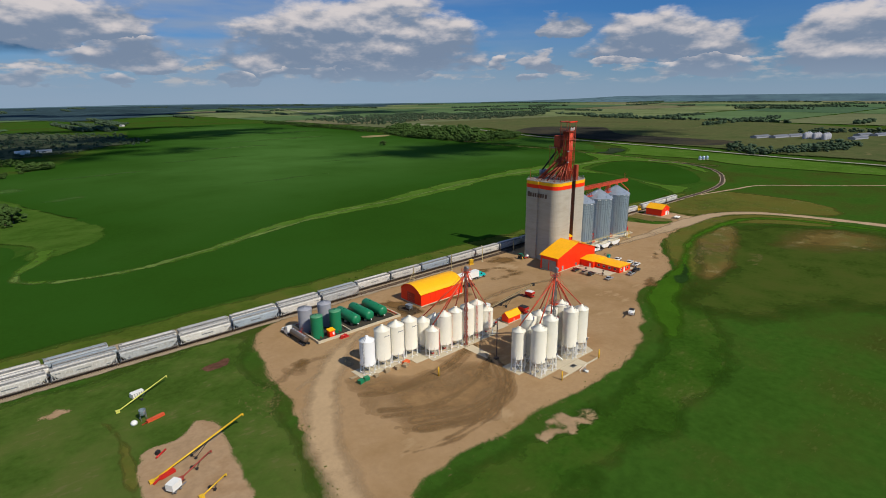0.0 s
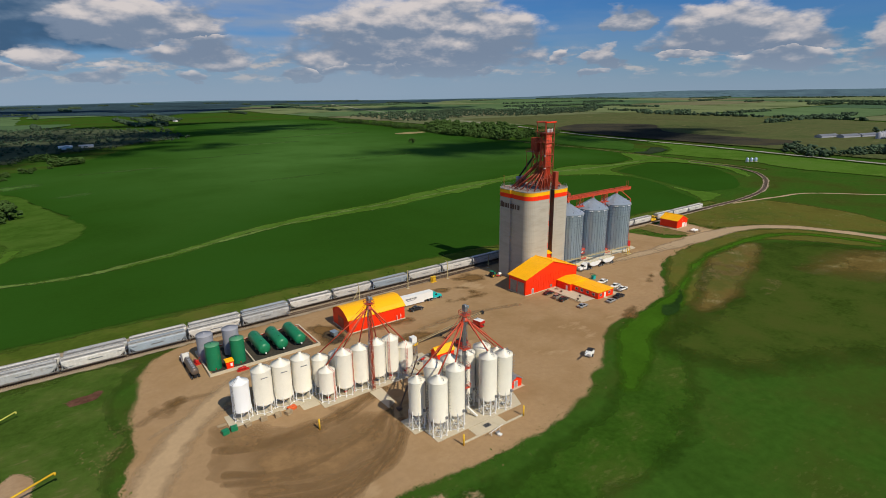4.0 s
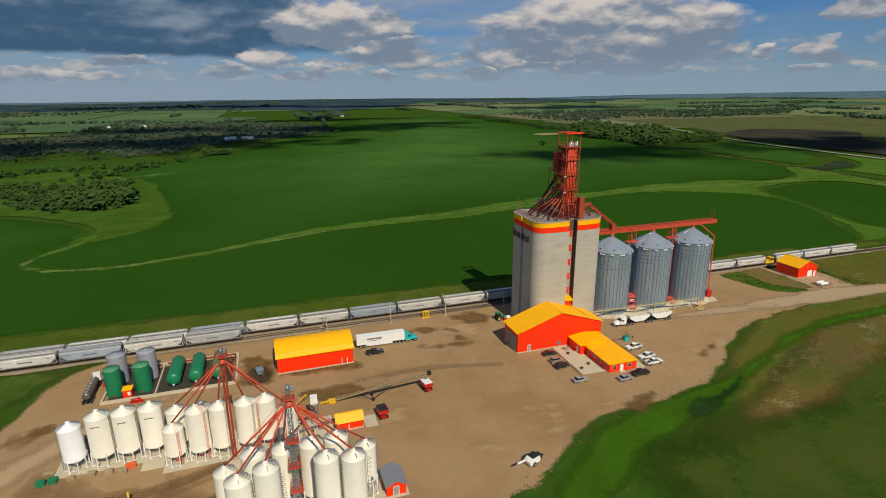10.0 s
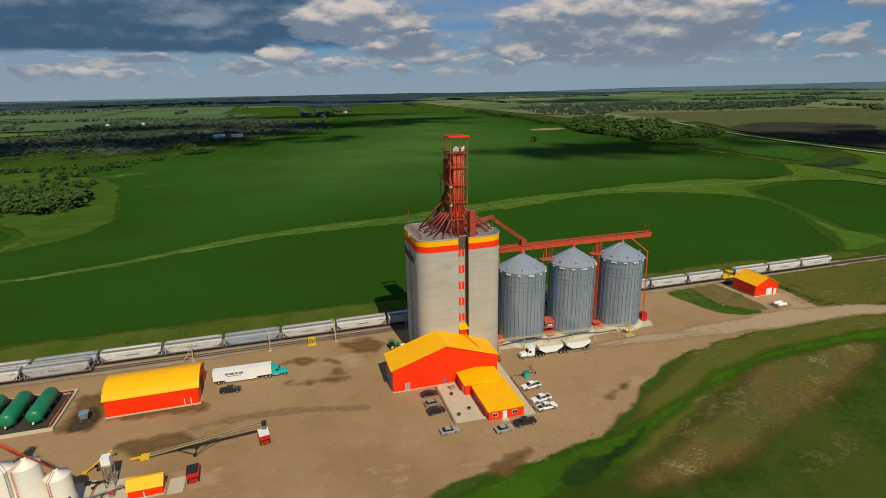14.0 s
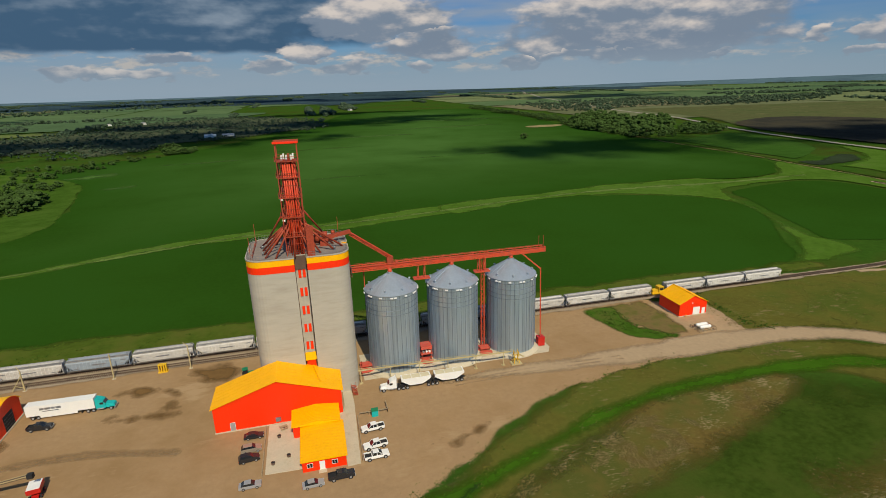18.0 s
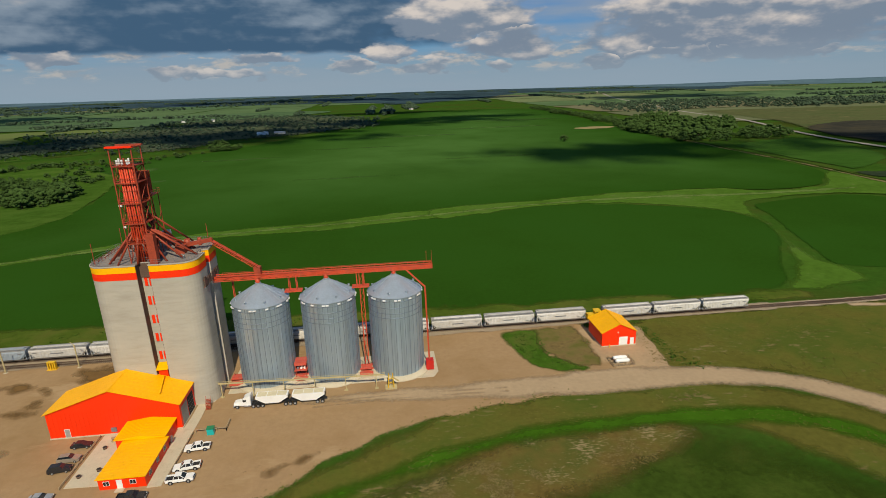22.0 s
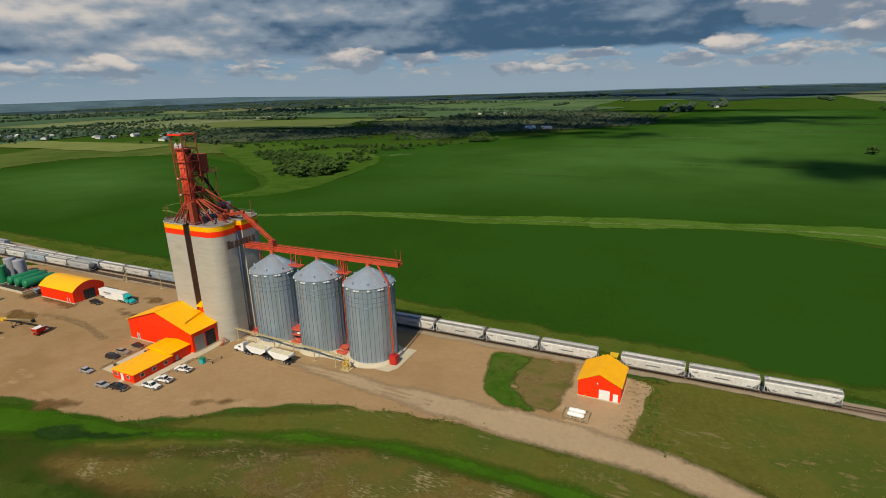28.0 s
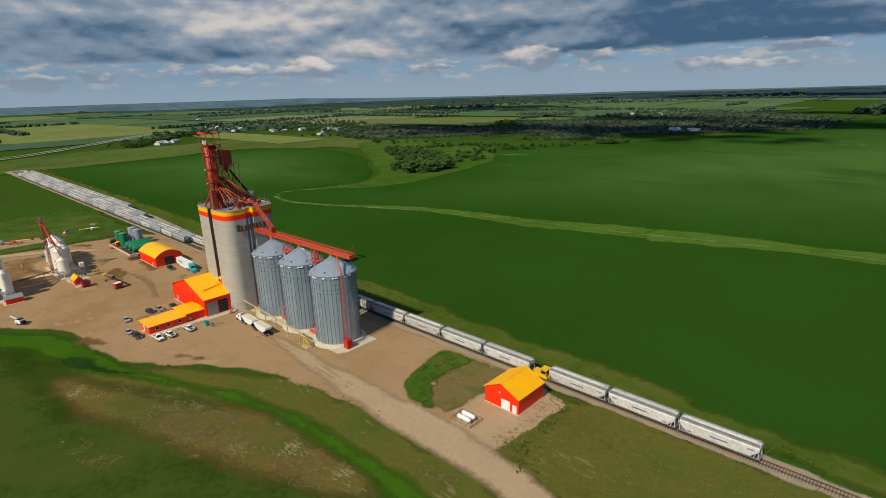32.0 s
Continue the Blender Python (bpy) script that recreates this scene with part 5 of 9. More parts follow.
for n, (a, b) in enumerate(zip(levels, levels[1:])):
    for (xa, ya), (xb, yb) in (((TX0, TY0), (TX1, TY0)), ((TX1, TY0), (TX1, TY1)), ((TX1, TY1), (TX0, TY1)), ((TX0, TY1), (TX0, TY0))):
        part("girt", beam(B(), (xa, ya, b), (xb, yb, b), 0.24), M_STRUCT, tower)
        if n < 5 and not (ya == yb == TY0):
            part("brace", beam(B(), (xa, ya, a), (xb, yb, b), 0.15), M_STRUCT, tower)
            if n % 2 == 0:
                part("brace", beam(B(), (xb, yb, a), (xa, ya, b), 0.13), M_STRUCT, tower)
for z in levels[1:6]:
    p = part("platform", box(B(), TX0 - 0.5, TY0 + 0.6, z - 0.05, TX1 + 0.2, TY1 + 0.6, z), M_STRUCT, tower, "red grating platform")
    bm = B()
    for h in (0.55, 1.1):
        beam(bm, (TX0 - 0.5, TY1 + 0.6, z + h), (TX1 + 0.2, TY1 + 0.6, z + h), 0.06)
        beam(bm, (TX0 - 0.5, TY0 + 0.6, z + h), (TX0 - 0.5, TY1 + 0.6, z + h), 0.06)
    for k in range(5):
        beam(bm, (TX0 - 0.5, TY0 + 0.6 + k * 1.3, z), (TX0 - 0.5, TY0 + 0.6 + k * 1.3, z + 1.1), 0.05)
    part("guard_rail", bm, M_STRUCT, p)
for k in range(4):
    x = TX0 + 0.95 + k * 1.05
    y = 158.8 if k % 2 else 160.6
    part("elevator_leg", box(B(), x - 0.3, y - 0.4, 0, x + 0.3, y + 0.4, 22.6), M_REDPIPE, tower, "red bucket elevator casing")
    bm = B()
    tube(bm, (x - 0.45, y, 23.2), (x + 0.45, y, 23.2), 0.75, seg=12)
    box(bm, x - 0.45, y - 0.75, 22.5, x + 0.45, y + 0.75, 23.2)
    part("leg_head", bm, M_STRUCT, tower)
part("hoist_beam", box(B(), TX0 - 0.5, TY0 - 0.6, TTOP - OZ, TX1 + 0.5, TY0 + 0.5, TTOP - OZ + 0.45), M_RED, tower, "bright red hoist beam")
part("hoist_beam", box(B(), TX0 - 0.5, TY1 - 0.5, TTOP - OZ, TX1 + 0.5, TY1 + 0.5, TTOP - OZ + 0.45), M_STRUCT, tower)
# northern stair frame, cyclones and dust duct hung on the tower
bm = B()
for x in (223.4, 226.8):
    beam(bm, (x, TY1 + 4.2, 0.0), (x, TY1 + 3.0, 17.0), 0.2)
    beam(bm, (x, TY1 + 3.0, 17.0), (x, TY1, 17.0), 0.2)
    beam(bm, (x, TY1 + 3.6, 8.5), (x, TY1, 8.5), 0.2)
for k in range(6):
    z = 0.2 + 2.7 * k
    beam(bm, (223.4, TY1 + 4.2 - 0.2 * k, z), (226.8, TY1 + 4.2 - 0.2 * k, z + 2.6), 0.14)
    beam(bm, (223.4, TY1 + 4.2 - 0.2 * k, z), (223.4, TY1, z + 2.6), 0.14)
part("stair_frame", bm, M_STRUCT, tower)
for cx in (222.6, 225.8):
    bm = B()
    tube(bm, (cx, 173.0, 1.6), (cx, 173.0, 4.2), 1.2, seg=16)
    tube(bm, (cx, 173.0, 0), (cx, 173.0, 1.6), 0.4, 1.2, 16)
    part("dust_collector", bm, M_GREYSTEEL, tower, "dark round dust collector")
for k in range(6):
    part("long_spout", tube(B(), (223.2 + 0.75 * k, TY1 - 0.3, 11.5), (216.5 + 3.3 * k, 171.0 + 1.2 * (k % 3), 0.0), 0.26, seg=8), M_STRUCT, tower, "long red grain spout")
# distributor spouts fan out to the roof
for k in range(16):
    a = radians(200 + k * 22.0)
    r = 7.2 + 2.6 * ((k * 7) % 5) / 4
    ex = min(max(225.1 + r * 1.25 * math.cos(a), EX0 + 1.2), EX1 - 1.2)
    ey = min(max(160.0 + 3.2 + r * math.sin(a), EY0 + 1.2), EY1 - 1.2)
    part("spout", tube(B(), (225.1 + 1.4 * math.cos(a), 159.9 + 1.4 * math.sin(a), 8.6), (ex, ey, 0.0), 0.26, seg=8), M_STRUCT, tower, "red grain spout")
for k in range(3):
    x = 224.15 + k * 1.12
    for dx in (-0.24, 0.24):
        part("leg_pipe", tube(B(), (x + dx, TY0 + 0.7, 0.0), (x + dx, TY0 + 0.7, 23.6), 0.2, seg=8), M_LEG, tower, "bright red leg trunking")
    for z in range(3, 24, 3):
        part("leg_flange", box(B(), x - 0.5, TY0 + 0.46, z - 0.07, x + 0.5, TY0 + 0.94, z + 0.07), M_STRUCT, tower)
    bm = B()
    box(bm, x - 0.42, TY0 + 0.35, 23.6, x + 0.42, TY0 + 1.05, 24.5)
    tube(bm, (x - 0.4, TY0 + 0.7, 24.5), (x + 0.4, TY0 + 0.7, 24.5), 0.36, seg=10)
    part("leg_head", bm, M_LEG, tower)
    part("leg_motor", box(B(), x - 0.5, TY0 + 0.1, 24.3, x - 0.05, TY0 + 0.5, 25.5), M_WHITEPAINT, tower, "pale drive motor")
    part("belt_guard", box(B(), x + 0.05, TY0 + 0.12, 24.5, x + 0.4, TY0 + 0.4, 25.9), M_WHITEPAINT if k != 1 else M_STRUCT, tower)
for n, z in enumerate(levels[:6]):
    top = levels[n + 1]
    for z2 in (z + 1.1, z + 0.55):
        if n:
            part("front_rail", beam(B(), (TX0, TY0 - 0.05, z2), (TX1, TY0 - 0.05, z2), 0.07), M_STRUCT, tower)
    if n < 5:
        part("front_brace", beam(B(), (TX0, TY0, z), (TX0 + 1.2, TY0, top), 0.1), M_STRUCT, tower)
        part("front_brace", beam(B(), (TX1, TY0, z), (TX1 - 1.3, TY0, top), 0.12), M_STRUCT, tower)
        bm = B()
        for dx in (0.0, 0.5):
            beam(bm, (TX0 + 0.35 + dx, TY0 + 1.6, z), (TX0 + 0.35 + dx, TY0 + 3.6, top), 0.08)
        for k in range(12):
            u = (k + 0.5) / 12
            box(bm, TX0 + 0.35, TY0 + 1.5 + 2.0 * u, z + (top - z) * u, TX0 + 0.85, TY0 + 1.72 + 2.0 * u, z + (top - z) * u + 0.04)
        part("stair_flight", bm, M_STRUCT, tower, "steep steel stair inside the frame")
# boxy dust filter and its gantry on the north side
filter_box = part("dust_filter", box(B(), 223.2, TY1 + 0.4, 16.2, 227.0, TY1 + 4.0, 21.6), M_STRUCT, tower, "rust-red dust filter housing")
for k in range(6):
    part("housing_rib", box(B(), 223.1, TY1 + 0.6 + 0.62 * k, 16.2, 227.1, TY1 + 0.7 + 0.62 * k, 21.7), M_REDPIPE, filter_box)
part("filter_hopper", lathe(B(), [(0.4, 12.8), (1.7, 16.2), (0, 16.2)], 4, 225.1, TY1 + 2.2, False), M_STRUCT, tower)
part("filter_platform", box(B(), 222.6, TY1 + 0.2, 15.5, 227.6, TY1 + 6.6, 15.6), M_STRUCT, tower, "red grating platform")
bm = B()
for h in (0.55, 1.1):
    beam(bm, (222.6, TY1 + 6.6, 15.6 + h), (227.6, TY1 + 6.6, 15.6 + h), 0.07)
    beam(bm, (222.6, TY1 + 0.6, 15.6 + h), (222.6, TY1 + 6.6, 15.6 + h), 0.07)
    beam(bm, (227.6, TY1 + 0.6, 15.6 + h), (227.6, TY1 + 6.6, 15.6 + h), 0.07)
for x in (222.6, 227.6):
    for k in range(5):
        beam(bm, (x, TY1 + 0.6 + 1.5 * k, 15.6), (x, TY1 + 0.6 + 1.5 * k, 16.7), 0.06)
part("guard_rail", bm, M_STRUCT, tower)
for x in (223.0, 227.2):
    part("gantry_post", beam(B(), (x, TY1 + 6.2, 0), (x, TY1 + 6.2, 15.5), 0.16), M_STRUCT, tower)
    part("gantry_brace", beam(B(), (x, TY1 + 6.2, 4.5), (x, TY1 + 0.2, 15.0), 0.12), M_STRUCT, tower)
    part("gantry_brace", beam(B(), (x, TY1 + 0.2, 5.0), (x, TY1 + 6.2, 10.5), 0.12), M_STRUCT, tower)
part("air_duct", tube(B(), (224.6, TY1 + 3.6, 13.6), (222.9, 173.0, 4.0), 0.42, seg=10), M_DARK, tower, "dark inclined air duct")
# roof-edge rail and small roof gear
bm = B()
ring = elevator_outline(-0.35)
for a, b in zip(ring, ring[1:] + ring[:1]):
    if (Vector(a) - Vector(b)).length > 0.2:
        for h in (0.6, 1.15):
            beam(bm, (*a, h + 0.1), (*b, h + 0.1), 0.045)
        beam(bm, (*a, 0.1), (*a, 1.25), 0.05)
part("roof_rail", bm, M_GREYSTEEL, tower, "thin grey guard rail round the roof")
for x, y, r, h in ((216.5, 160.0, 0.35, 0.9), (219.0, 171.5, 0.45, 1.2), (234.5, 159.0, 0.35, 1.0), (216.0, 166.5, 0.5, 0.8), (234.8, 171.0, 0.6, 2.2), (231.0, 174.0, 0.4, 1.3)):
    part("roof_cowl", lathe(B(), [(r * 0.6, 0.0), (r * 0.6, h * 0.6), (r, h * 0.65), (r * 0.8, h), (0, h)], 10, x, y), M_GREYSTEEL if h < 1.1 else M_STRUCT, tower)
for z in (14.6, 9.3):
    part("gear_motor", tube(B(), (TX0 - 0.2, TY0 + 0.2, z), (TX0 + 0.5, TY0 + 0.2, z), 0.3, seg=10), M_WHITEPAINT, tower, "pale gear motor")
part("shaft_house", box(B(), 227.7, 155.5, 0, 229.5, 157.2, 7.6), M_STRUCT, tower, "plain rust-red shaft housing")
bm = B()
box(bm, 231.0, 163.5, 0, 233.2, 165.7, 2.0)
tube(bm, (230.4, 167.5, 0), (230.4, 167.5, 2.8), 0.8, seg=12)
tube(bm, (232.4, 168.6, 0), (232.4, 168.6, 2.6), 0.8, seg=12)
part("roof_fan", bm, M_STRUCT, tower)
for x, y in ((213.6, 158.0), (213.8, 173.0), (236.4, 173.2)):
    part("roof_mast", beam(B(), (x, y, 0), (x, y, 5.5), 0.12), M_STRUCT, tower)
bm = B()
for k in range(10):
    beam(bm, (214.0, 157.5 + 1.7 * k, 0), (214.0, 157.5 + 1.7 * k, 1.2), 0.08)
beam(bm, (214.0, 157.5, 1.2), (214.0, 172.8, 1.2), 0.08)
beam(bm, (214.0, 157.5, 0.6), (214.0, 172.8, 0.6), 0.08)
part("guard_rail", bm, M_STRUCT, tower)


def truss(bm, p0, p1, w, h, bays, chord=0.22, web=0.13):
    """A box truss with its deck; p0 and p1 run along its lower middle."""
    p0, p1 = Vector(p0), Vector(p1)
    d, a, b = axes_of(p0, p1)
    b = Vector((0, 0, 1)) if abs(d.z) < 0.05 else -b if b.z < 0 else b
    cs = [(s * w / 2 * a, t * h * b) for s in (-1, 1) for t in (0, 1)]
    for u, v in cs:
        beam(bm, p0 + u + v, p1 + u + v, chord)
    for k in range(bays):
        q0, q1 = p0.lerp(p1, k / bays), p0.lerp(p1, (k + 1) / bays)
        for s in (-1, 1):
            u = s * w / 2 * a
            beam(bm, q0 + u, q1 + u + h * b, web) if k % 2 else beam(bm, q0 + u + h * b, q1 + u, web)
            beam(bm, q1 + u, q1 + u + h * b, web)
        beam(bm, q1 - w / 2 * a, q1 + w / 2 * a, web)
        beam(bm, q1 - w / 2 * a + h * b, q1 + w / 2 * a + h * b, web)


# conveyor gallery over the steel bins
gallery = thing("conveyor_gallery", 0, 0, label="red steel conveyor bridge over three steel bins", category="conveyor")
bm = B()
truss(bm, (238.0, 167.3, 30.7), (298.0, 167.7, 30.7), 2.0, 1.4, 26, 0.2, 0.12)
part("bridge_truss", bm, M_REDPIPE, gallery)
part("conveyor_trough", box(B(), 238, 166.6, 30.85, 298, 168.1, 31.8), M_REDPIPE, gallery)
part("walkway", box(B(), 240, 168.2, 31.0, 298, 169.2, 31.08), M_STRUCT, gallery)
bm = B()
for k in range(30):
    beam(bm, (240 + 2 * k, 169.2, 31.0), (240 + 2 * k, 169.2, 32.2), 0.07)
for h in (31.6, 32.2):
    beam(bm, (240, 169.2, h), (298, 169.2, h), 0.07)
part("guard_rail", bm, M_STRUCT, gallery)
bm = B()
truss(bm, (239.0, 167.0, 41.6), (250.0, 167.3, 33.4), 1.1, 0.8, 7, 0.14, 0.09)
part("drop_truss", bm, M_REDPIPE, gallery)
part("drop_conveyor", beam(B(), (232.0, 166.8, 41.4), (239.5, 167.0, 42.6), 1.0, 1.0), M_STRUCT, gallery)
part("drop_spout", beam(B(), (239.0, 167.0, 42.3), (250.0, 167.3, 34.0), 0.5, 0.5), M_REDPIPE, gallery)
part("transfer_box", box(B(), 249.1, 166.5, 32.0, 250.9, 168.3, 34.0), M_STRUCT, gallery)
for x in (259.0, 277.6):
    for dx in (-1.0, 1.0):
        for dy in (-1.0, 1.0):
            part("support_post", beam(B(), (x + dx, 167.5 + dy, 26.6), (x + dx, 167.5 + dy, 30.7), 0.18), M_REDPIPE, gallery)
        part("support_brace", beam(B(), (x + dx, 166.5, 26.8), (x + dx, 168.5, 30.5), 0.1), M_REDPIPE, gallery)
    part("support_girder", box(B(), x - 2.4, 166.4, 26.2, x + 2.4, 168.6, 26.6), M_REDPIPE, gallery)
for y in (168.6, 169.6):
    part("support_post", beam(B(), (242.4, y, 0.6), (242.4, y, 30.7), 0.2), M_REDPIPE, gallery)
bm = B()
for dx in (-0.5, 0.5):
    for dy in (-0.5, 0.5):
        beam(bm, (277.8 + dx, 167.5 + dy, 0.6), (277.8 + dx, 167.5 + dy, 30.7), 0.18)
for k in range(12):
    z = 0.8 + 2.45 * k
    beam(bm, (277.3, 167.0, z), (278.3, 167.0, z + 2.4), 0.1)
    beam(bm, (277.3, 168.0, z), (277.3, 167.0, z + 2.4), 0.1)
    beam(bm, (277.3, 167.0, z), (278.3, 167.0, z), 0.1)
part("support_tower", bm, M_REDPIPE, gallery)
bm = B()
beam(bm, (290.5, 167.0, 30.6), (295.6, 164.6, 26.0), 0.36)
beam(bm, (295.6, 164.6, 26.0), (296.0, 164.4, 3.4), 0.36)
part("load_spout", bm, M_REDPIPE, gallery, "long orange-red down spout")
part("boot", box(B(), 295.0, 163.5, 0.3, 297.2, 165.5, 3.2), M_REDPAINT, gallery, "red machinery box at the spout foot")
for x in (296.5, 298.0):
    part("mast", beam(B(), (x, 168.4, 32.0), (x, 168.4, 35.4), 0.1), M_STRUCT, gallery)

# three corrugated steel bins
M_STIFF = surf("dull_galvanised_steel", (0.19, 0.235, 0.29), 0.5, 0.4, var=0.2, s1=0.3, s2=1.5, stretch=(1, 1, 0.1))
BIN_R = 7.55


def steel_bin(x, y):
    t = thing("steel_grain_bin", x, y, label="large galvanised corrugated steel grain bin with conical roof", category="grain bin", group="row of steel bins")
    part("footing", lathe(B(), [(0, 0), (BIN_R + 1.7, 0), (BIN_R + 1.6, 0.4), (BIN_R + 0.4, 1.0), (0, 1.0)], 40), M_SLAB, t, "pale round concrete footing")
    prof = [(BIN_R, 0.9)]
    z = 0.9
    while z < 24.9:
        prof += [(BIN_R + 0.05, z + 0.3), (BIN_R, z + 0.6)]
        z += 0.6
    part("wall", lathe(B(), prof, 48), M_GALV, t)
    part("roof", lathe(B(), [(BIN_R + 0.22, 24.75), (BIN_R + 0.22, 24.9), (0.8, 29.2), (0.8, 29.6), (0, 29.7)], 48, smooth=False), M_GALVROOF, t, "ribbed conical roof")
    for z in (23.7, 21.9, 20.3, 18.9):
        part("wind_ring", lathe(B(), [(BIN_R + 0.04, z), (BIN_R + 0.13, z + 0.03), (BIN_R + 0.13, z + 0.1), (BIN_R + 0.04, z + 0.13)], 40), M_STIFF, t)
    for k in range(36):
        a = 2 * math.pi * k / 36
        c, s = math.cos(a), math.sin(a)
        part("stiffener", beam(B(), ((BIN_R + 0.05) * c, (BIN_R + 0.05) * s, 0.9), ((BIN_R + 0.05) * c, (BIN_R + 0.05) * s, 24.6), 0.11), M_STIFF, t)
    for k in range(8):
        a = 2 * math.pi * (k + 0.5) / 8
        c, s = math.cos(a), math.sin(a)
        bm = B()
        tube(bm, (BIN_R * 0.86 * c, BIN_R * 0.86 * s, 25.5), (BIN_R * 0.86 * c, BIN_R * 0.86 * s, 26.15), 0.22, seg=8)
        tube(bm, (BIN_R * 0.86 * c, BIN_R * 0.86 * s, 26.1), (BIN_R * 0.86 * c, BIN_R * 0.86 * s, 26.3), 0.34, seg=8)
        part("roof_vent", bm, M_GALVROOF, t)
    for k in range(20):
        a = 2 * math.pi * (k + 0.3 * (k % 3)) / 20
        c, s = math.cos(a), math.sin(a)
        r = BIN_R + 0.3
        part("eave_vent", beam(B(), (r * c - 0.4 * s, r * s + 0.4 * c, 24.35), (r * c + 0.4 * s, r * s - 0.4 * c, 24.35), 0.3, 0.34), M_BRIGHTWHITE, t, "small white vent under the eave")
    bm = B()
    for k in range(24):
        a = 2 * math.pi * k / 24
        c, s = math.cos(a), math.sin(a)
        beam(bm, (0.9 * c, 0.9 * s, 29.2), ((BIN_R + 0.15) * c, (BIN_R + 0.15) * s, 24.95), 0.06)
    part("roof_rib", bm, M_GALVROOF, t)
    part("fill_cap", lathe(B(), [(0.6, 29.6), (0.75, 30.6), (0, 30.65)], 10), M_REDPIPE, t, "red fill cone at the peak")
    return t


first_bin = steel_bin(249.7, 166.9)
copy_thing(first_bin, pose(268.2, 167.2, 0, 0, 0, 4))
copy_thing(first_bin, pose(287.0, 167.4, 0, 0, 0, 8))
M_FADED = surf("faded_red_paint", (0.58, 0.085, 0.055), 0.5, var=0.15, s1=0.6, s2=4, dirt=(0.42, 0.20, 0.13), dirt_at=0.6)
for x in (259.0, 277.6, 241.0):
    u = thing("unload_conveyor", x, 165.5, label="faded red unloading conveyor between steel bins", category="conveyor", group="unloading conveyors")
    for y in (-2.6, -0.4, 1.8):
        part("trough", box(B(), -1.9, y, 0.5, 1.9, y + 1.0, 1.2), M_FADED, u)
        part("trough_lid", slab(B(), [(-1.95, y - 0.06, 1.22), (1.95, y - 0.06, 1.22), (1.95, y + 1.06, 1.22), (-1.95, y + 1.06, 1.22)], 0.06), M_FADED, u)
    tall = x == 259.0
    for sx in (-1.4, 1.4):
        for sy in (-1.4, 2.0):
            part("stand_leg", beam(B(), (sx, sy, 0), (sx, sy, 5.2 if tall else 2.0), 0.16), M_STRUCT, u)
    if tall:
        part("deck", box(B(), -1.8, -1.7, 3.0, 1.8, 2.3, 3.2), M_FADED, u)
        part("drive_box", box(B(), -1.7, -1.5, 4.6, 1.7, 2.1, 5.5), M_FADED, u)
        for sx in (-0.9, 0.1, 1.0):
            part("motor", tube(B(), (sx, -1.0, 3.55), (sx, 0.2, 3.55), 0.33, seg=10), M_WHITEPAINT if sx > 0 else M_GREYSTEEL, u)
    else:
        part("drive_box", box(B(), -1.5, -1.2, 1.6, 1.5, 0.8, 2.1), M_FADED, u)
pad = part("bin_pad", prism(B(), [(239.5, 159.4), (296.8, 159.6), (298.4, 162.5), (298.2, 175), (239.5, 175)], 0.0, 0.12), M_SLAB)
tagged(pad, "pale concrete pad under the steel bins", "pad", kind="structure")
# raised loading pipe in front of the bins
pipe = thing("loading_pipe_rack", 0, 0, label="pale yellow loading conveyor on posts before the bins", category="conveyor")
part("trough", beam(B(), (236.5, 158.2, 4.2), (283.0, 156.0, 4.2), 0.34, 0.34), M_OLIVESTEEL, pipe)
part("handrail", beam(B(), (236.5, 157.8, 5.0), (283.0, 155.6, 5.0), 0.08), M_OLIVESTEEL, pipe)
for k in range(6):
    x = 238.5 + k * 8.4
    y = 158.2 - (x - 236.5) * 0.0473
    bm = B()
    beam(bm, (x, y, 0), (x, y, 4.1), 0.2)
    box(bm, x - 0.5, y - 0.5, 0, x + 0.5, y + 0.5, 0.15)
    part("post", bm, M_OLIVESTEEL, pipe)
loader = thing("yellow_loader", 284.5, 156.0, label="yellow steel sampling probe stand", category="machine")
bm = B()
box(bm, -1.6, -1.2, 0.0, 1.6, 1.2, 0.3)
part("base", bm, M_OLIVESTEEL, loader)
bm = B()
for sx, sy in ((-0.8, -0.7), (0.8, -0.7), (-0.8, 0.7), (0.8, 0.7)):
    beam(bm, (sx, sy, 0.3), (sx * 0.7, sy * 0.7, 4.2), 0.18)
for z in (1.5, 2.8):
    beam(bm, (-0.8, -0.7, z), (0.8, 0.7, z), 0.12)
    beam(bm, (0.8, -0.7, z), (-0.8, 0.7, z), 0.12)
part("mast", bm, M_YELSTEEL, loader)
part("arm", beam(B(), (-0.5, 0, 3.9), (2.2, -0.6, 2.2), 0.3), M_OLIVESTEEL, loader)

# ---- red buildings with yellow roofs ----


def ribs(bm, x0, x1, y, z0, z1, step=1.2, out=-0.05):
    x = x0 + step / 2
    while x < x1:
        box(bm, x - 0.04, min(y, y + out), z0, x + 0.04, max(y, y + out), z1)
        x += step


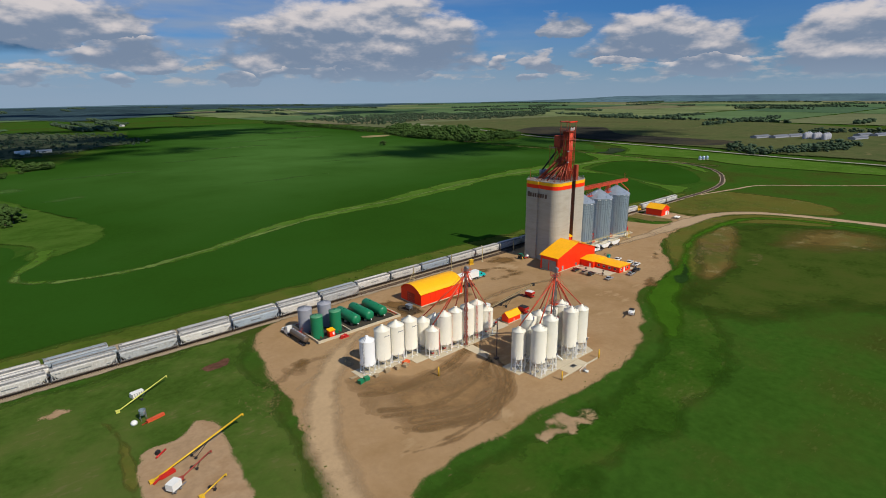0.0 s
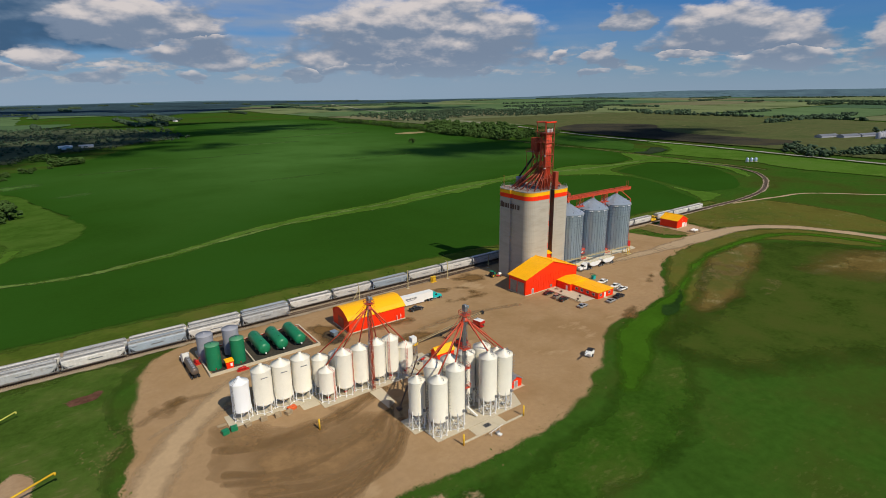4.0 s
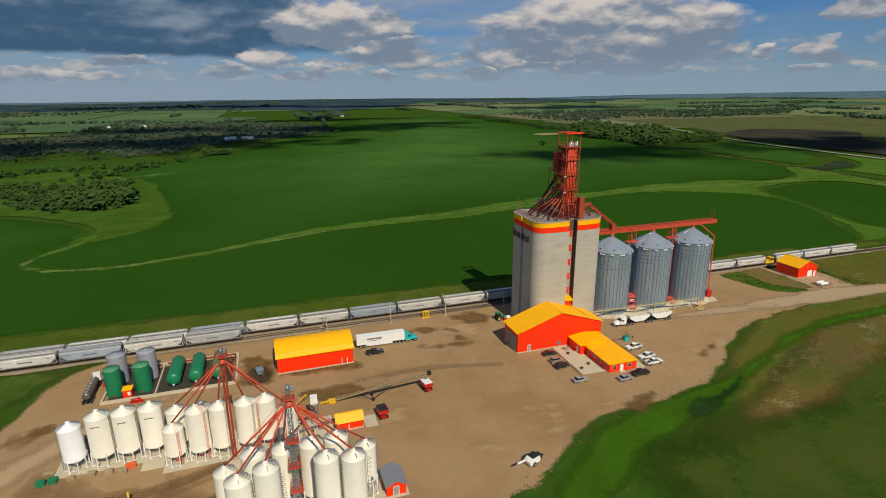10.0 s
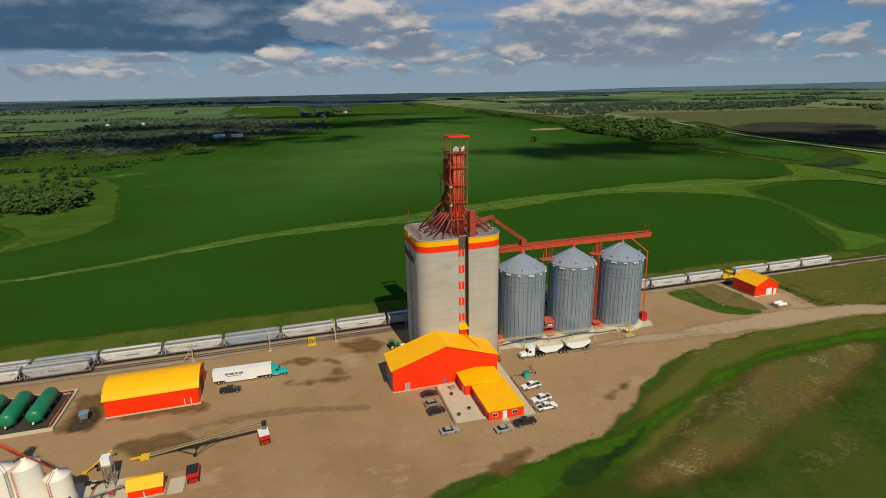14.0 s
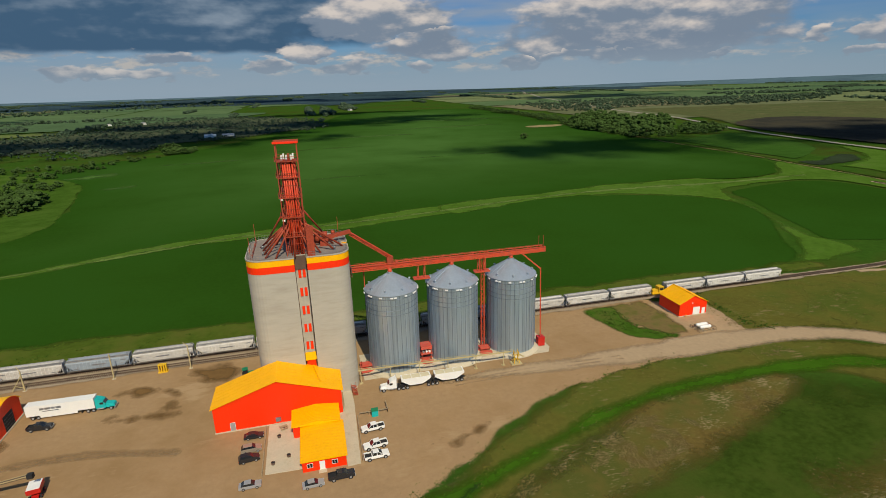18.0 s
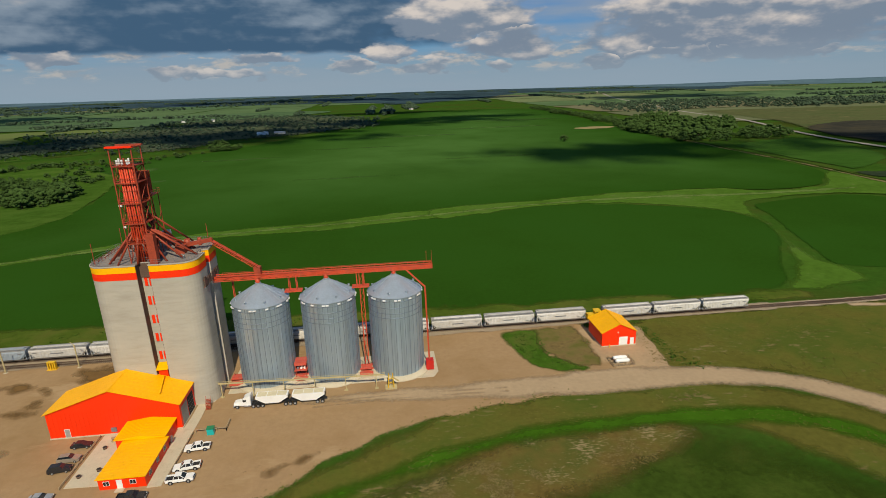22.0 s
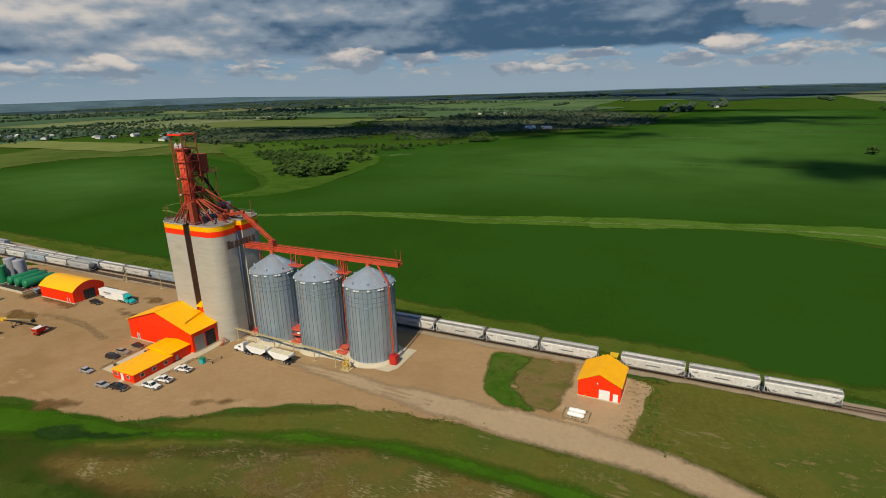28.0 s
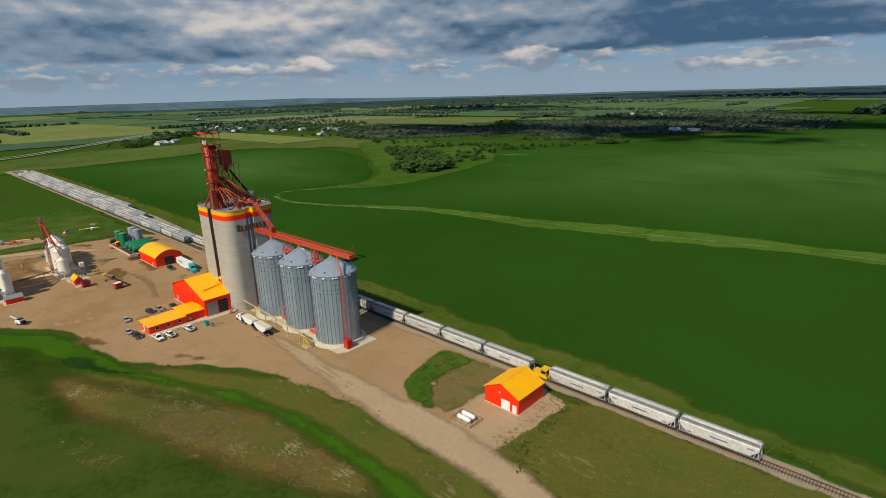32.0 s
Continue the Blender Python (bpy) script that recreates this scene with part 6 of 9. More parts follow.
def gable_house(name, x0, x1, y0, y1, eave, ridge, label, along="y", over=0.35, category="building"):
    """Walls with gable ends and two roof sheets; the ridge runs along x or y. Coordinates are local to the south-west corner."""
    t = thing(name, x0, y0, label=label, category=category)
    w, d = x1 - x0, y1 - y0
    bm = B()
    if along == "y":
        sec = [(0, 0), (w, 0), (w, eave), (w / 2, ridge), (0, eave)]
        a = [bm.verts.new((p, 0, q)) for p, q in sec]
        b = [bm.verts.new((p, d, q)) for p, q in sec]
    else:
        sec = [(0, 0), (d, 0), (d, eave), (d / 2, ridge), (0, eave)]
        a = [bm.verts.new((0, p, q)) for p, q in sec]
        b = [bm.verts.new((w, p, q)) for p, q in sec]
    bm.faces.new(a)
    bm.faces.new(b[::-1])
    for k in range(5):
        bm.faces.new((a[k], a[(k + 1) % 5], b[(k + 1) % 5], b[k]))
    part("wall", bm, M_RED, t)
    run = (w if along == "y" else d) / 2
    fall = (ridge - eave) / run
    low = eave - over * fall
    for s in (0, 1):
        if along == "y":
            xe, xr = (-over, w / 2) if s == 0 else (w + over, w / 2)
            pts = [(xe, -over, low), (xr, -over, ridge), (xr, d + over, ridge), (xe, d + over, low)]
        else:
            ye, yr = (-over, d / 2) if s == 0 else (d + over, d / 2)
            pts = [(-over, ye, low), (-over, yr, ridge), (w + over, yr, ridge), (w + over, ye, low)]
        r = part("roof_sheet", slab(B(), [(p[0], p[1], p[2] + 0.14) for p in pts], 0.12), M_YELLOW, t, "yellow metal roof sheet")
        bm = B()
        n = int((d if along == "y" else w) / 1.4)
        for k in range(n + 1):
            u = k / n
            if along == "y":
                y = -over + u * (d + 2 * over)
                beam(bm, (pts[0][0], y, pts[0][2] + 0.16), (pts[1][0], y, pts[1][2] + 0.16), 0.05, 0.06)
            else:
                x = -over + u * (w + 2 * over)
                beam(bm, (x, pts[0][1], pts[0][2] + 0.16), (x, pts[1][1], pts[1][2] + 0.16), 0.05, 0.06)
        part("standing_seam", bm, M_YELLOW, r)
    if along == "y":
        part("ridge_cap", beam(B(), (w / 2, -over, ridge + 0.17), (w / 2, d + over, ridge + 0.17), 0.4, 0.08), M_YELLOW, t)
    else:
        part("ridge_cap", beam(B(), (-over, d / 2, ridge + 0.17), (w + over, d / 2, ridge + 0.17), 0.4, 0.08), M_YELLOW, t)
    part("footing", prism(B(), [(-0.15, -0.15), (w + 0.15, -0.15), (w + 0.15, d + 0.15), (-0.15, d + 0.15)], 0, 0.35), M_SLAB, t, "pale concrete footing")
    return t


def door(t, x0, x1, y, z0, z1, mat=M_WHITEPAINT, name="door", out=-0.06):
    d = part(name, box(B(), x0, min(y, y + out), z0, x1, max(y, y + out), z1), mat, t)
    bm = B()
    for a, b, c, e in ((x0 - 0.08, z0, x0, z1 + 0.08), (x1, z0, x1 + 0.08, z1 + 0.08), (x0, z1, x1, z1 + 0.08)):
        box(bm, a, min(y, y + out * 1.4), b, c, max(y, y + out * 1.4), e)
    part("door_frame", bm, M_WHITEPAINT, d)
    return d


def side_door(t, x, y0, y1, z0, z1, mat, out=0.06, name="overhead_door"):
    d = part(name, box(B(), min(x, x + out), y0, z0, max(x, x + out), y1, z1), mat, t)
    bm = B()
    for k in range(1, 5):
        z = z0 + (z1 - z0) * k / 5
        box(bm, min(x + out, x + out * 1.3), y0, z - 0.02, max(x + out, x + out * 1.3), y1, z + 0.02)
    part("door_groove", bm, M_GREYSTEEL, d)
    return d


def window(t, x0, x1, y, z0, z1, out=-0.05):
    w = part("window", box(B(), x0, min(y, y + out), z0, x1, max(y, y + out), z1), M_WHITEPAINT, t, "white framed window")
    mid = (x0 + x1) / 2
    for a, b in ((x0 + 0.08, mid - 0.04), (mid + 0.04, x1 - 0.08)):
        part("pane", box(B(), a, min(y + out, y + out * 1.3), z0 + 0.08, b, max(y + out, y + out * 1.3), z1 - 0.08), M_GLASS, w)


barn = gable_house("receiving_barn", 201.4, 232.4, 145.0, 155.0, 7.1, 12.2, "large red receiving shed with yellow metal roof", "y", 0.5)
bm = B()
ribs(bm, 0, 31, 0, 0.4, 7.0, 1.0)
part("cladding_rib", bm, M_RED, barn)
door(barn, 3.6, 4.7, 0, 0.35, 2.5, M_GREYPAINT)
for y0 in (0.9, 5.2):
    side_door(barn, 31.0, y0, y0 + 3.8, 0.2, 5.4, M_GREYSTEEL if y0 < 2 else M_DARK)
    side_door(barn, 0.0, y0, y0 + 3.8, 0.2, 5.4, M_GREYSTEEL, -0.06)
part("vent_box", box(B(), 14.3, -0.25, 0.9, 15.6, 0, 2.0), M_GREYSTEEL, barn)
part("roof_pipe", beam(B(), (24.6, 9.6, 9.9), (26.2, 2.0, 9.2), 0.35, 0.25), M_YELLOW, barn, "yellow spout lying over the roof")

# office: a low front wing and a slightly higher rear wing
office = thing("scale_office", 221.9, 124.7, label="low red office building with yellow metal roof", category="building")


def low_hip(t, x0, x1, y0, y1, eave, ridge, inset):
    part("wall", prism(B(), [(x0, y0), (x1, y0), (x1, y1), (x0, y1)], 0.0, eave), M_RED, t)
    o, mid, z = 0.35, (x0 + x1) / 2, eave + 0.15
    a, b, c, d = (x0 - o, y0 - o, z), (x1 + o, y0 - o, z), (x1 + o, y1 + o, z), (x0 - o, y1 + o, z)
    r0, r1 = (mid, y0 + inset, ridge), (mid, y1 + o, ridge)
    for pts in ([a, b, r0], [b, c, r1, r0], [d, a, r0, r1]):
        part("roof_sheet", slab(B(), pts, 0.15), M_YELLOW, t, "yellow metal roof sheet")
    bm = B()
    for k in range(1, 12):
        y = y0 + inset + (y1 - y0 - inset) * k / 12
        beam(bm, (x0 - o, y, z + 0.02), (mid, y, ridge + 0.02), 0.05, 0.05)
        beam(bm, (x1 + o, y, z + 0.02), (mid, y, ridge + 0.02), 0.05, 0.05)
    part("standing_seam", bm, M_YELLOW, t)


low_hip(office, 0.2, 9.8, 0.0, 13.0, 2.75, 3.3, -0.33)
low_hip(office, -1.8, 9.2, 13.0, 20.2, 3.2, 4.1, -0.33)
window(office, 1.2, 2.5, 0.0, 1.0, 2.1)
window(office, 6.6, 7.9, 0.0, 1.0, 2.1)
door(office, 4.0, 5.0, 0.0, 0.1, 2.2)
for y0 in (2.0, 6.0, 10.0):
    w = part("window", box(B(), 9.8, y0, 1.0, 9.86, y0 + 1.3, 2.1), M_WHITEPAINT, office, "white framed window")
    part("pane", box(B(), 9.86, y0 + 0.08, 1.08, 9.88, y0 + 1.22, 2.02), M_GLASS, w)
for y0 in (1.6, 4.6, 7.6, 10.4):
    w = part("window", box(B(), 0.14, y0, 1.0, 0.2, y0 + 1.3, 2.1), M_WHITEPAINT, office, "white framed window")
    part("pane", box(B(), 0.12, y0 + 0.08, 1.08, 0.14, y0 + 1.22, 2.02), M_GLASS, w)
side_door(office, -1.8, 14.2, 15.2, 0.1, 2.2, M_WHITEPAINT, -0.06, "door")
part("porch_step", box(B(), 3.6, -1.2, 0.0, 5.4, -0.02, 0.15), M_SLAB, office)
part("utility_box", box(B(), 9.82, 14.0, 0.8, 10.2, 14.8, 2.0), M_GREYSTEEL, office)

for name, pts, label in (("office_apron", [(214.0, 126.3), (222.0, 126.0), (222.0, 138), (220.0, 138), (220.0, 144.7), (214.0, 144.7)], "pale concrete apron beside the office"),
                         ("office_walk", [(231.9, 124.0), (234.8, 124.2), (235.6, 149.0), (233.0, 149.0), (232.6, 144.8), (231.3, 144.8)], "pale concrete walk beside the office"),
                         ("drive_pad", [(233.0, 149.0), (235.6, 149.0), (235.4, 154.6), (237.2, 156.4), (237.2, 158.4), (233.0, 158.4)], "pale concrete walk at the elevator foot")):
    tagged(part(name, prism(B(), pts, 0.0, 0.14), M_SLAB), label, "pad", kind="structure")


for x, y in ((216.6, 139.2), (219.0, 131.2), (215.6, 129.4)):
    t = thing("planter", x, y, 0.14, label="dark round planter tub on the concrete apron", category="planter", group="planters on the apron")
    part("tub", lathe(B(), [(0, 0), (0.4, 0), (0.5, 0.55), (0.42, 0.55), (0.4, 0.45), (0, 0.45)], 12), M_SHADE, t)
    part("soil", lathe(B(), [(0.4, 0.46), (0.2, 0.52), (0, 0.54)], 12), M_DARK, t)
bench = thing("picnic_table", 217.6, 142.4, 0.14, 20, "weathered wooden picnic table on the concrete apron", "table")
part("tabletop", box(B(), -0.9, -0.4, 0.7, 0.9, 0.4, 0.76), M_WOOD, bench)
for sgn in (-1, 1):
    part("seat", box(B(), -0.9, sgn * 0.75 - 0.14, 0.42, 0.9, sgn * 0.75 + 0.14, 0.47), M_WOOD, bench)
    part("trestle", beam(beam(B(), (sgn * 0.7, -0.8, 0), (sgn * 0.7, -0.25, 0.72), 0.08), (sgn * 0.7, 0.8, 0), (sgn * 0.7, 0.25, 0.72), 0.08), M_WOOD, bench)
    part("cross_rail", beam(B(), (sgn * 0.7, -0.8, 0.4), (sgn * 0.7, 0.8, 0.4), 0.07), M_WOOD, bench)


def rail_fence(points, label, gap=2.0, h=0.6):
    t = thing("timber_rail", 0, 0, label=label, category="rail")
    for (xa, ya), (xb, yb) in zip(points, points[1:]):
        n = max(1, int(math.hypot(xb - xa, yb - ya) / gap))
        for k in range(n + 1):
            x, y = xa + (xb - xa) * k / n, ya + (yb - ya) * k / n
            part("post", box(B(), x - 0.09, y - 0.09, 0, x + 0.09, y + 0.09, h), M_WOOD, t)
        part("rail", beam(B(), (xa, ya, h + 0.08), (xb, yb, h + 0.08), 0.2, 0.18), M_WOOD, t)


rail_fence([(213.4, 126), (213.4, 144)], "low timber wheel-stop rail beside the office apron")
rail_fence([(235.4, 124.5), (235.8, 142)], "low timber wheel-stop rail beside the parked pickups")
rail_fence([(236.4, 142.4), (243.6, 142.4), (243.6, 146.0)], "timber rail round the green box", h=0.9)

# long storage shed with a bowed yellow roof
shed = thing("storage_shed", 127.2, 156.2, label="long red storage shed with bowed yellow roof", category="building")
SL, SD = 22.8, 13.0


def bow(v):
    return 5.2 + 2.9 * math.sin(math.pi * v) ** 0.8


bm = B()
arch = [(SD * k / 12, bow(k / 12)) for k in range(13)]
ends = []
for x in (0.0, SL):
    ends.append([bm.verts.new((x, y, z)) for y, z in [(0, 0)] + arch + [(SD, 0)]])
bm.faces.new(ends[0])
bm.faces.new(ends[1][::-1])
for k in range(len(ends[0])):
    n = (k + 1) % len(ends[0])
    bm.faces.new((ends[0][k], ends[0][n], ends[1][n], ends[1][k]))
part("wall", bm, M_RED, shed)
bm = B()
over = [(arch[0][0] - 0.35, arch[0][1] - 0.1)] + arch + [(arch[-1][0] + 0.35, arch[-1][1] - 0.1)]
rings = [[bm.verts.new((x, y, z + dz)) for y, z in over] for x, dz in ((-0.4, 0.16), (SL + 0.4, 0.16), (SL + 0.4, 0.04), (-0.4, 0.04))]
for a, b in zip(rings, rings[1:] + rings[:1]):
    for k in range(len(over) - 1):
        f = bm.faces.new((a[k], a[k + 1], b[k + 1], b[k]))
for k in (0, -1):
    bm.faces.new([r[k] for r in rings])
part("roof", bm, M_YELLOW, shed, "bowed yellow metal roof")
bm = B()
ribs(bm, 0, SL, 0, 0.4, 5.1, 0.9)
part("cladding_rib", bm, M_RED, shed)
part("footing", prism(B(), [(-0.2, -0.2), (SL + 0.2, -0.2), (SL + 0.2, SD + 0.2), (-0.2, SD + 0.2)], 0, 0.45), M_SLAB, shed)
side_door(shed, SL, 4.2, 8.8, 0.2, 4.6, M_DARK)
side_door(shed, 0, 4.2, 8.8, 0.2, 4.6, M_REDPAINT, -0.06)
bm = B()
for x in (19.2, 20.8):
    tube(bm, (x, -0.5, 0.45), (x, -0.5, 2.6), 0.12, seg=6)
part("bollard", bm, M_WHITEPAINT, shed, "pale pipe bollards")

# the small hut by the railway
hut = gable_house("red_hut", 350.6, 361.6, 169.2, 180.4, 4.8, 7.5, "small red hut with yellow metal roof", "y", 0.35)
door(hut, 5.6, 8.2, 0, 0.35, 3.0, M_WHITEPAINT, "overhead_door")
door(hut, 9.2, 10.3, 0, 0.35, 2.5)
bm = B()
ribs(bm, 0, 11, 0, 0.4, 4.7, 0.9)
part("cladding_rib", bm, M_RED, hut)
bm = B()
tube(bm, (2.2, -0.8, 0), (2.2, -0.8, 1.2), 0.12, seg=6)
part("bollard", bm, M_YELSTEEL, hut)
part("sign_lamp", box(B(), 4.9, -0.2, 4.6, 5.2, -0.02, 4.9), M_WHITEPAINT, hut)

# propane tanks in their pipe pen before the hut
pen = thing("tank_pen", 349.3, 156.8, label="low pipe pen round white propane tanks", category="fence")
for (xa, ya), (xb, yb) in (((0, 0), (6.4, 0)), ((6.4, 0), (6.4, 4.6)), ((6.4, 4.6), (0, 4.6)), ((0, 4.6), (0, 0))):
    for k in range(4):
        part("post", beam(B(), (xa + (xb - xa) * k / 4, ya + (yb - ya) * k / 4, 0), (xa + (xb - xa) * k / 4, ya + (yb - ya) * k / 4, 1.1), 0.14), M_WOOD, pen)
    for h in (0.55, 1.1):
        part("rail", beam(B(), (xa, ya, h), (xb, yb, h), 0.1), M_WOOD, pen)


def propane(x, y):
    t = thing("propane_tank", x, y, label="white horizontal propane tank on saddles", category="tank", group="propane tanks")
    bm = B()
    prof = [(0.0, -2.2), (0.35, -2.1), (0.55, -1.85), (0.6, -1.6), (0.6, 1.6), (0.55, 1.85), (0.35, 2.1), (0.0, 2.2)]
    lathe(bm, prof, 14)
    bmesh.ops.rotate(bm, verts=bm.verts, cent=(0, 0, 0), matrix=Euler((0, radians(90), 0)).to_matrix())
    bmesh.ops.translate(bm, verts=bm.verts, vec=(0, 0, 1.15))
    part("shell", bm, M_WHITEPAINT, t)
    for s in (-1.2, 1.2):
        part("saddle", box(B(), s - 0.15, -0.5, 0, s + 0.15, 0.5, 0.62), M_SLAB, t)
    part("valve_dome", lathe(B(), [(0.0, 1.95), (0.2, 1.93), (0.22, 1.7)], 8), M_WHITEPAINT, t)


propane(352.5, 158.3)
propane(352.5, 160.1)

# ---- railway ----
LINES = [("main", 189.2, -420.0, 424.0), ("siding", 185.2, -360.0, 205.0), ("siding", 194.0, -420.0, 95.0), ("siding", 199.0, -420.0, 20.0)]
CURVE = [(424.0, 189.2), (452, 189.0), (481, 190.4), (515, 196), (548, 207.5), (585, 225), (617, 250), (636, 283), (640, 330)]


def track(line, label):
    t = thing("railway_track", 0, 0, label=label, category="railway", kind="structure")
    bed = B()
    rails = [B(), B()]
    v, f = [], []
    far = 0.0
    for (xa, ya), (xb, yb) in zip(line, line[1:]):
        d = Vector((xb - xa, yb - ya, 0))
        n = Vector((-d.y, d.x, 0)).normalized()
        for s, bm in zip((-0.72, 0.72), rails):
            beam(bm, Vector((xa, ya, 0.52)) + s * n, Vector((xb, yb, 0.52)) + s * n, 0.09, 0.18)
        step, u = 0.62, d.normalized()
        for k in range(int(d.length / step)):
            c = Vector((xa, ya, 0.0)) + u * (k + 0.5) * step
            i = len(v)
            for z in (0.25, 0.44):
                for p, q in ((-1, -1), (1, -1), (1, 1), (-1, 1)):
                    v.append(tuple(c + u * 0.12 * p + n * 1.28 * q + Vector((0, 0, z))))
            f += [(i + 4, i + 5, i + 6, i + 7), (i, i + 1, i + 5, i + 4), (i + 1, i + 2, i + 6, i + 5), (i + 2, i + 3, i + 7, i + 6), (i + 3, i, i + 4, i + 7)]
    for bm in rails:
        part("rail", bm, M_RAIL, t)
    me = bpy.data.meshes.new("ties")
    me.from_pydata(v, [], f)
    me.materials.append(M_TIE)
    ties = new("ties", me)
    ties.parent = t
    tagged(ties, "dark timber ties", kind="stuff")


for name, y, xa, xb in LINES:
    line = [(xa + (xb - xa) * k / 12, y) for k in range(13)]
    if name == "main":
        line += [tuple(p) for p in spline(CURVE, False, 4)[1:]]
    if (name, y) == ("siding", 185.2):
        line += [(225, 186.2), (245, 188.2), (258, 189.1)]
    track(line, "rusty railway track on gravel ballast")
patch("ballast", area([(-430, 180.8), (-100, 181.0), (66, 181.2), (130, 181.4), (260, 184.4), (424, 185.6), (424, 193.2), (260, 193.6), (120, 197.8), (20, 203.2), (-430, 203.8)], smooth=False), M_BALLAST, 1.6, 0.26, 2.4, 0.4, 6, 50, label="grey-brown railway ballast bed", category="ballast")
patch("ballast", strip([(x, y, 6.4) for x, y in [(420, 189.2)] + CURVE[1:]]), M_BALLAST, 1.5, 0.24, 2.5, 0.4, 5, 51, label="grey-brown ballast bed of the rail curve", category="ballast")

M_CARS = {"white": surf("car_dusty_white", (0.60, 0.58, 0.55), 0.55, var=0.14, s1=0.5, s2=4, dirt=(0.38, 0.33, 0.27), dirt_at=0.62, random=0.2),
          "grey": surf("car_grey", (0.40, 0.41, 0.42), 0.55, var=0.14, s1=0.5, s2=4, dirt=(0.28, 0.24, 0.2), dirt_at=0.60, random=0.12),
          "blue": surf("car_blue_grey", (0.30, 0.355, 0.415), 0.55, var=0.14, s1=0.5, s2=4, dirt=(0.27, 0.26, 0.25), dirt_at=0.62, random=0.12)}
M_CARUNDER = surf("car_under", (0.11, 0.092, 0.078), 0.8, var=0.3, s1=0.8, s2=5)
M_CARTOP = surf("car_top", (0.27, 0.265, 0.26), 0.6, var=0.3, s1=0.8, s2=5, random=0.2)


def hopper_car(tint):
    t = thing("hopper_car", 0, -3000, 0.61, label={"white": "dusty white covered hopper car on the railway", "grey": "grey covered hopper car on the railway", "blue": "faded blue-grey covered hopper car on the railway"}[tint],
              category="hopper car", group="train of hopper cars")
    mat = M_CARS[tint]
    bm = B()
    rings = []
    for x, low in ((-8.55, 2.7), (-8.3, 2.35), (-6.7, 0.85), (6.7, 0.85), (8.3, 2.35), (8.55, 2.7)):
        prof = [(-1.3, low), (-1.52, min(3.3, low + 0.35)), (-1.56, 3.35), (-1.38, 3.75), (-0.9, 3.98), (0, 4.05), (0.9, 3.98), (1.38, 3.75), (1.56, 3.35), (1.52, min(3.3, low + 0.35)), (1.3, low)]
        rings.append([bm.verts.new((x, y, z)) for y, z in prof])
    for a, b in zip(rings, rings[1:]):
        for k in range(11):
            bm.faces.new((a[k], a[(k + 1) % 11], b[(k + 1) % 11], b[k]))
    bm.faces.new(rings[0])
    bm.faces.new(rings[-1][::-1])
    body = part("body", bm, mat, t)
    for sy in (-1, 1):
        part("side_sill", box(B(), -8.6, sy * 1.5 - 0.1, 0.72, 8.6, sy * 1.5 + 0.1, 0.98), M_CARUNDER, t)
        bm = B()
        for k in range(15):
            x = -7.0 + k
            box(bm, x - 0.04, sy * 1.56 - 0.06, 1.0, x + 0.04, sy * 1.56 + 0.06, 3.3)
        part("side_rib", bm, mat, body)
        for xa, xb, za, zb in ((-2.2, 1.6, 2.2, 2.5), (-7.6, -6.2, 2.75, 2.95), (5.6, 6.6, 1.5, 1.75)):
            part("lettering_bar", box(B(), xa, sy * 1.6 - 0.04, za, xb, sy * 1.6 + 0.04, zb), M_GREYSTEEL, body, "dark unreadable lettering")
        part("running_board", box(B(), -8.4, sy * 1.0 - 0.25, 4.12, 8.4, sy * 1.0 + 0.25, 4.16), M_CARTOP, t)
    for sy in (-1, 1):
        part("roof_panel", slab(B(), [(-8.5, sy * 1.42, 3.80), (-8.5, sy * 0.45, 4.10), (8.5, sy * 0.45, 4.10), (8.5, sy * 1.42, 3.80)], 0.05), M_CARTOP, t, "grey sloping roof panel")
    part("roof_hatch", box(B(), -7.7, -0.42, 4.0, 7.7, 0.42, 4.3), mat, t, "long roof hatch trough")
    for sx in (-1, 1):
        bm = B()
        for sy in (-1.45, -1.05):
            beam(bm, (sx * 8.62, sy, 0.8), (sx * 8.62, sy, 4.2), 0.07)
        for k in range(9):
            beam(bm, (sx * 8.62, -1.45, 0.95 + 0.38 * k), (sx * 8.62, -1.05, 0.95 + 0.38 * k), 0.05)
        part("ladder", bm, M_GREYSTEEL, t)
        part("end_platform", box(B(), min(sx * 8.0, sx * 8.8), -1.5, 0.72, max(sx * 8.0, sx * 8.8), 1.5, 0.84), M_GREYSTEEL, t)
        for sy in (-1.35, 1.35):
            bm = beam(B(), (sx * 8.45, sy, 0.85), (sx * 8.4, sy, 2.5), 0.14)
            beam(bm, (sx * 7.4, sy, 0.84), (sx * 7.9, sy, 2.0), 0.12)
            beam(bm, (sx * 8.45, sy, 0.9), (sx * 6.9, sy, 0.95), 0.12)
            part("end_post", bm, mat, t)
        part("coupler", box(B(), min(sx * 8.6, sx * 9.04), -0.15, 0.35, max(sx * 8.6, sx * 9.04), 0.15, 0.62), M_DARK, t)
        g = part("bogie", box(B(), sx * 6.85 - 0.35, -1.1, 0.18, sx * 6.85 + 0.35, 1.1, 0.6), M_DARK, t)
        for sy in (-1.0, 1.0):
            part("side_frame", beam(B(), (sx * 6.85 - 1.2, sy, 0.42), (sx * 6.85 + 1.2, sy, 0.42), 0.2, 0.32), M_DARK, g)
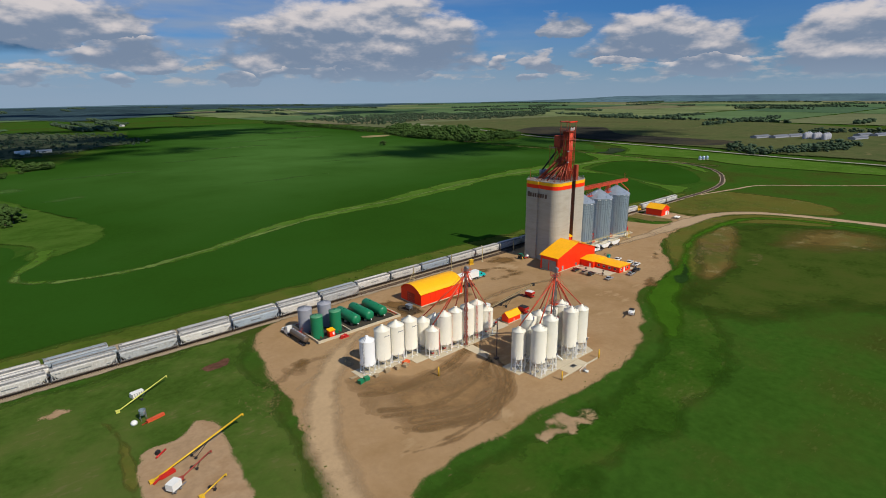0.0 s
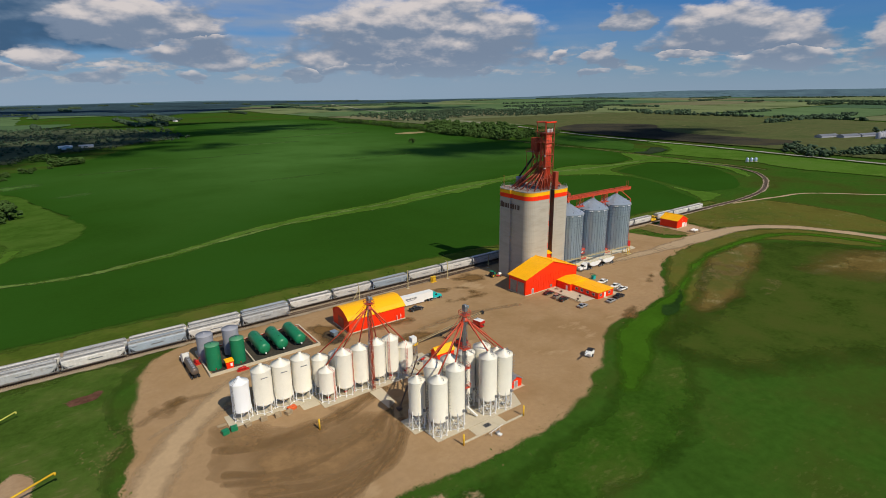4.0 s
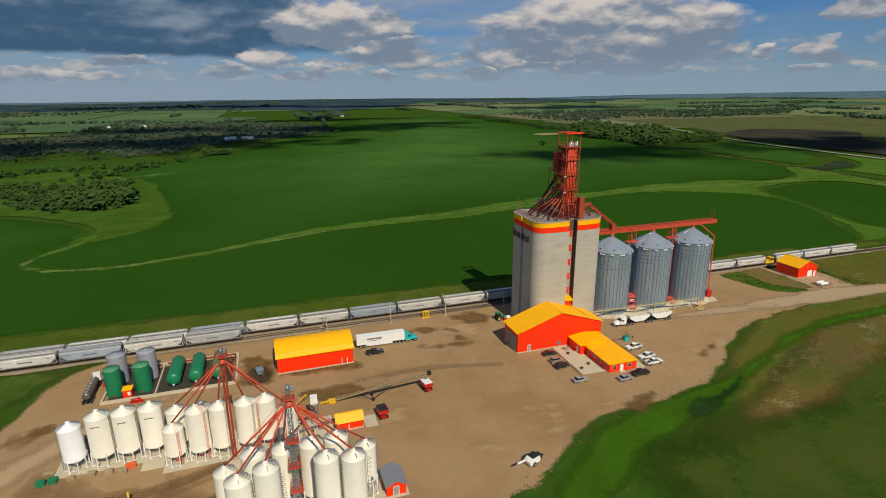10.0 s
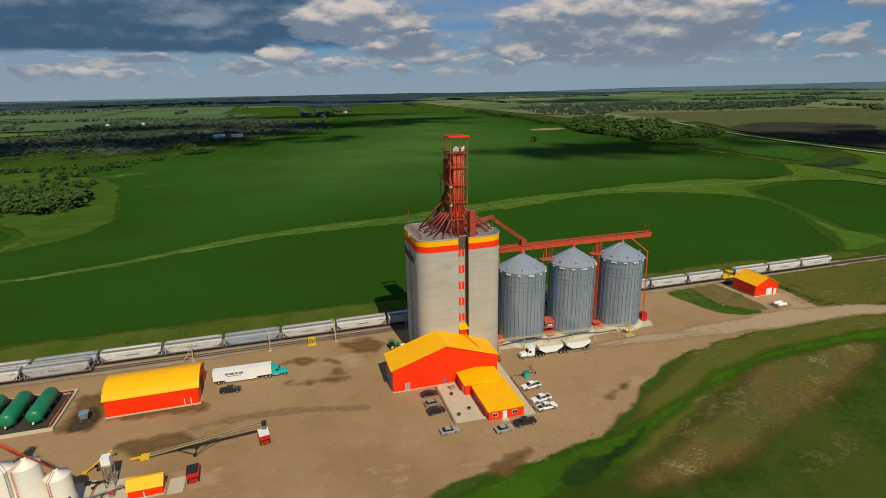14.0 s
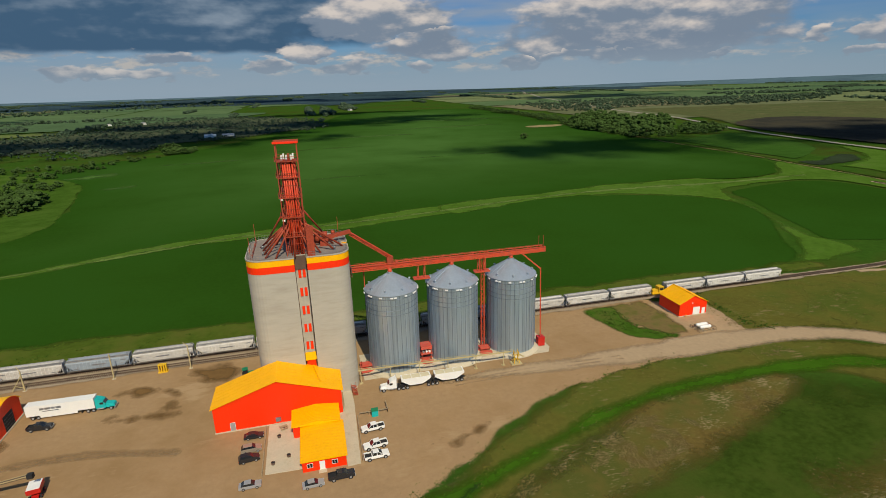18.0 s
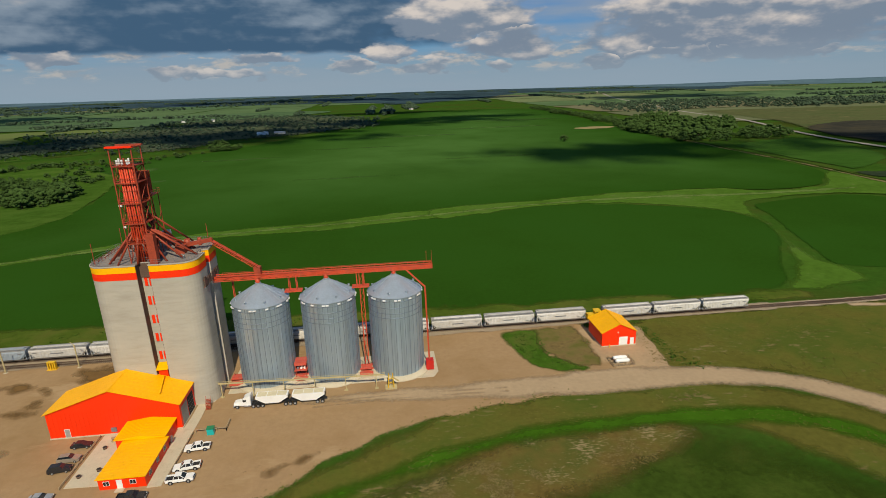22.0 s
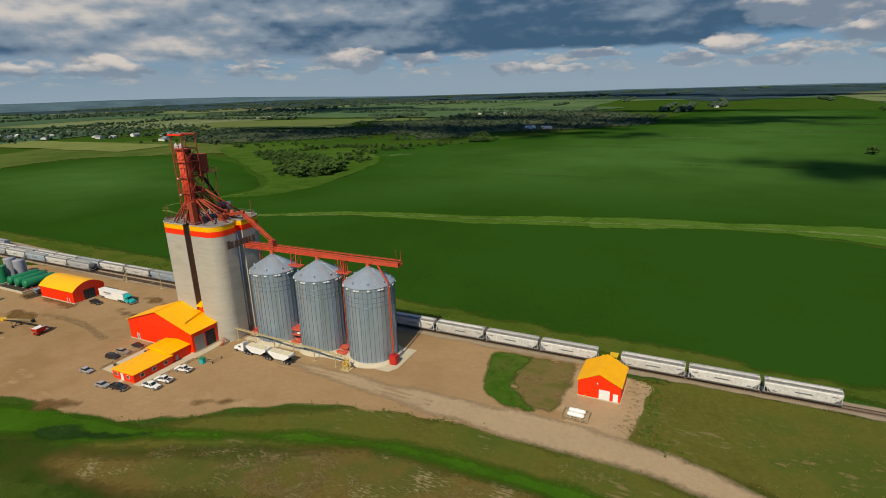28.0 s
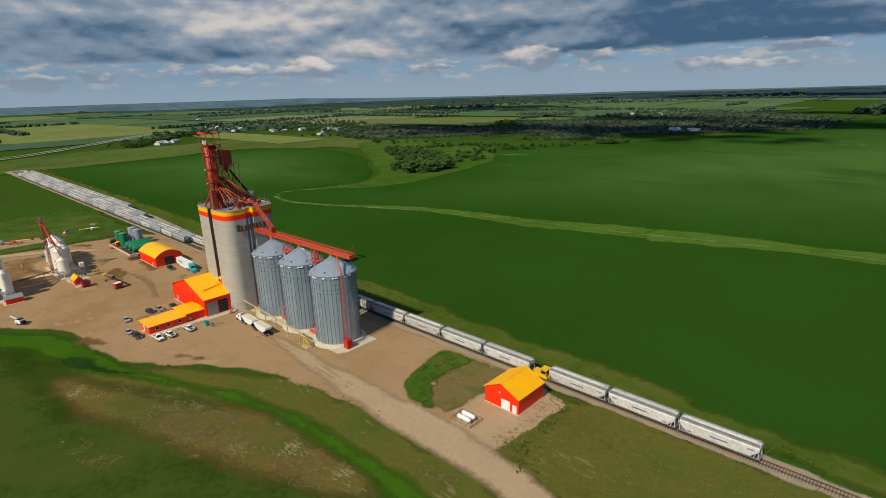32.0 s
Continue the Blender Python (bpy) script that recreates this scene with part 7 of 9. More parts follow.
        for dx in (-0.9, 0.9):
            bm = B()
            for sy in (-0.78, 0.78):
                tube(bm, (sx * 6.85 + dx, sy - 0.06, 0.46 - 0.46), (sx * 6.85 + dx, sy + 0.06, 0.0), 0.46, seg=12)
            tube(bm, (sx * 6.85 + dx, -0.75, 0.0), (sx * 6.85 + dx, 0.75, 0.0), 0.08, seg=6)
            bmesh.ops.translate(bm, verts=bm.verts, vec=(0, 0, 0.46))
            part("wheelset", bm, M_RAIL, g)
    for k in (-1, 0, 1):
        bm = B()
        c = 4.3 * k
        top = [bm.verts.new((c + px, py, 0.86)) for px, py in ((-2.0, -1.3), (2.0, -1.3), (2.0, 1.3), (-2.0, 1.3))]
        low = [bm.verts.new((c + px, py, 0.22)) for px, py in ((-0.45, -0.4), (0.45, -0.4), (0.45, 0.4), (-0.45, 0.4))]
        for j in range(4):
            bm.faces.new((top[j], top[(j + 1) % 4], low[(j + 1) % 4], low[j]))
        bm.faces.new(low)
        bm.faces.new(top)
        part("discharge_hopper", bm, M_CARUNDER, t, "dark discharge hopper under the car")
    return t


CAR_KINDS = {k: hopper_car(k) for k in ("white", "grey", "blue")}
used = set()
rc = random.Random(3)
runs = [(412.6, 3, 189.2, "www"), (352.6, 39, 189.2, "wwwwwwwwwwbwwbwwgwbwwgwwbwwwgwwbwgwwwwgww"), (116.4, 26, 185.2, "gwbwgwwbwwgwwwbwwgwwbwwwgw"), (25.5, 22, 194.0, "bwwgwwbwwwgwwwbwgwwwbw"), (-22.0, 19, 199.0, "gwwbwwwgwwbwwwwgwww")]
for x_end, count, y, tints in runs:
    for k in range(count):
        kind = {"w": "white", "g": "grey", "b": "blue"}[tints[k % len(tints)]]
        m = pose(x_end - 9.04 - 18.09 * k, y, 0.61, 0, 0, 180 if rc.random() < 0.5 else 0)
        if kind not in used:
            used.add(kind)
            CAR_KINDS[kind].matrix_basis = m
        else:
            copy_thing(CAR_KINDS[kind], m)

mover = thing("railcar_mover", 355.5, 189.2, 0.61, label="yellow railcar mover between hopper cars", category="locomotive")
part("frame", box(B(), -2.5, -1.3, 0.35, 2.5, 1.3, 0.8), M_YELSTEEL, mover)
part("hood", box(B(), -2.3, -0.9, 0.8, 0.2, 0.9, 1.9), M_YELSTEEL, mover)
cab = part("cab", box(B(), 0.3, -1.2, 0.8, 2.2, 1.2, 2.9), M_YELSTEEL, mover)
for y0, y1 in ((-1.23, -1.2), (1.2, 1.23)):
    part("cab_window", box(B(), 0.5, y0, 1.7, 2.0, y1, 2.6), M_GLASS, cab)
part("cab_window", box(B(), 2.2, -1.0, 1.7, 2.23, 1.0, 2.6), M_GLASS, cab)
part("cab_roof", box(B(), 0.1, -1.35, 2.9, 2.4, 1.35, 3.05), M_YELSTEEL, mover)
for sx in (-1.6, 1.6):
    bm = B()
    for sy in (-0.78, 0.78):
        tube(bm, (sx, sy - 0.1, 0.45), (sx, sy + 0.1, 0.45), 0.45, seg=12)
    part("wheelset", bm, M_DARK, mover)

# pale yellow posts, a gantry arm and a yellow box by the track
for x, y, h, arm in ((144.8, 182.6, 6.5, 1), (168.0, 182.4, 8.2, 0), (189.2, 182.4, 7.6, 2), (213.5, 182.6, 6.5, 0)):
    t = thing("track_post", x, y, label="pale yellow steel post beside the track", category="post", group="track posts")
    part("post", beam(B(), (0, 0, 0), (0, 0, h), 0.28), M_OLIVESTEEL, t)
    part("base_plate", box(B(), -0.5, -0.5, 0, 0.5, 0.5, 0.12), M_SLAB, t)
    if arm:
        bm = B()
        beam(bm, (0, 0, h), (-0.6 if arm == 1 else -1.0, 0, h + 1.2), 0.16)
        if arm == 1:
            beam(bm, (-3.2, 0, 0.2), (0, 0, h * 0.75), 0.2)
            beam(bm, (-2.0, 0, 1.8), (0, 0, 1.0), 0.14)
        part("brace", bm, M_OLIVESTEEL, t)
t = thing("derail_stand", 181.4, 182.6, label="yellow steel stand beside the track", category="stand")
part("base", box(B(), -1.4, -0.9, 0, 1.4, 0.9, 0.2), M_YELSTEEL, t)
bm = B()
for sx in (-1.0, -0.3, 0.4, 1.0):
    box(bm, sx - 0.15, -0.5, 0.2, sx + 0.15, 0.5, 2.4)
part("frame", bm, M_YELSTEEL, t)
part("top_plate", box(B(), -1.2, -0.6, 2.4, 1.2, 0.6, 2.6), M_YELSTEEL, t)
t = thing("switch_stand", 478.0, 186.6, label="small switch stand beside the track", category="switch stand")
part("post", beam(B(), (0, 0, 0), (0, 0, 1.6), 0.15), M_DARK, t)
part("target", box(B(), -0.3, -0.04, 1.1, 0.3, 0.04, 1.5), M_REDPAINT, t)
part("base", box(B(), -0.7, -0.4, 0, 0.7, 0.4, 0.2), M_TIE, t)

# ---- white hopper bins ----


def white_bin(x, y, radius, top, foot, group, label, ladder_at=-30.0, lattice=False, red_pipe=False, turn=0.0, paint=M_WHITE):
    t = thing("hopper_bin", x, y, 0.2, turn, label=label, category="grain bin", group=group)
    eave = top - 0.2 - radius * 0.52
    prof = [(radius, foot), (radius + 0.03, foot + 0.05), (radius, foot + 0.12)]
    prof += [(radius, eave)]
    shell = part("shell", lathe(B(), prof, 28), paint, t)
    part("roof_cone", lathe(B(), [(radius + 0.07, eave - 0.05), (radius + 0.07, eave), (0.45, top - 0.35), (0.42, top - 0.1), (0, top - 0.05)], 28), paint, t)
    part("fill_lid", lathe(B(), [(0.5, top - 0.25), (0.5, top - 0.05), (0, top + 0.05)], 10), paint, t)
    part("hopper_cone", lathe(B(), [(radius - 0.03, foot + 0.05), (0.28, max(0.75, foot - radius * 0.75)), (0.28, max(0.5, foot - radius * 0.75 - 0.3)), (0, max(0.5, foot - radius * 0.75 - 0.3))], 20), M_WHITE, t)
    for k in range(8):
        a = 2 * math.pi * (k + 0.5) / 8
        c, s = math.cos(a) * (radius + 0.04), math.sin(a) * (radius + 0.04)
        bm = beam(B(), (c, s, 0), (c, s, foot + 0.9), 0.17)
        box(bm, c - 0.22, s - 0.22, 0, c + 0.22, s + 0.22, 0.06)
        part("leg", bm, M_WHITEPAINT, t)
    for k in range(8):
        a, b = 2 * math.pi * (k + 0.5) / 8, 2 * math.pi * (k + 1.5) / 8
        p, q = (math.cos(a) * radius, math.sin(a) * radius), (math.cos(b) * radius, math.sin(b) * radius)
        if lattice:
            bm = beam(B(), (*p, 0.3), (*q, foot - 0.2), 0.09)
            beam(bm, (*q, 0.3), (*p, foot - 0.2), 0.09)
            part("cross_brace", bm, M_WHITEPAINT, t)
            part("leg_girt", beam(B(), (*p, foot * 0.5), (*q, foot * 0.5), 0.09), M_WHITEPAINT, t)
        part("leg_brace", beam(B(), (*p, 0.35), (*q, 0.35), 0.11), M_WHITEPAINT, t)
    a = radians(ladder_at)
    c, s = math.cos(a), math.sin(a)
    side = Vector((-s, c, 0)) * 0.24
    bm = B()
    base = Vector((c, s, 0)) * (radius + 0.2)
    for sgn in (-1, 1):
        beam(bm, base + sgn * side + Vector((0, 0, 0.4)), base + sgn * side + Vector((0, 0, eave)), 0.06)
    k = 0.6
    while k < eave:
        beam(bm, base - side + Vector((0, 0, k)), base + side + Vector((0, 0, k)), 0.045)
        k += 0.45
    roof = Vector((c, s, 0)) * 0.5 + Vector((0, 0, top - 0.1))
    edge = base + Vector((0, 0, eave + 0.1))
    for sgn in (-1, 1):
        beam(bm, edge + sgn * side, roof + sgn * side, 0.05)
    part("ladder", bm, M_REDPIPE if red_pipe else M_GREYSTEEL, t, "red ladder" if red_pipe else "grey ladder")
    if lattice:
        bm = B()
        out = Vector((c, s, 0)) * 0.75
        for k in range(int((eave - 2.5) / 0.9)):
            z = Vector((0, 0, 2.6 + 0.9 * k))
            beam(bm, base - side * 1.5 + z, base + out * 0.9 - side * 1.2 + z, 0.05)
            beam(bm, base + out * 0.9 - side * 1.2 + z, base + out * 0.9 + side * 1.2 + z, 0.05)
            beam(bm, base + out * 0.9 + side * 1.2 + z, base + side * 1.5 + z, 0.05)
        part("ladder_cage", bm, M_GREYSTEEL, t)
        for turned in (-1.1, 0.5):
            u = Vector((math.cos(a + turned), math.sin(a + turned), 0))
            bm = B()
            arc = [u * (radius * (0.62 + 0.2 * math.cos(q))) + Vector((0, 0, eave + 0.28 * radius + 0.42 * math.sin(q))) for q in (-0.9, -0.2, 0.5, 1.2, 1.9, 2.6, 3.3)]
            for p0, p1 in zip(arc, arc[1:]):
                beam(bm, p0, p1, 0.09)
            part("hand_loop", bm, M_GREYSTEEL, t, "bent grey hand loop on the roof")
        m = part("sight_box", box(B(), radius * 0.2, -radius - 0.35, foot + 0.8, radius * 0.2 + 0.5, -radius + 0.1, foot + 1.4), M_GREYSTEEL, t)
    else:
        for k in range(3 if 85 < x < 100 else 0):
            part("lettering_bar", box(B(), -0.9 + 0.62 * k, -radius - 0.015, eave - 1.7, -0.38 + 0.62 * k, -radius + 0.06, eave - 1.45), M_GREYSTEEL, shell, "small dark unreadable lettering")
    part("slide_gate", box(B(), -0.4, -0.4, 0.42, 0.4, 0.4, 0.62), M_REDPAINT if red_pipe else M_GREYSTEEL, t)
    return t


TALL = "tall white steel hopper bin on braced legs"
SHORT = "white steel hopper bin on short legs"
white_bin(82.1, 127.4, 2.35, 11.9, 2.6, "western row of white bins", "bright white flat-topped hopper bin on short legs", -150, paint=M_BRIGHTWHITE)
for x in (87.9, 93.2, 98.7):
    white_bin(x, 127.5, 2.55, 13.7, 2.6, "western row of white bins", SHORT, -20)
white_bin(104.1, 127.2, 2.3, 11.9, 2.6, "western row of white bins", SHORT, -20)
white_bin(103.8, 122.1, 2.25, 10.3, 2.6, "western row of white bins", "short white hopper bin with a red ladder", -60, red_pipe=True)
for n, x in enumerate((109.1, 114.1, 119.6, 124.1)):
    white_bin(x, 122.2, 2.4, 14.0, 2.6, "western row of white bins", "white hopper bin with a red ladder" if n in (0, 3) else SHORT, -45 if n != 3 else -130, red_pipe=n in (0, 3))
white_bin(128.9, 121.9, 2.3, 10.4, 2.6, "western row of white bins", "short white hopper bin at the row's end", -110, red_pipe=True)
white_bin(109.3, 127.4, 2.2, 11.5, 2.6, "western row of white bins", SHORT, -20)
for n, (x, y, top) in enumerate(((119.4, 91.3, 16.1), (124.5, 91.1, 17.8), (135.3, 91.3, 17.4), (140.4, 91.0, 16.7), (116.8, 96.9, 14.3), (122.1, 97.4, 17.0), (127.7, 97.9, 16.4), (133.0, 97.5, 16.8), (137.9, 97.0, 17.3), (143.8, 97.8, 13.4))):
    white_bin(x, y, 2.1 if top < 15 else 2.35, top, 4.1, "eastern block of white bins", TALL, -15, lattice=True)


def bin_pad(name, pts, label, z=0.2):
    tagged(part(name, prism(B(), pts, 0.0, z), M_SLAB), label, "pad", kind="structure")


bin_pad("bin_pad", [(78.0, 124.2), (101.0, 124.2), (101.0, 130.6), (78.0, 130.6)], "concrete pad under the western white bins")
bin_pad("bin_pad", [(101.1, 118.6), (132.0, 118.8), (132.0, 130.6), (101.1, 130.6)], "concrete pad under the western white bins")
bin_pad("bin_pad", [(96.2, 121.0), (101.0, 121.0), (101.0, 124.1), (96.2, 124.1)], "concrete step of the bin pad", 0.16)
bin_pad("bin_pad", [(114.2, 94.2), (117.0, 94.2), (117.0, 88.2), (144.6, 88.2), (147.0, 94.0), (147.0, 101.0), (114.2, 101.0)], "concrete pad under the eastern white bins")
bin_pad("drive_apron", [(126.2, 84.6), (136.0, 84.6), (136.0, 88.1), (126.2, 88.1)], "pale concrete drive-over apron", 0.14)
bin_pad("dump_curb", [(121.5, 84.0), (141.5, 84.0), (141.5, 84.5), (121.5, 84.5)], "low concrete curb", 0.3)
bin_pad("conveyor_pad", [(115.0, 108.0), (118.0, 110.0), (118.5, 118.5), (114.6, 118.5)], "concrete strip between the bin rows", 0.12)
g = thing("dump_grate", 131.0, 86.4, 0.14, label="dark steel dump grate in the apron", category="grate")
part("frame", box(B(), -1.0, -0.7, 0, 1.0, 0.7, 0.06), M_GREYSTEEL, g)
for k in range(6):
    part("bar", box(B(), -0.9 + 0.32 * k, -0.62, 0.06, -0.72 + 0.32 * k, 0.62, 0.1), M_DARK, g)
pf = thing("pipe_frame", 130.6, 82.6, 0.2, 10, "white pipe frame with a small pump on the curb", "frame")
for x in (-1.6, 0.0, 1.6):
    part("upright", beam(B(), (x, 0, 0), (x, 0, 1.1), 0.12), M_WHITEPAINT, pf)
part("rail", beam(B(), (-2.6, 0, 1.1), (2.6, 0, 1.1), 0.12), M_WHITEPAINT, pf)
part("pump", tube(B(), (-0.6, -0.5, 0.4), (0.6, -0.5, 0.4), 0.32, seg=10), M_GREYSTEEL, pf)
part("outlet", box(B(), -0.5, -1.7, 0, 0.5, -0.8, 0.35), M_WHITEPAINT, pf)
ip = thing("incline_conveyor", 117.0, 106.0, 0.08, label="long dark brown inclined pipe rising to the bin row", category="conveyor")
part("tube", tube(B(), (0, 0, 0.3), (14.5, 13.0, 5.6), 0.2, seg=8), M_SHADE, ip)
part("boot", box(B(), -0.7, -0.6, 0, 0.5, 0.6, 0.6), M_SHADE, ip)
for sgn in (-1, 1):
    part("support_leg", beam(B(), (9.0 + sgn * 0.8, 8.0 - sgn * 0.9, 0), (9.0, 8.0, 3.5), 0.1), M_GREYSTEEL, ip)


def leg(name, x, y, top, dist, targets, post_mat, label, decks, second=None):
    t = thing(name, x, y, 0.2, label=label, category="bucket elevator")
    s = 0.42
    posts = [(-s, -s), (s, -s), (s, s), (-s, s)]
    for px, py in posts:
        part("corner_post", beam(B(), (px, py, 0), (px, py, top - 2.2), 0.11), post_mat, t)
    bm = B()
    k, z = 0, 0.3
    while z < top - 3.5:
        for i in range(4):
            a, b = posts[i], posts[(i + 1) % 4]
            beam(bm, (*a, z), (*b, z + 1.6), 0.08) if (k + i) % 2 else beam(bm, (*b, z), (*a, z + 1.6), 0.08)
            beam(bm, (*a, z), (*b, z), 0.08)
        z += 1.6
        k += 1
    part("lattice", bm, post_mat, t)
    for dx in (-0.2, 0.2):
        part("leg_casing", box(B(), dx - 0.1, -0.12, 0.2, dx + 0.1, 0.12, top - 1.6), M_GREYSTEEL if post_mat is M_GREYSTEEL else post_mat, t)
    bm = B()
    tube(bm, (-0.35, 0, top - 0.75), (0.35, 0, top - 0.75), 0.7, seg=14)
    box(bm, -0.4, -0.65, top - 1.8, 0.4, 0.65, top - 0.7)
    part("head", bm, M_GREYSTEEL, t, "grey elevator head")
    part("motor", box(B(), 0.5, -0.3, top - 1.2, 1.1, 0.3, top - 0.6), M_GALV, t)
    part("distributor", lathe(B(), [(0, dist + 1.1), (0.5, dist + 1.0), (0.85, dist + 0.2), (0.85, dist - 0.1), (0, dist - 0.2)], 14), M_REDPIPE, t, "red grain distributor")
    for zd in decks:
        d = part("deck", box(B(), -1.1, -1.1, zd - 0.08, 1.1, 1.1, zd), M_REDPIPE, t, "red platform")
        corners = ((-1.1, -1.1), (1.1, -1.1), (1.1, 1.1), (-1.1, 1.1))
        for a, b in zip(corners, corners[1:] + corners[:1]):
            for h in (0.55, 1.1):
                part("guard_rail", beam(B(), (*a, zd + h), (*b, zd + h), 0.08), M_REDPIPE, d)
            part("rail_post", beam(B(), (*a, zd), (*a, zd + 1.1), 0.08), M_REDPIPE, d)
    for tx, ty, tz in targets:
        a = math.atan2(ty - y, tx - x)
        part("spout", tube(B(), (0.8 * math.cos(a), 0.8 * math.sin(a), dist), (tx - x, ty - y, tz - 0.2), 0.19, seg=7), M_REDPIPE, t, "red grain spout")
        if second:
            part("spout_stay", beam(B(), (1.0 * math.cos(a), 1.0 * math.sin(a), dist + 1.4), ((tx - x) * 0.6, (ty - y) * 0.6, dist + (tz - dist) * 0.55), 0.06), M_REDPIPE, t)
    bm = B()
    for px in (-0.9, -0.55):
        beam(bm, (px, -0.62, 0), (px, -0.62, top - 2.2), 0.06)
    z = 0.4
    while z < top - 2.4:
        beam(bm, (-0.9, -0.62, z), (-0.55, -0.62, z), 0.04)
        z += 0.45
    part("ladder", bm, M_GREYSTEEL, t)
    return t


leg("bucket_elevator", 116.4, 119.4, 28.3, 24.6, [(103.8, 122.1, 10.4), (109.1, 122.2, 14.0), (104.1, 127.2, 12.0), (114.1, 122.2, 14.0), (119.6, 122.2, 14.1), (124.1, 122.2, 14.1), (128.9, 121.9, 10.5)],
    M_STRUCT, "rust-red lattice bucket elevator feeding white bins", (26.2,), True)
leg("bucket_elevator", 129.6, 93.8, 31.0, 26.6, [(119.4, 91.3, 16.1), (124.5, 91.1, 17.8), (135.3, 91.3, 17.4), (140.4, 91.0, 16.7), (116.8, 96.9, 14.4), (122.1, 97.4, 17.0), (127.7, 97.9, 16.4), (133.0, 97.5, 16.8), (137.9, 97.0, 17.3), (143.8, 97.8, 13.5)],
    M_GREYSTEEL, "grey bucket elevator with red platforms and spouts", (28.2, 19.0, 13.5, 8.0), True)
part_stay = thing("incline_auger", 131.2, 90.6, 0.2, label="pale inclined auger lying by the dump pit", category="auger")
part("tube", beam(B(), (0, 0, 0.3), (-1.3, 2.6, 2.2), 0.5, 0.4), M_WHITEPAINT, part_stay)
part("support", beam(B(), (-0.9, 1.8, 0), (-0.9, 1.8, 1.5), 0.12), M_GREYSTEEL, part_stay)

# grey-roofed little shed beside the eastern bins
ms = thing("control_shed", 147.4, 95.4, label="small red shed with grey metal roof", category="shed")
bm = B()
sec = [(0, 0), (4.2, 0), (4.2, 2.4), (2.1, 3.5), (0, 2.4)]
a = [bm.verts.new((p, 0, q)) for p, q in sec]
b = [bm.verts.new((p, 6.0, q)) for p, q in sec]
bm.faces.new(a)
bm.faces.new(b[::-1])
for k in range(5):
    bm.faces.new((a[k], a[(k + 1) % 5], b[(k + 1) % 5], b[k]))
part("wall", bm, M_RED, ms)
for pts in ([(-0.3, -0.3, 2.38), (2.1, -0.3, 3.64), (2.1, 6.3, 3.64), (-0.3, 6.3, 2.38)], [(4.5, -0.3, 2.38), (2.1, -0.3, 3.64), (2.1, 6.3, 3.64), (4.5, 6.3, 2.38)]):
    part("roof_sheet", slab(B(), pts, 0.1), M_ROOFGREY, ms, "grey metal roof sheet")
door(ms, 1.4, 2.6, 0, 0.1, 2.2, M_GREYPAINT)
part("footing", box(B(), -0.6, -0.8, 0, 4.8, 6.4, 0.1), M_SLAB, ms)

# fuel tank farm
farm_curb = thing("containment_wall", 0, 0, label="low concrete containment wall round fuel tanks", category="wall")
for x0, y0, x1, y1 in ((80.2, 154.6, 115.6, 155.1), (80.2, 173.6, 115.6, 174.1), (80.2, 155.1, 80.7, 173.6), (115.1, 155.1, 115.6, 173.6), (93.6, 155.1, 94.0, 173.6)):
    part("wall_run", box(B(), x0, y0, 0, x1, y1, 0.9), M_SLAB, farm_curb)
manifold = thing("fuel_manifold", 0, 0, 0.1, label="red fuel pipes along the inside of the containment wall", category="pipes")
for p, q in (((94.6, 173.0), (114.5, 173.0)), ((114.5, 173.0), (114.5, 156.0)), ((81.2, 172.9), (93.0, 172.9))):
    part("pipe", tube(B(), (*p, 0.95), (*q, 0.95), 0.16, seg=8), M_REDPIPE, manifold)
for x in (96.0, 101.2, 107.2, 113.0, 83.0, 91.0):
    part("pipe_stand", beam(B(), (x, 172.95, 0), (x, 172.95, 0.8), 0.12), M_STRUCT, manifold)
loading = thing("loading_pump", 79.0, 166.4, 0.07, 12, "red loading pump beside the containment wall", "pump")
part("base", box(B(), -0.8, -1.4, 0, 0.8, 1.4, 0.25), M_REDPAINT, loading)
part("casing", tube(B(), (0, -0.9, 0.85), (0, 0.5, 0.85), 0.5, seg=12), M_REDPAINT, loading)
part("motor", tube(B(), (0, 0.5, 0.85), (0, 1.3, 0.85), 0.34, seg=12), M_REDPAINT, loading)
part("riser", beam(B(), (0.2, -0.8, 1.2), (0.9, -1.1, 2.4), 0.16), M_REDPIPE, loading)
patch("tank_floor", area([(80.8, 155.2), (115.0, 155.2), (115.0, 173.5), (80.8, 173.5)], smooth=False), land("dark_liner", (0.06, 0.055, 0.045), 0.3, s=(0.05, 0.2, 0.8)), 1.0, 0.11, 2, 0.05, 4, 90, label="dark stained floor of the tank compound", category="floor")


# paler green for the lids: the sunlit top is put into the colour
M_LITGREEN = surf("lit_green_paint", (0.075, 0.255, 0.135), 0.55, var=0.15, s1=0.5, s2=3)


def upright_tank(x, y, r, h, mat, label):
    t = thing("storage_tank", x, y, 0.1, label=label, category="tank", group="upright fuel tanks")
    part("shell", lathe(B(), [(0, 0), (r, 0), (r, 0.1), (r, h - 0.1), (r, h)], 28), mat, t)
    part("lid", lathe(B(), [(r + 0.05, h - 0.1), (r + 0.05, h + 0.02), (0.3, h + 0.35), (0, h + 0.35)], 28), M_LITGREEN if mat is M_GREEN else mat, t, "round tank top, lit look painted on the green ones")
    part("hatch", lathe(B(), [(0.35, h + 0.3), (0.35, h + 0.6), (0, h + 0.62)], 10), mat, t)
    part("valve", box(B(), -0.15, -r - 0.3, 0.4, 0.15, -r + 0.05, 0.75), M_REDPAINT, t)
    return t


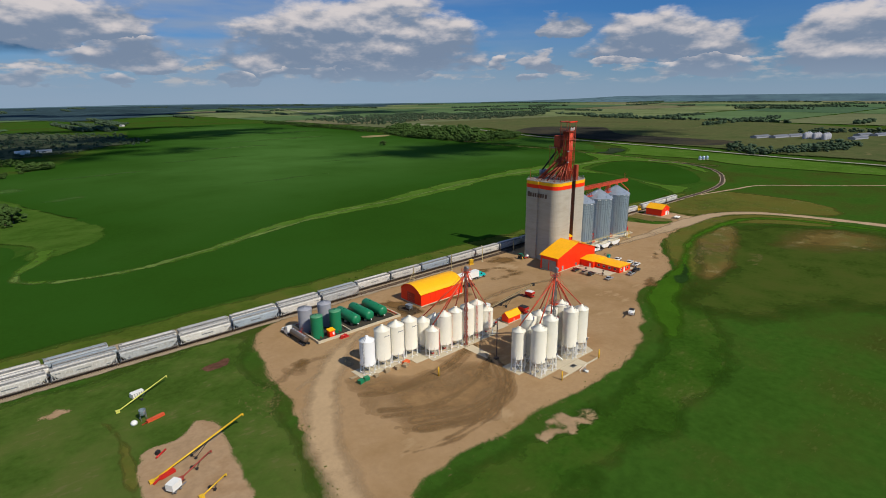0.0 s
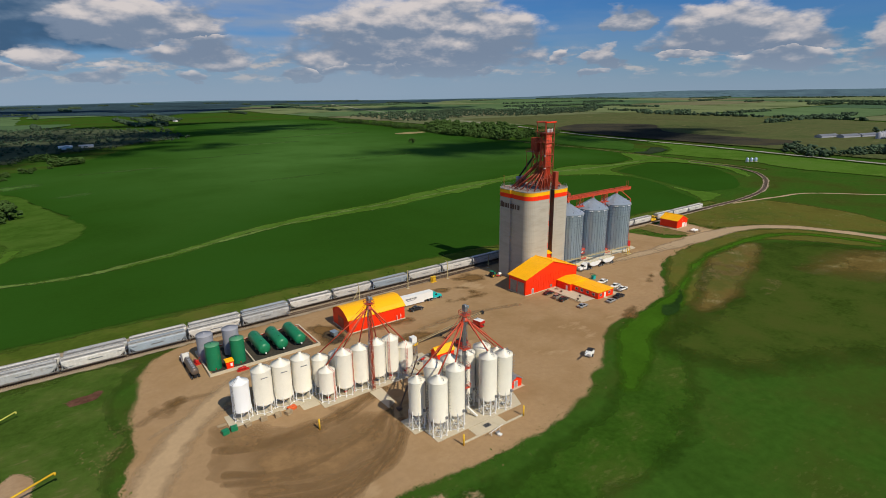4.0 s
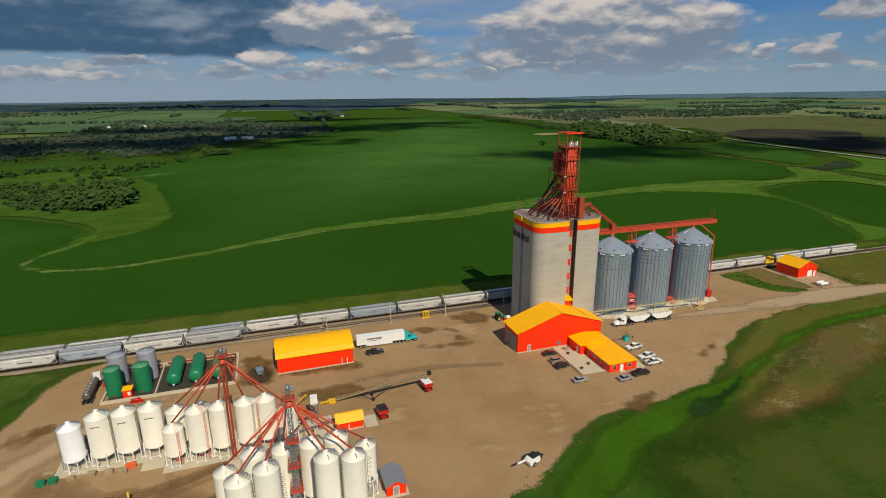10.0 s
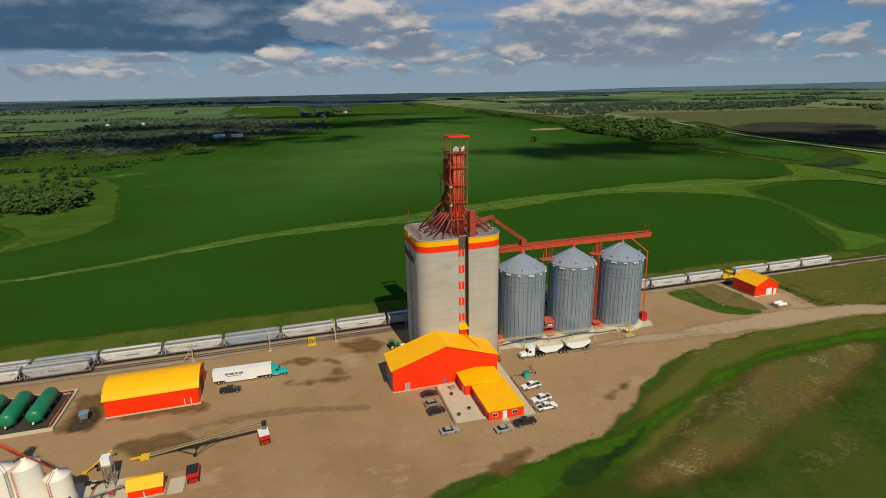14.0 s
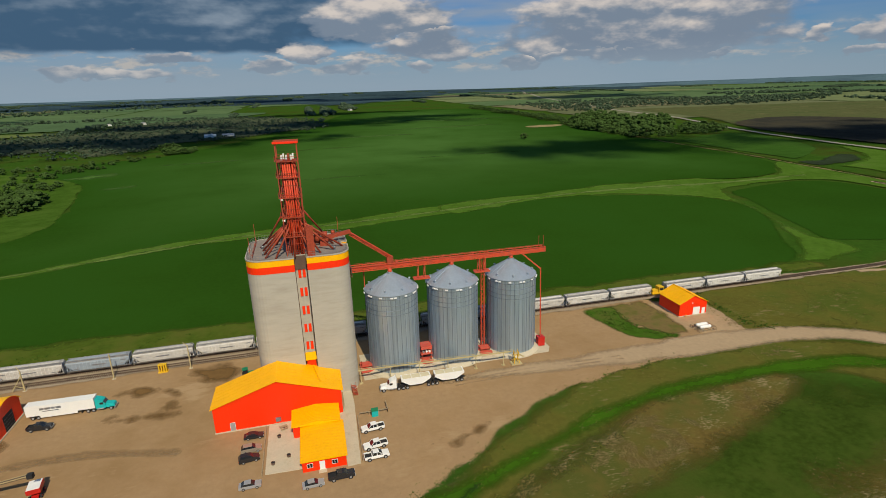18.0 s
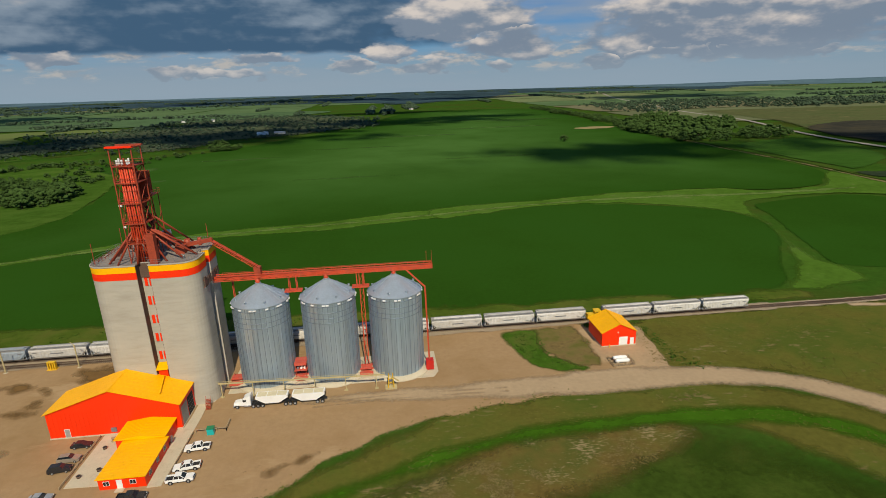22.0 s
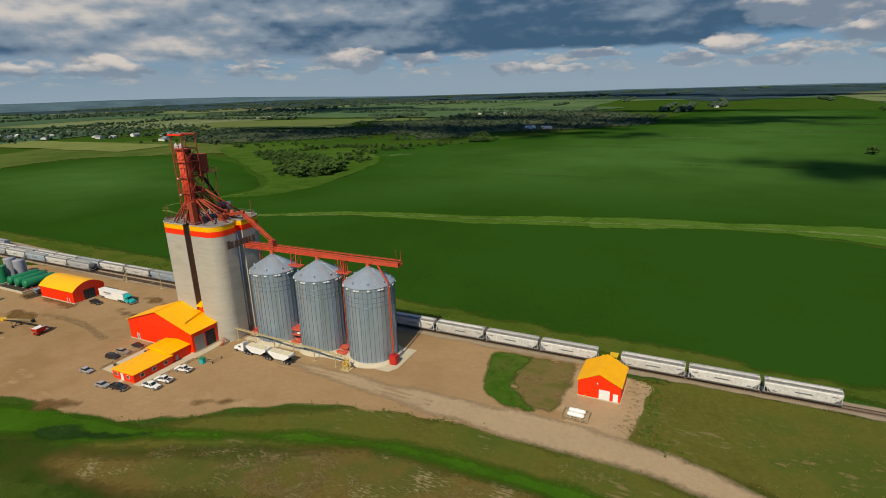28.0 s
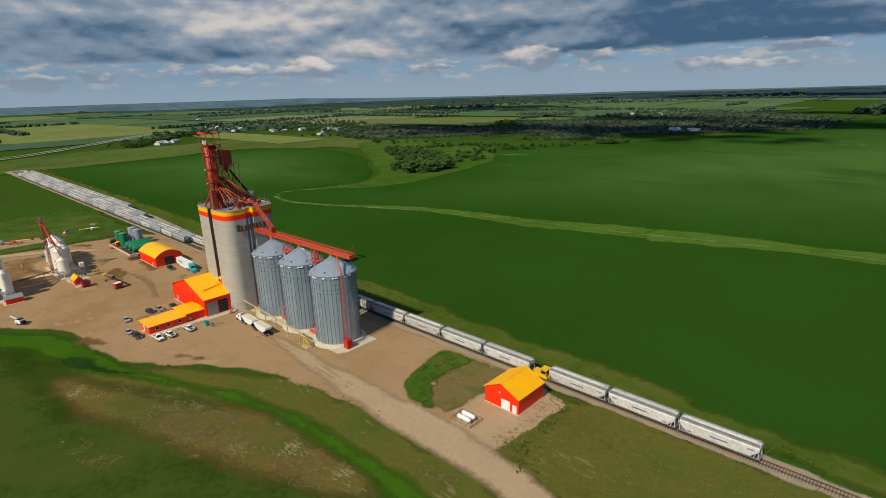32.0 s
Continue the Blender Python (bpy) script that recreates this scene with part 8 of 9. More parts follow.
upright_tank(82.9, 160.0, 2.15, 8.0, M_GREEN, "upright green steel fuel tank")
upright_tank(90.3, 160.0, 2.15, 8.0, M_GREEN, "upright green steel fuel tank")
upright_tank(82.5, 167.6, 2.5, 8.6, M_GREYPOLY, "upright grey fertilizer tank")
upright_tank(90.4, 167.6, 2.5, 8.6, M_GREYPOLY, "upright grey fertilizer tank")


def lying_tank(x):
    t = thing("storage_tank", x, 164.6, 0.1, label="long green horizontal fuel tank on saddles", category="tank", group="horizontal fuel tanks")
    bm = B()
    lathe(bm, [(0, -6.7), (1.0, -6.6), (1.7, -6.25), (1.95, -5.8), (1.95, 5.8), (1.7, 6.25), (1.0, 6.6), (0, 6.7)], 24)
    bmesh.ops.rotate(bm, verts=bm.verts, cent=(0, 0, 0), matrix=Euler((radians(90), 0, 0)).to_matrix())
    bmesh.ops.translate(bm, verts=bm.verts, vec=(0, 0, 2.4))
    part("shell", bm, M_GREEN, t)
    for y in (-4.2, 0, 4.2):
        part("saddle", box(B(), -1.4, y - 0.25, 0, 1.4, y + 0.25, 0.9), M_SLAB, t)
    for y in (-3.5, 2.5):
        part("hatch", tube(B(), (0, y, 4.2), (0, y, 4.6), 0.35, seg=10), M_GREEN, t)
    part("valve", box(B(), -0.2, -7.0, 0.9, 0.2, -6.6, 1.3), M_WHITEPAINT, t)


for x in (98.3, 104.2, 110.3):
    lying_tank(x)
pump = thing("pump_shed", 86.7, 157.3, label="small red pump shed with yellow roof", category="shed")
part("wall", box(B(), -1.1, -1.0, 0, 1.1, 1.0, 2.5), M_RED, pump)
part("roof", slab(B(), [(-1.3, -1.2, 2.6), (1.3, -1.2, 2.6), (1.3, 1.2, 2.9), (-1.3, 1.2, 2.9)], 0.12), M_YELLOW, pump)
part("sign_board", box(B(), 0.1, -1.05, 0.9, 0.8, -1.0, 2.0), M_WHITEPAINT, pump)
mach = thing("pump_skid", 89.6, 153.3, label="red pump skid with hoses", category="machine")
part("skid", box(B(), -1.8, -0.6, 0, 1.8, 0.6, 0.3), M_REDPAINT, mach)
bm = B()
tube(bm, (-1.4, 0, 0.8), (1.0, 0, 0.8), 0.4, seg=10)
beam(bm, (-1.6, 0.3, 0.3), (0.5, 0.2, 1.4), 0.14)
beam(bm, (1.6, -0.3, 0.3), (0.4, 0.2, 1.3), 0.14)
part("pump", bm, M_REDPAINT, mach)

# ---- vehicles ----


def extrude_side(bm, prof, half, tuck=0.0):
    """A side profile of (x, z), made half wide each way; upper points are tucked in."""
    top = max(z for _, z in prof)
    low = min(z for _, z in prof)
    rows = []
    for s in (-1, 1):
        rows.append([bm.verts.new((x, s * (half - tuck * ((z - low) / (top - low)) ** 2), z)) for x, z in prof])
    n = len(prof)
    for k in range(n):
        bm.faces.new((rows[0][k], rows[0][(k + 1) % n], rows[1][(k + 1) % n], rows[1][k]))
    bm.faces.new(rows[0])
    bm.faces.new(rows[1][::-1])
    return bm


def add_wheel(t, x, y, r, w=0.28, rim_mat=None):
    wheel = part("wheel", tube(B(), (x, y - w / 2, r), (x, y + w / 2, r), r, seg=14), M_DARK, t)
    s = 1 if y > 0 else -1
    part("rim", tube(B(), (x, y + s * (w / 2 - 0.02), r), (x, y + s * (w / 2 + 0.015), r), r * 0.58, seg=10), rim_mat or M_GREYPAINT, wheel)


def lights(t, x0, x1, half, z):
    for s in (-1, 1):
        part("headlight", box(B(), x1 - 0.03, s * half * 0.78 - 0.16, z, x1 + 0.03, s * half * 0.78 + 0.16, z + 0.16), M_WHITEPAINT, t)
        part("tail_light", box(B(), x0 - 0.03, s * half * 0.82 - 0.12, z, x0 + 0.03, s * half * 0.82 + 0.12, z + 0.22), M_REDPAINT, t)


def sedan(x, y, turn, mat, label, suv=False):
    t = thing("car", x, y, 0.09, turn, label, "car", "parked cars")
    h = 0.32 if suv else 0.0
    part("body", extrude_side(B(), [(-2.25, 0.3), (2.2, 0.3), (2.3, 0.5), (2.25, 0.72 + h * 0.5), (1.1, 0.92 + h), (-1.8, 0.98 + h), (-2.3, 0.9 + h), (-2.35, 0.5)], 0.9, 0.08), mat, t)
    roof = 1.42 + 0.35 * (1 if suv else 0)
    cab = part("cabin", extrude_side(B(), [(1.0, 0.9 + h), (0.35, roof - 0.04), (-0.2, roof), (-1.2 - 0.6 * suv, roof - 0.04), (-1.85 - 0.35 * suv, 0.95 + h)], 0.8, 0.14), M_GLASS, t, "dark glazed cabin")
    part("roof_panel", extrude_side(B(), [(0.3, roof - 0.04), (-0.2, roof + 0.03), (-1.15 - 0.6 * suv, roof), (-1.15 - 0.6 * suv, roof - 0.06), (0.3, roof - 0.09)], 0.68), mat, t)
    for sx in (-1.35, 1.4):
        for sy in (-0.82, 0.82):
            add_wheel(t, sx, sy, 0.33, 0.22)
    lights(t, -2.32, 2.26, 0.85, 0.6)
    return t


def pickup(x, y, turn, mat, label, box_mat=None):
    """Crew-cab pickup, nose towards +x: low bonnet, glazed cab with painted pillars, open bed."""
    t = thing("pickup_truck", x, y, 0.09, turn, label, "pickup truck", "parked cars")
    part("body", extrude_side(B(), [(-2.8, 0.55), (2.7, 0.5), (2.82, 0.7), (2.78, 1.0), (2.5, 1.1), (1.25, 1.18), (-1.15, 1.2), (-1.15, 0.85), (-2.8, 0.85)], 0.96, 0.07), mat, t)
    part("sill", box(B(), -2.6, -0.9, 0.36, 2.5, 0.9, 0.56), M_DARK, t, "dark underbody")
    for s in (-1, 1):
        part("bed_side", box(B(), -2.8, s * 0.9 - 0.06, 0.85, -1.15, s * 0.9 + 0.06, 1.22), mat, t)
        part("mirror", box(B(), 0.95, s * 1.06 - 0.1, 1.2, 1.12, s * 1.06 + 0.1, 1.4), M_DARK, t)
        for a, b in (((1.2, 1.2), (0.52, 1.8)), ((0.0, 1.2), (-0.05, 1.84)), ((-1.1, 1.2), (-0.92, 1.8))):
            part("pillar", beam(B(), (a[0], s * 0.87, a[1]), (b[0], s * 0.75, b[1]), 0.1), mat, t)
        for k in (-1.78, 1.85):
            part("wheel_arch", tube(B(), (k, s * 0.86, 0.42), (k, s * 0.965, 0.42), 0.5, seg=14), M_DARK, t)
    part("tailgate", box(B(), -2.86, -0.9, 0.8, -2.76, 0.9, 1.22), mat, t)
    part("bed_liner", box(B(), -2.75, -0.84, 0.86, -1.2, 0.84, 0.9), box_mat or M_DARK, t)
    part("cabin", extrude_side(B(), [(1.25, 1.18), (0.55, 1.78), (0.1, 1.85), (-0.85, 1.82), (-1.12, 1.18)], 0.86, 0.13), M_GLASS, t, "dark glazed cab")
    part("roof_panel", extrude_side(B(), [(0.5, 1.79), (0.1, 1.88), (-0.84, 1.86), (-0.88, 1.79), (0.5, 1.74)], 0.73), mat, t)
    part("bumper", box(B(), 2.74, -0.92, 0.42, 2.9, 0.92, 0.66), M_GREYPAINT, t)
    part("grille", box(B(), 2.76, -0.5, 0.72, 2.83, 0.5, 0.96), M_DARK, t)
    for sx in (-1.78, 1.85):
        for sy in (-0.86, 0.86):
            add_wheel(t, sx, sy, 0.4, 0.26)
    lights(t, -2.86, 2.8, 0.92, 0.8)
    return t


sedan(210.7, 140.9, 0, M_BLACKPAINT, "black car parked by the rail")
sedan(210.5, 135.7, 5, surf("tan_car_paint", (0.36, 0.3, 0.24), 0.3, 0.3, var=0.08), "tan car parked by the rail", True)
sedan(210.3, 132.3, 8, M_BLACKPAINT, "dark sport utility car parked by the rail", True)
sedan(211.2, 123.3, 2, M_GREYPAINT, "silver sedan parked by the rail")
sedan(224.3, 119.9, 4, M_GREYPAINT, "silver sedan parked before the office")
pickup(230.3, 120.8, 2, M_BLACKPAINT, "black pickup parked before the office")
pickup(238.9, 135.7, 185, M_WHITEPAINT, "white pickup parked beside the office walk")
pickup(238.7, 129.0, 187, M_WHITEPAINT, "white pickup with dark bed beside the office")
pickup(238.5, 125.2, 4, M_WHITEPAINT, "white crew-cab pickup beside the office")
pickup(157.6, 160.0, -2, M_BLACKPAINT, "black pickup parked beside the white trailer")
gb = thing("green_box", 240.2, 141.6, label="small green electrical cabinet inside a rail", category="cabinet")
part("body", box(B(), -0.8, -0.6, 0, 0.8, 0.6, 1.7), M_TEAL, gb)
part("lid", slab(B(), [(-0.9, -0.7, 1.78), (0.9, -0.7, 1.78), (0.9, 0.7, 1.9), (-0.9, 0.7, 1.9)], 0.1), M_GREEN, gb)


def tractor_unit(t, x, mat, sleeper=True):
    """Conventional highway tractor, nose towards +x, its rear axle at x."""
    part("chassis", box(B(), x - 1.6, -0.45, 0.55, x + 5.2, 0.45, 0.85), M_DARK, t)
    part("hood", extrude_side(B(), [(x + 3.2, 0.7), (x + 5.3, 0.7), (x + 5.4, 1.2), (x + 5.2, 1.65), (x + 3.2, 1.95)], 0.85, 0.15), mat, t)
    cab = part("cab", extrude_side(B(), [(x + 0.9, 0.75), (x + 3.3, 0.75), (x + 3.3, 1.95), (x + 2.8, 2.75), (x + 2.4, 3.1), (x + 0.9, 3.6 if sleeper else 3.0)], 1.15, 0.12), mat, t)
    part("windscreen", extrude_side(B(), [(x + 3.32, 1.97), (x + 2.84, 2.74), (x + 2.8, 2.72), (x + 3.28, 1.95)], 0.95), M_GLASS, cab)
    for s in (-1, 1):
        part("side_window", box(B(), x + 2.0, s * 1.13 - 0.025, 1.9, x + 2.9, s * 1.13 + 0.025, 2.5), M_GLASS, cab)
        part("exhaust_stack", tube(B(), (x + 0.75, s * 1.0, 0.9), (x + 0.75, s * 1.0, 3.9), 0.09, seg=8), M_GREYPAINT, t)
        part("fuel_tank", tube(B(), (x + 1.2, s * 0.95, 0.7), (x + 2.8, s * 0.95, 0.7), 0.3, seg=10), M_GREYPAINT, t)
        part("mudguard", box(B(), x + 4.0, s * 0.95 - 0.2, 0.95, x + 5.2, s * 0.95 + 0.2, 1.15), mat, t)
    part("bumper", box(B(), x + 5.3, -1.15, 0.4, x + 5.5, 1.15, 0.75), M_GREYPAINT, t)
    for wx in (x - 1.0, x + 0.3, x + 4.5):
        for s in (-1, 1):
            add_wheel(t, wx, s * 1.0, 0.5, 0.5 if wx < x + 1 else 0.3)


semi = thing("highway_lorry", 152.6, 166.3, 0.09, -1.5, "white van trailer behind a teal highway tractor", "lorry")
part("trailer_box", box(B(), 0.0, -1.3, 1.15, 16.2, 1.3, 4.05), M_WHITEPAINT, semi)
for sx, w, za, zb in ((3.4, 1.0, 2.7, 3.3), (4.6, 1.4, 2.7, 3.3), (6.2, 0.8, 2.7, 3.3), (7.2, 1.2, 2.7, 3.3), (4.0, 3.8, 2.2, 2.4)):
    part("lettering_bar", box(B(), sx, -1.33, za, sx + w, -1.3, zb), M_GREYSTEEL, semi, "dark unreadable lettering on the trailer")
part("side_skirt", box(B(), 3.2, -1.28, 0.5, 12.0, -1.22, 1.14), M_WHITEPAINT, semi)
part("landing_gear", box(B(), 12.6, -0.9, 0.05, 12.9, 0.9, 1.15), M_DARK, semi)
for wx in (1.4, 2.7):
    for s in (-1, 1):
        add_wheel(semi, wx, s * 1.0, 0.5, 0.5)
tractor_unit(semi, 15.4, M_TEAL)


def grain_trailer(t, x0, x1, tarp):
    n = (x0 + x1) / 2
    bm = B()
    prof = [(x0, 2.55), (x0 + 2.3, 1.15), (n - 0.5, 1.12), (n + 0.5, 1.12), (x1 - 2.3, 1.15), (x1, 2.55), (x1, 3.2), (x0, 3.2)]
    extrude_side(bm, prof, 1.28)
    b = part("trailer_hopper", bm, M_WHITEPAINT, t, "white grain hopper trailer")
    part("grain_load", box(B(), x0 + 0.25, -1.05, 3.1, x1 - 0.25, 1.05, 3.24), surf("grain_tarp", (0.62, 0.55, 0.38), 0.8, var=0.12), b, "tan tarpaulin cover")
    for k in range(4):
        x = x0 + 0.3 + (x1 - x0 - 0.6) * k / 3
        part("tarp_bow", beam(B(), (x, -1.25, 3.28), (x, 1.25, 3.28), 0.12), M_WHITEPAINT, b)
    for x in (x0 + 0.5, x1 - 0.5):
        part("end_strut", beam(B(), (x, 0, 1.0), (x, 0, 2.5), 0.3), M_DARK, t)
    part("trailer_frame", box(B(), x0 - 0.4, -0.4, 0.75, x1 + 0.4, 0.4, 1.0), M_DARK, t)


train = thing("grain_lorry", 267.2, 152.2, 0.09, 179.0, "white double grain hopper lorry parked at the bins", "lorry")
grain_trailer(train, 0.3, 8.8, 0)
grain_trailer(train, 9.9, 18.2, 0)
for wx in (1.0, 2.3, 8.2, 9.4, 10.6, 16.6, 17.8):
    for s in (-1, 1):
        add_wheel(train, wx, s * 1.0, 0.5, 0.5)
tractor_unit(train, 18.7, M_WHITEPAINT)

tanker = thing("tank_lorry", 76.7, 155.2, 0.09, 91.0, "dark fuel tank lorry parked by the tank farm", "lorry")
bm = B()
lathe(bm, [(0, -5.2), (0.7, -5.15), (1.05, -4.9), (1.1, -4.6), (1.1, 4.6), (1.05, 4.9), (0.7, 5.15), (0, 5.2)], 18)
bmesh.ops.rotate(bm, verts=bm.verts, cent=(0, 0, 0), matrix=Euler((0, radians(90), 0)).to_matrix())
bmesh.ops.translate(bm, verts=bm.verts, vec=(6.2, 0, 2.2))
part("tank", bm, surf("brown_grey_tank", (0.20, 0.16, 0.13), 0.35, 0.5, var=0.2), tanker)
bm = B()
for k in range(6):
    tube(bm, (2.2 + 1.6 * k, 0, 3.25), (2.2 + 1.6 * k, 0, 3.45), 0.35, seg=10)
part("hatch", bm, M_GREYPAINT, tanker)
part("walkway", box(B(), 1.5, -0.35, 3.2, 11.0, 0.35, 3.26), M_GREYPAINT, tanker)
part("trailer_frame", box(B(), 0.8, -0.45, 0.75, 12.5, 0.45, 1.1), M_DARK, tanker)
for wx in (1.6, 2.9, 4.2):
    for s in (-1, 1):
        add_wheel(tanker, wx, s * 1.0, 0.5, 0.5)
tractor_unit(tanker, 12.2, M_WHITEPAINT)

# long belt conveyor reaching over a red cart
aug = thing("belt_conveyor", 141.4, 135.3, 0.09, label="long yellow and brown transport auger on wheels", category="auger")
tip = Vector((26.5, -2.9, 5.9))
foot = Vector((0, 0, 0.6))
part("tube", beam(B(), foot, tip, 0.55, 0.4), surf("brown_belt", (0.13, 0.09, 0.06), 0.8, var=0.2), aug)
for s in (-1, 1):
    part("side_rail", beam(B(), foot + Vector((0, 0.36 * s, 0.18)), tip + Vector((0, 0.36 * s, 0.18)), 0.08, 0.22), surf("dusty_tube", (0.42, 0.33, 0.17), 0.7, var=0.25), aug)
part("intake", box(B(), -1.6, -0.7, 0.1, 0.3, 0.9, 0.9), M_YELSTEEL, aug)
part("intake_tail", beam(B(), (-3.8, 0.4, 0.3), (-0.6, 0.1, 0.7), 0.5, 0.35), M_YELSTEEL, aug)
axle = Vector((10.4, -1.2, 0.45))
bm = B()
for s in (-1.3, 1.3):
    beam(bm, axle + Vector((0, s, 0)), foot.lerp(tip, 0.62), 0.12)
    beam(bm, axle + Vector((0, s, 0)), foot.lerp(tip, 0.22), 0.12)
beam(bm, axle + Vector((0, -1.3, 0)), axle + Vector((0, 1.3, 0)), 0.14)
part("undercarriage", bm, M_DARK, aug)
for s in (-1.4, 1.4):
    wheel = part("wheel", tube(B(), axle + Vector((0, s - 0.15, 0)), axle + Vector((0, s + 0.15, 0)), 0.45, seg=14), M_DARK, aug)
part("head_hood", box(B(), tip.x - 0.7, tip.y - 0.5, tip.z - 0.6, tip.x + 0.4, tip.y + 0.5, tip.z + 0.4), M_DARK, aug)


def grain_cart(x, y, turn, label, lid):
    t = thing("grain_cart", x, y, 0.09, turn, label, "grain cart", "red grain carts")
    bm = B()
    hi = [bm.verts.new((px, py, 2.6)) for px, py in ((-1.7, -1.3), (1.7, -1.3), (1.7, 1.3), (-1.7, 1.3))]
    mid = [bm.verts.new((px, py, 1.6)) for px, py in ((-1.7, -1.3), (1.7, -1.3), (1.7, 1.3), (-1.7, 1.3))]
    low = [bm.verts.new((px, py, 0.7)) for px, py in ((-0.6, -0.6), (0.6, -0.6), (0.6, 0.6), (-0.6, 0.6))]
    for a, b in ((hi, mid), (mid, low)):
        for k in range(4):
            bm.faces.new((a[k], a[(k + 1) % 4], b[(k + 1) % 4], b[k]))
    bm.faces.new(low)
    bm.faces.new(hi)
    part("hopper", bm, M_REDPAINT, t)
    part("cover", box(B(), -1.6, -1.2, 2.6, 1.6, 1.2, 2.72), M_WHITEPAINT if lid else M_DARK, t)
    part("frame", box(B(), -1.9, -0.7, 0.5, 2.6, 0.7, 0.68), M_REDPAINT, t)
    part("drawbar", beam(B(), (2.5, 0, 0.6), (4.0, 0, 0.35), 0.18), M_REDPAINT, t)
    for sx in (-1.1, 1.1):
        for sy in (-1.05, 1.05):
            add_wheel(t, sx, sy, 0.42, 0.32, M_REDPAINT)


grain_cart(167.3, 133.6, 100, "red grain cart with a white cover under the conveyor", True)
grain_cart(152.6, 124.6, 95, "red grain cart with a dark load", False)

# seed cleaning yard: yellow-roofed cabin, white hopper on a stand, small augers
cabin = gable_house("scale_cabin", 140.4, 147.0, 121.6, 124.9, 2.5, 4.0, "small red cabin with yellow metal roof", "x", 0.3)
part("vent_pipe", tube(B(), (3.0, -0.12, 0.5), (3.0, -0.12, 1.6), 0.12, seg=6), M_WHITEPAINT, cabin)
bin_pad("cabin_pad", [(132.6, 120.6), (139.8, 120.6), (139.8, 129.5), (132.6, 129.5)], "concrete pad beside the small cabin", 0.1)
bin_pad("cabin_pad", [(147.6, 121.0), (150.8, 121.0), (150.8, 126.2), (147.6, 126.2)], "concrete pad beside the small cabin", 0.1)
hop = thing("seed_hopper", 135.6, 128.0, 0.1, label="white square hopper on a grey steel stand", category="hopper")
bm = B()
hi = [bm.verts.new((px, py, 7.4)) for px, py in ((-0.9, -0.9), (0.9, -0.9), (0.9, 0.9), (-0.9, 0.9))]
mid = [bm.verts.new((px, py, 5.6)) for px, py in ((-0.9, -0.9), (0.9, -0.9), (0.9, 0.9), (-0.9, 0.9))]
low = [bm.verts.new((px, py, 4.7)) for px, py in ((-0.25, -0.25), (0.25, -0.25), (0.25, 0.25), (-0.25, 0.25))]
for a, b in ((hi, mid), (mid, low)):
    for k in range(4):
        bm.faces.new((a[k], a[(k + 1) % 4], b[(k + 1) % 4], b[k]))
bm.faces.new(hi)
bm.faces.new(low)
part("hopper", bm, M_WHITEPAINT, hop)
for px in (-0.9, 0.9):
    for py in (-0.9, 0.9):
        part("leg", beam(B(), (px, py, 0), (px, py, 5.6), 0.16), M_GREYSTEEL, hop)
bm = B()
for z in (1.8, 3.6):
    for k in range(4):
        a, b = ((-0.9, -0.9), (0.9, -0.9), (0.9, 0.9), (-0.9, 0.9))[k], ((0.9, -0.9), (0.9, 0.9), (-0.9, 0.9), (-0.9, -0.9))[k]
        beam(bm, (*a, z), (*b, z), 0.1)
        beam(bm, (*a, z - 1.8), (*b, z), 0.08)
part("stand_brace", bm, M_GREYSTEEL, hop)


def small_auger(x, y, dx, dy, dz, mat, label, name="grain_auger", r=0.16, z0=0.35, cart=True):
    t = thing(name, x, y, 0.07, label=label, category="auger", group="parked augers")
    end = Vector((dx, dy, dz))
    part("tube", tube(B(), (0, 0, z0), end, r, seg=10), mat, t)
    part("intake", box(B(), -0.5, -0.5, 0.05, 0.5, 0.5, 0.6), mat, t)
    part("discharge", tube(B(), end, end + Vector((0, 0, -0.6)), r * 1.1, seg=8), mat, t)
    if cart:
        c = end * 0.42
        side = Vector((-dy, dx, 0)).normalized()
        bm = B()
        for s in (-1, 1):
            beam(bm, Vector((c.x, c.y, 0.35)) + s * 0.8 * side, Vector((0, 0, z0)).lerp(end, 0.62), 0.09)
        beam(bm, Vector((c.x, c.y, 0.35)) - 0.8 * side, Vector((c.x, c.y, 0.35)) + 0.8 * side, 0.1)
        part("undercarriage", bm, M_DARK, t)
        for s in (-1, 1):
            p = Vector((c.x, c.y, 0.35)) + s * 0.85 * side
            part("wheel", tube(B(), p - 0.1 * side, p + 0.1 * side, 0.35, seg=12), M_DARK, t)
    return t


small_auger(128.8, 133.6, 5.2, 2.6, 3.4, M_YELSTEEL, "small yellow auger behind the white bins")
small_auger(131.4, 124.2, 7.4, 0.2, 2.0, M_GREYSTEEL, "grey auger running to the cabin", r=0.22)
small_auger(130.6, 129.6, 4.4, -3.0, 2.4, M_DARK, "dark auger beside the seed hopper")
mt = thing("feed_mixer", 136.6, 124.2, 0.1, label="dark red drive motor and gearbox on a stand", category="machine")
part("stand", box(B(), -0.5, -0.4, 0, 0.5, 0.4, 0.6), M_GREYSTEEL, mt)
part("motor", tube(B(), (-0.6, 0, 0.95), (0.6, 0, 0.95), 0.34, seg=10), M_REDPAINT, mt)
sk = thing("scrap_bin", 122.0, 157.4, 0.09, 8, "grey steel hopper standing in a muddy patch", "hopper")
bm = B()
hi = [bm.verts.new((px, py, 2.3)) for px, py in ((-1.1, -1.3), (1.1, -1.3), (1.1, 1.3), (-1.1, 1.3))]
low = [bm.verts.new((px, py, 0.6)) for px, py in ((-0.6, -0.8), (0.6, -0.8), (0.6, 0.8), (-0.6, 0.8))]
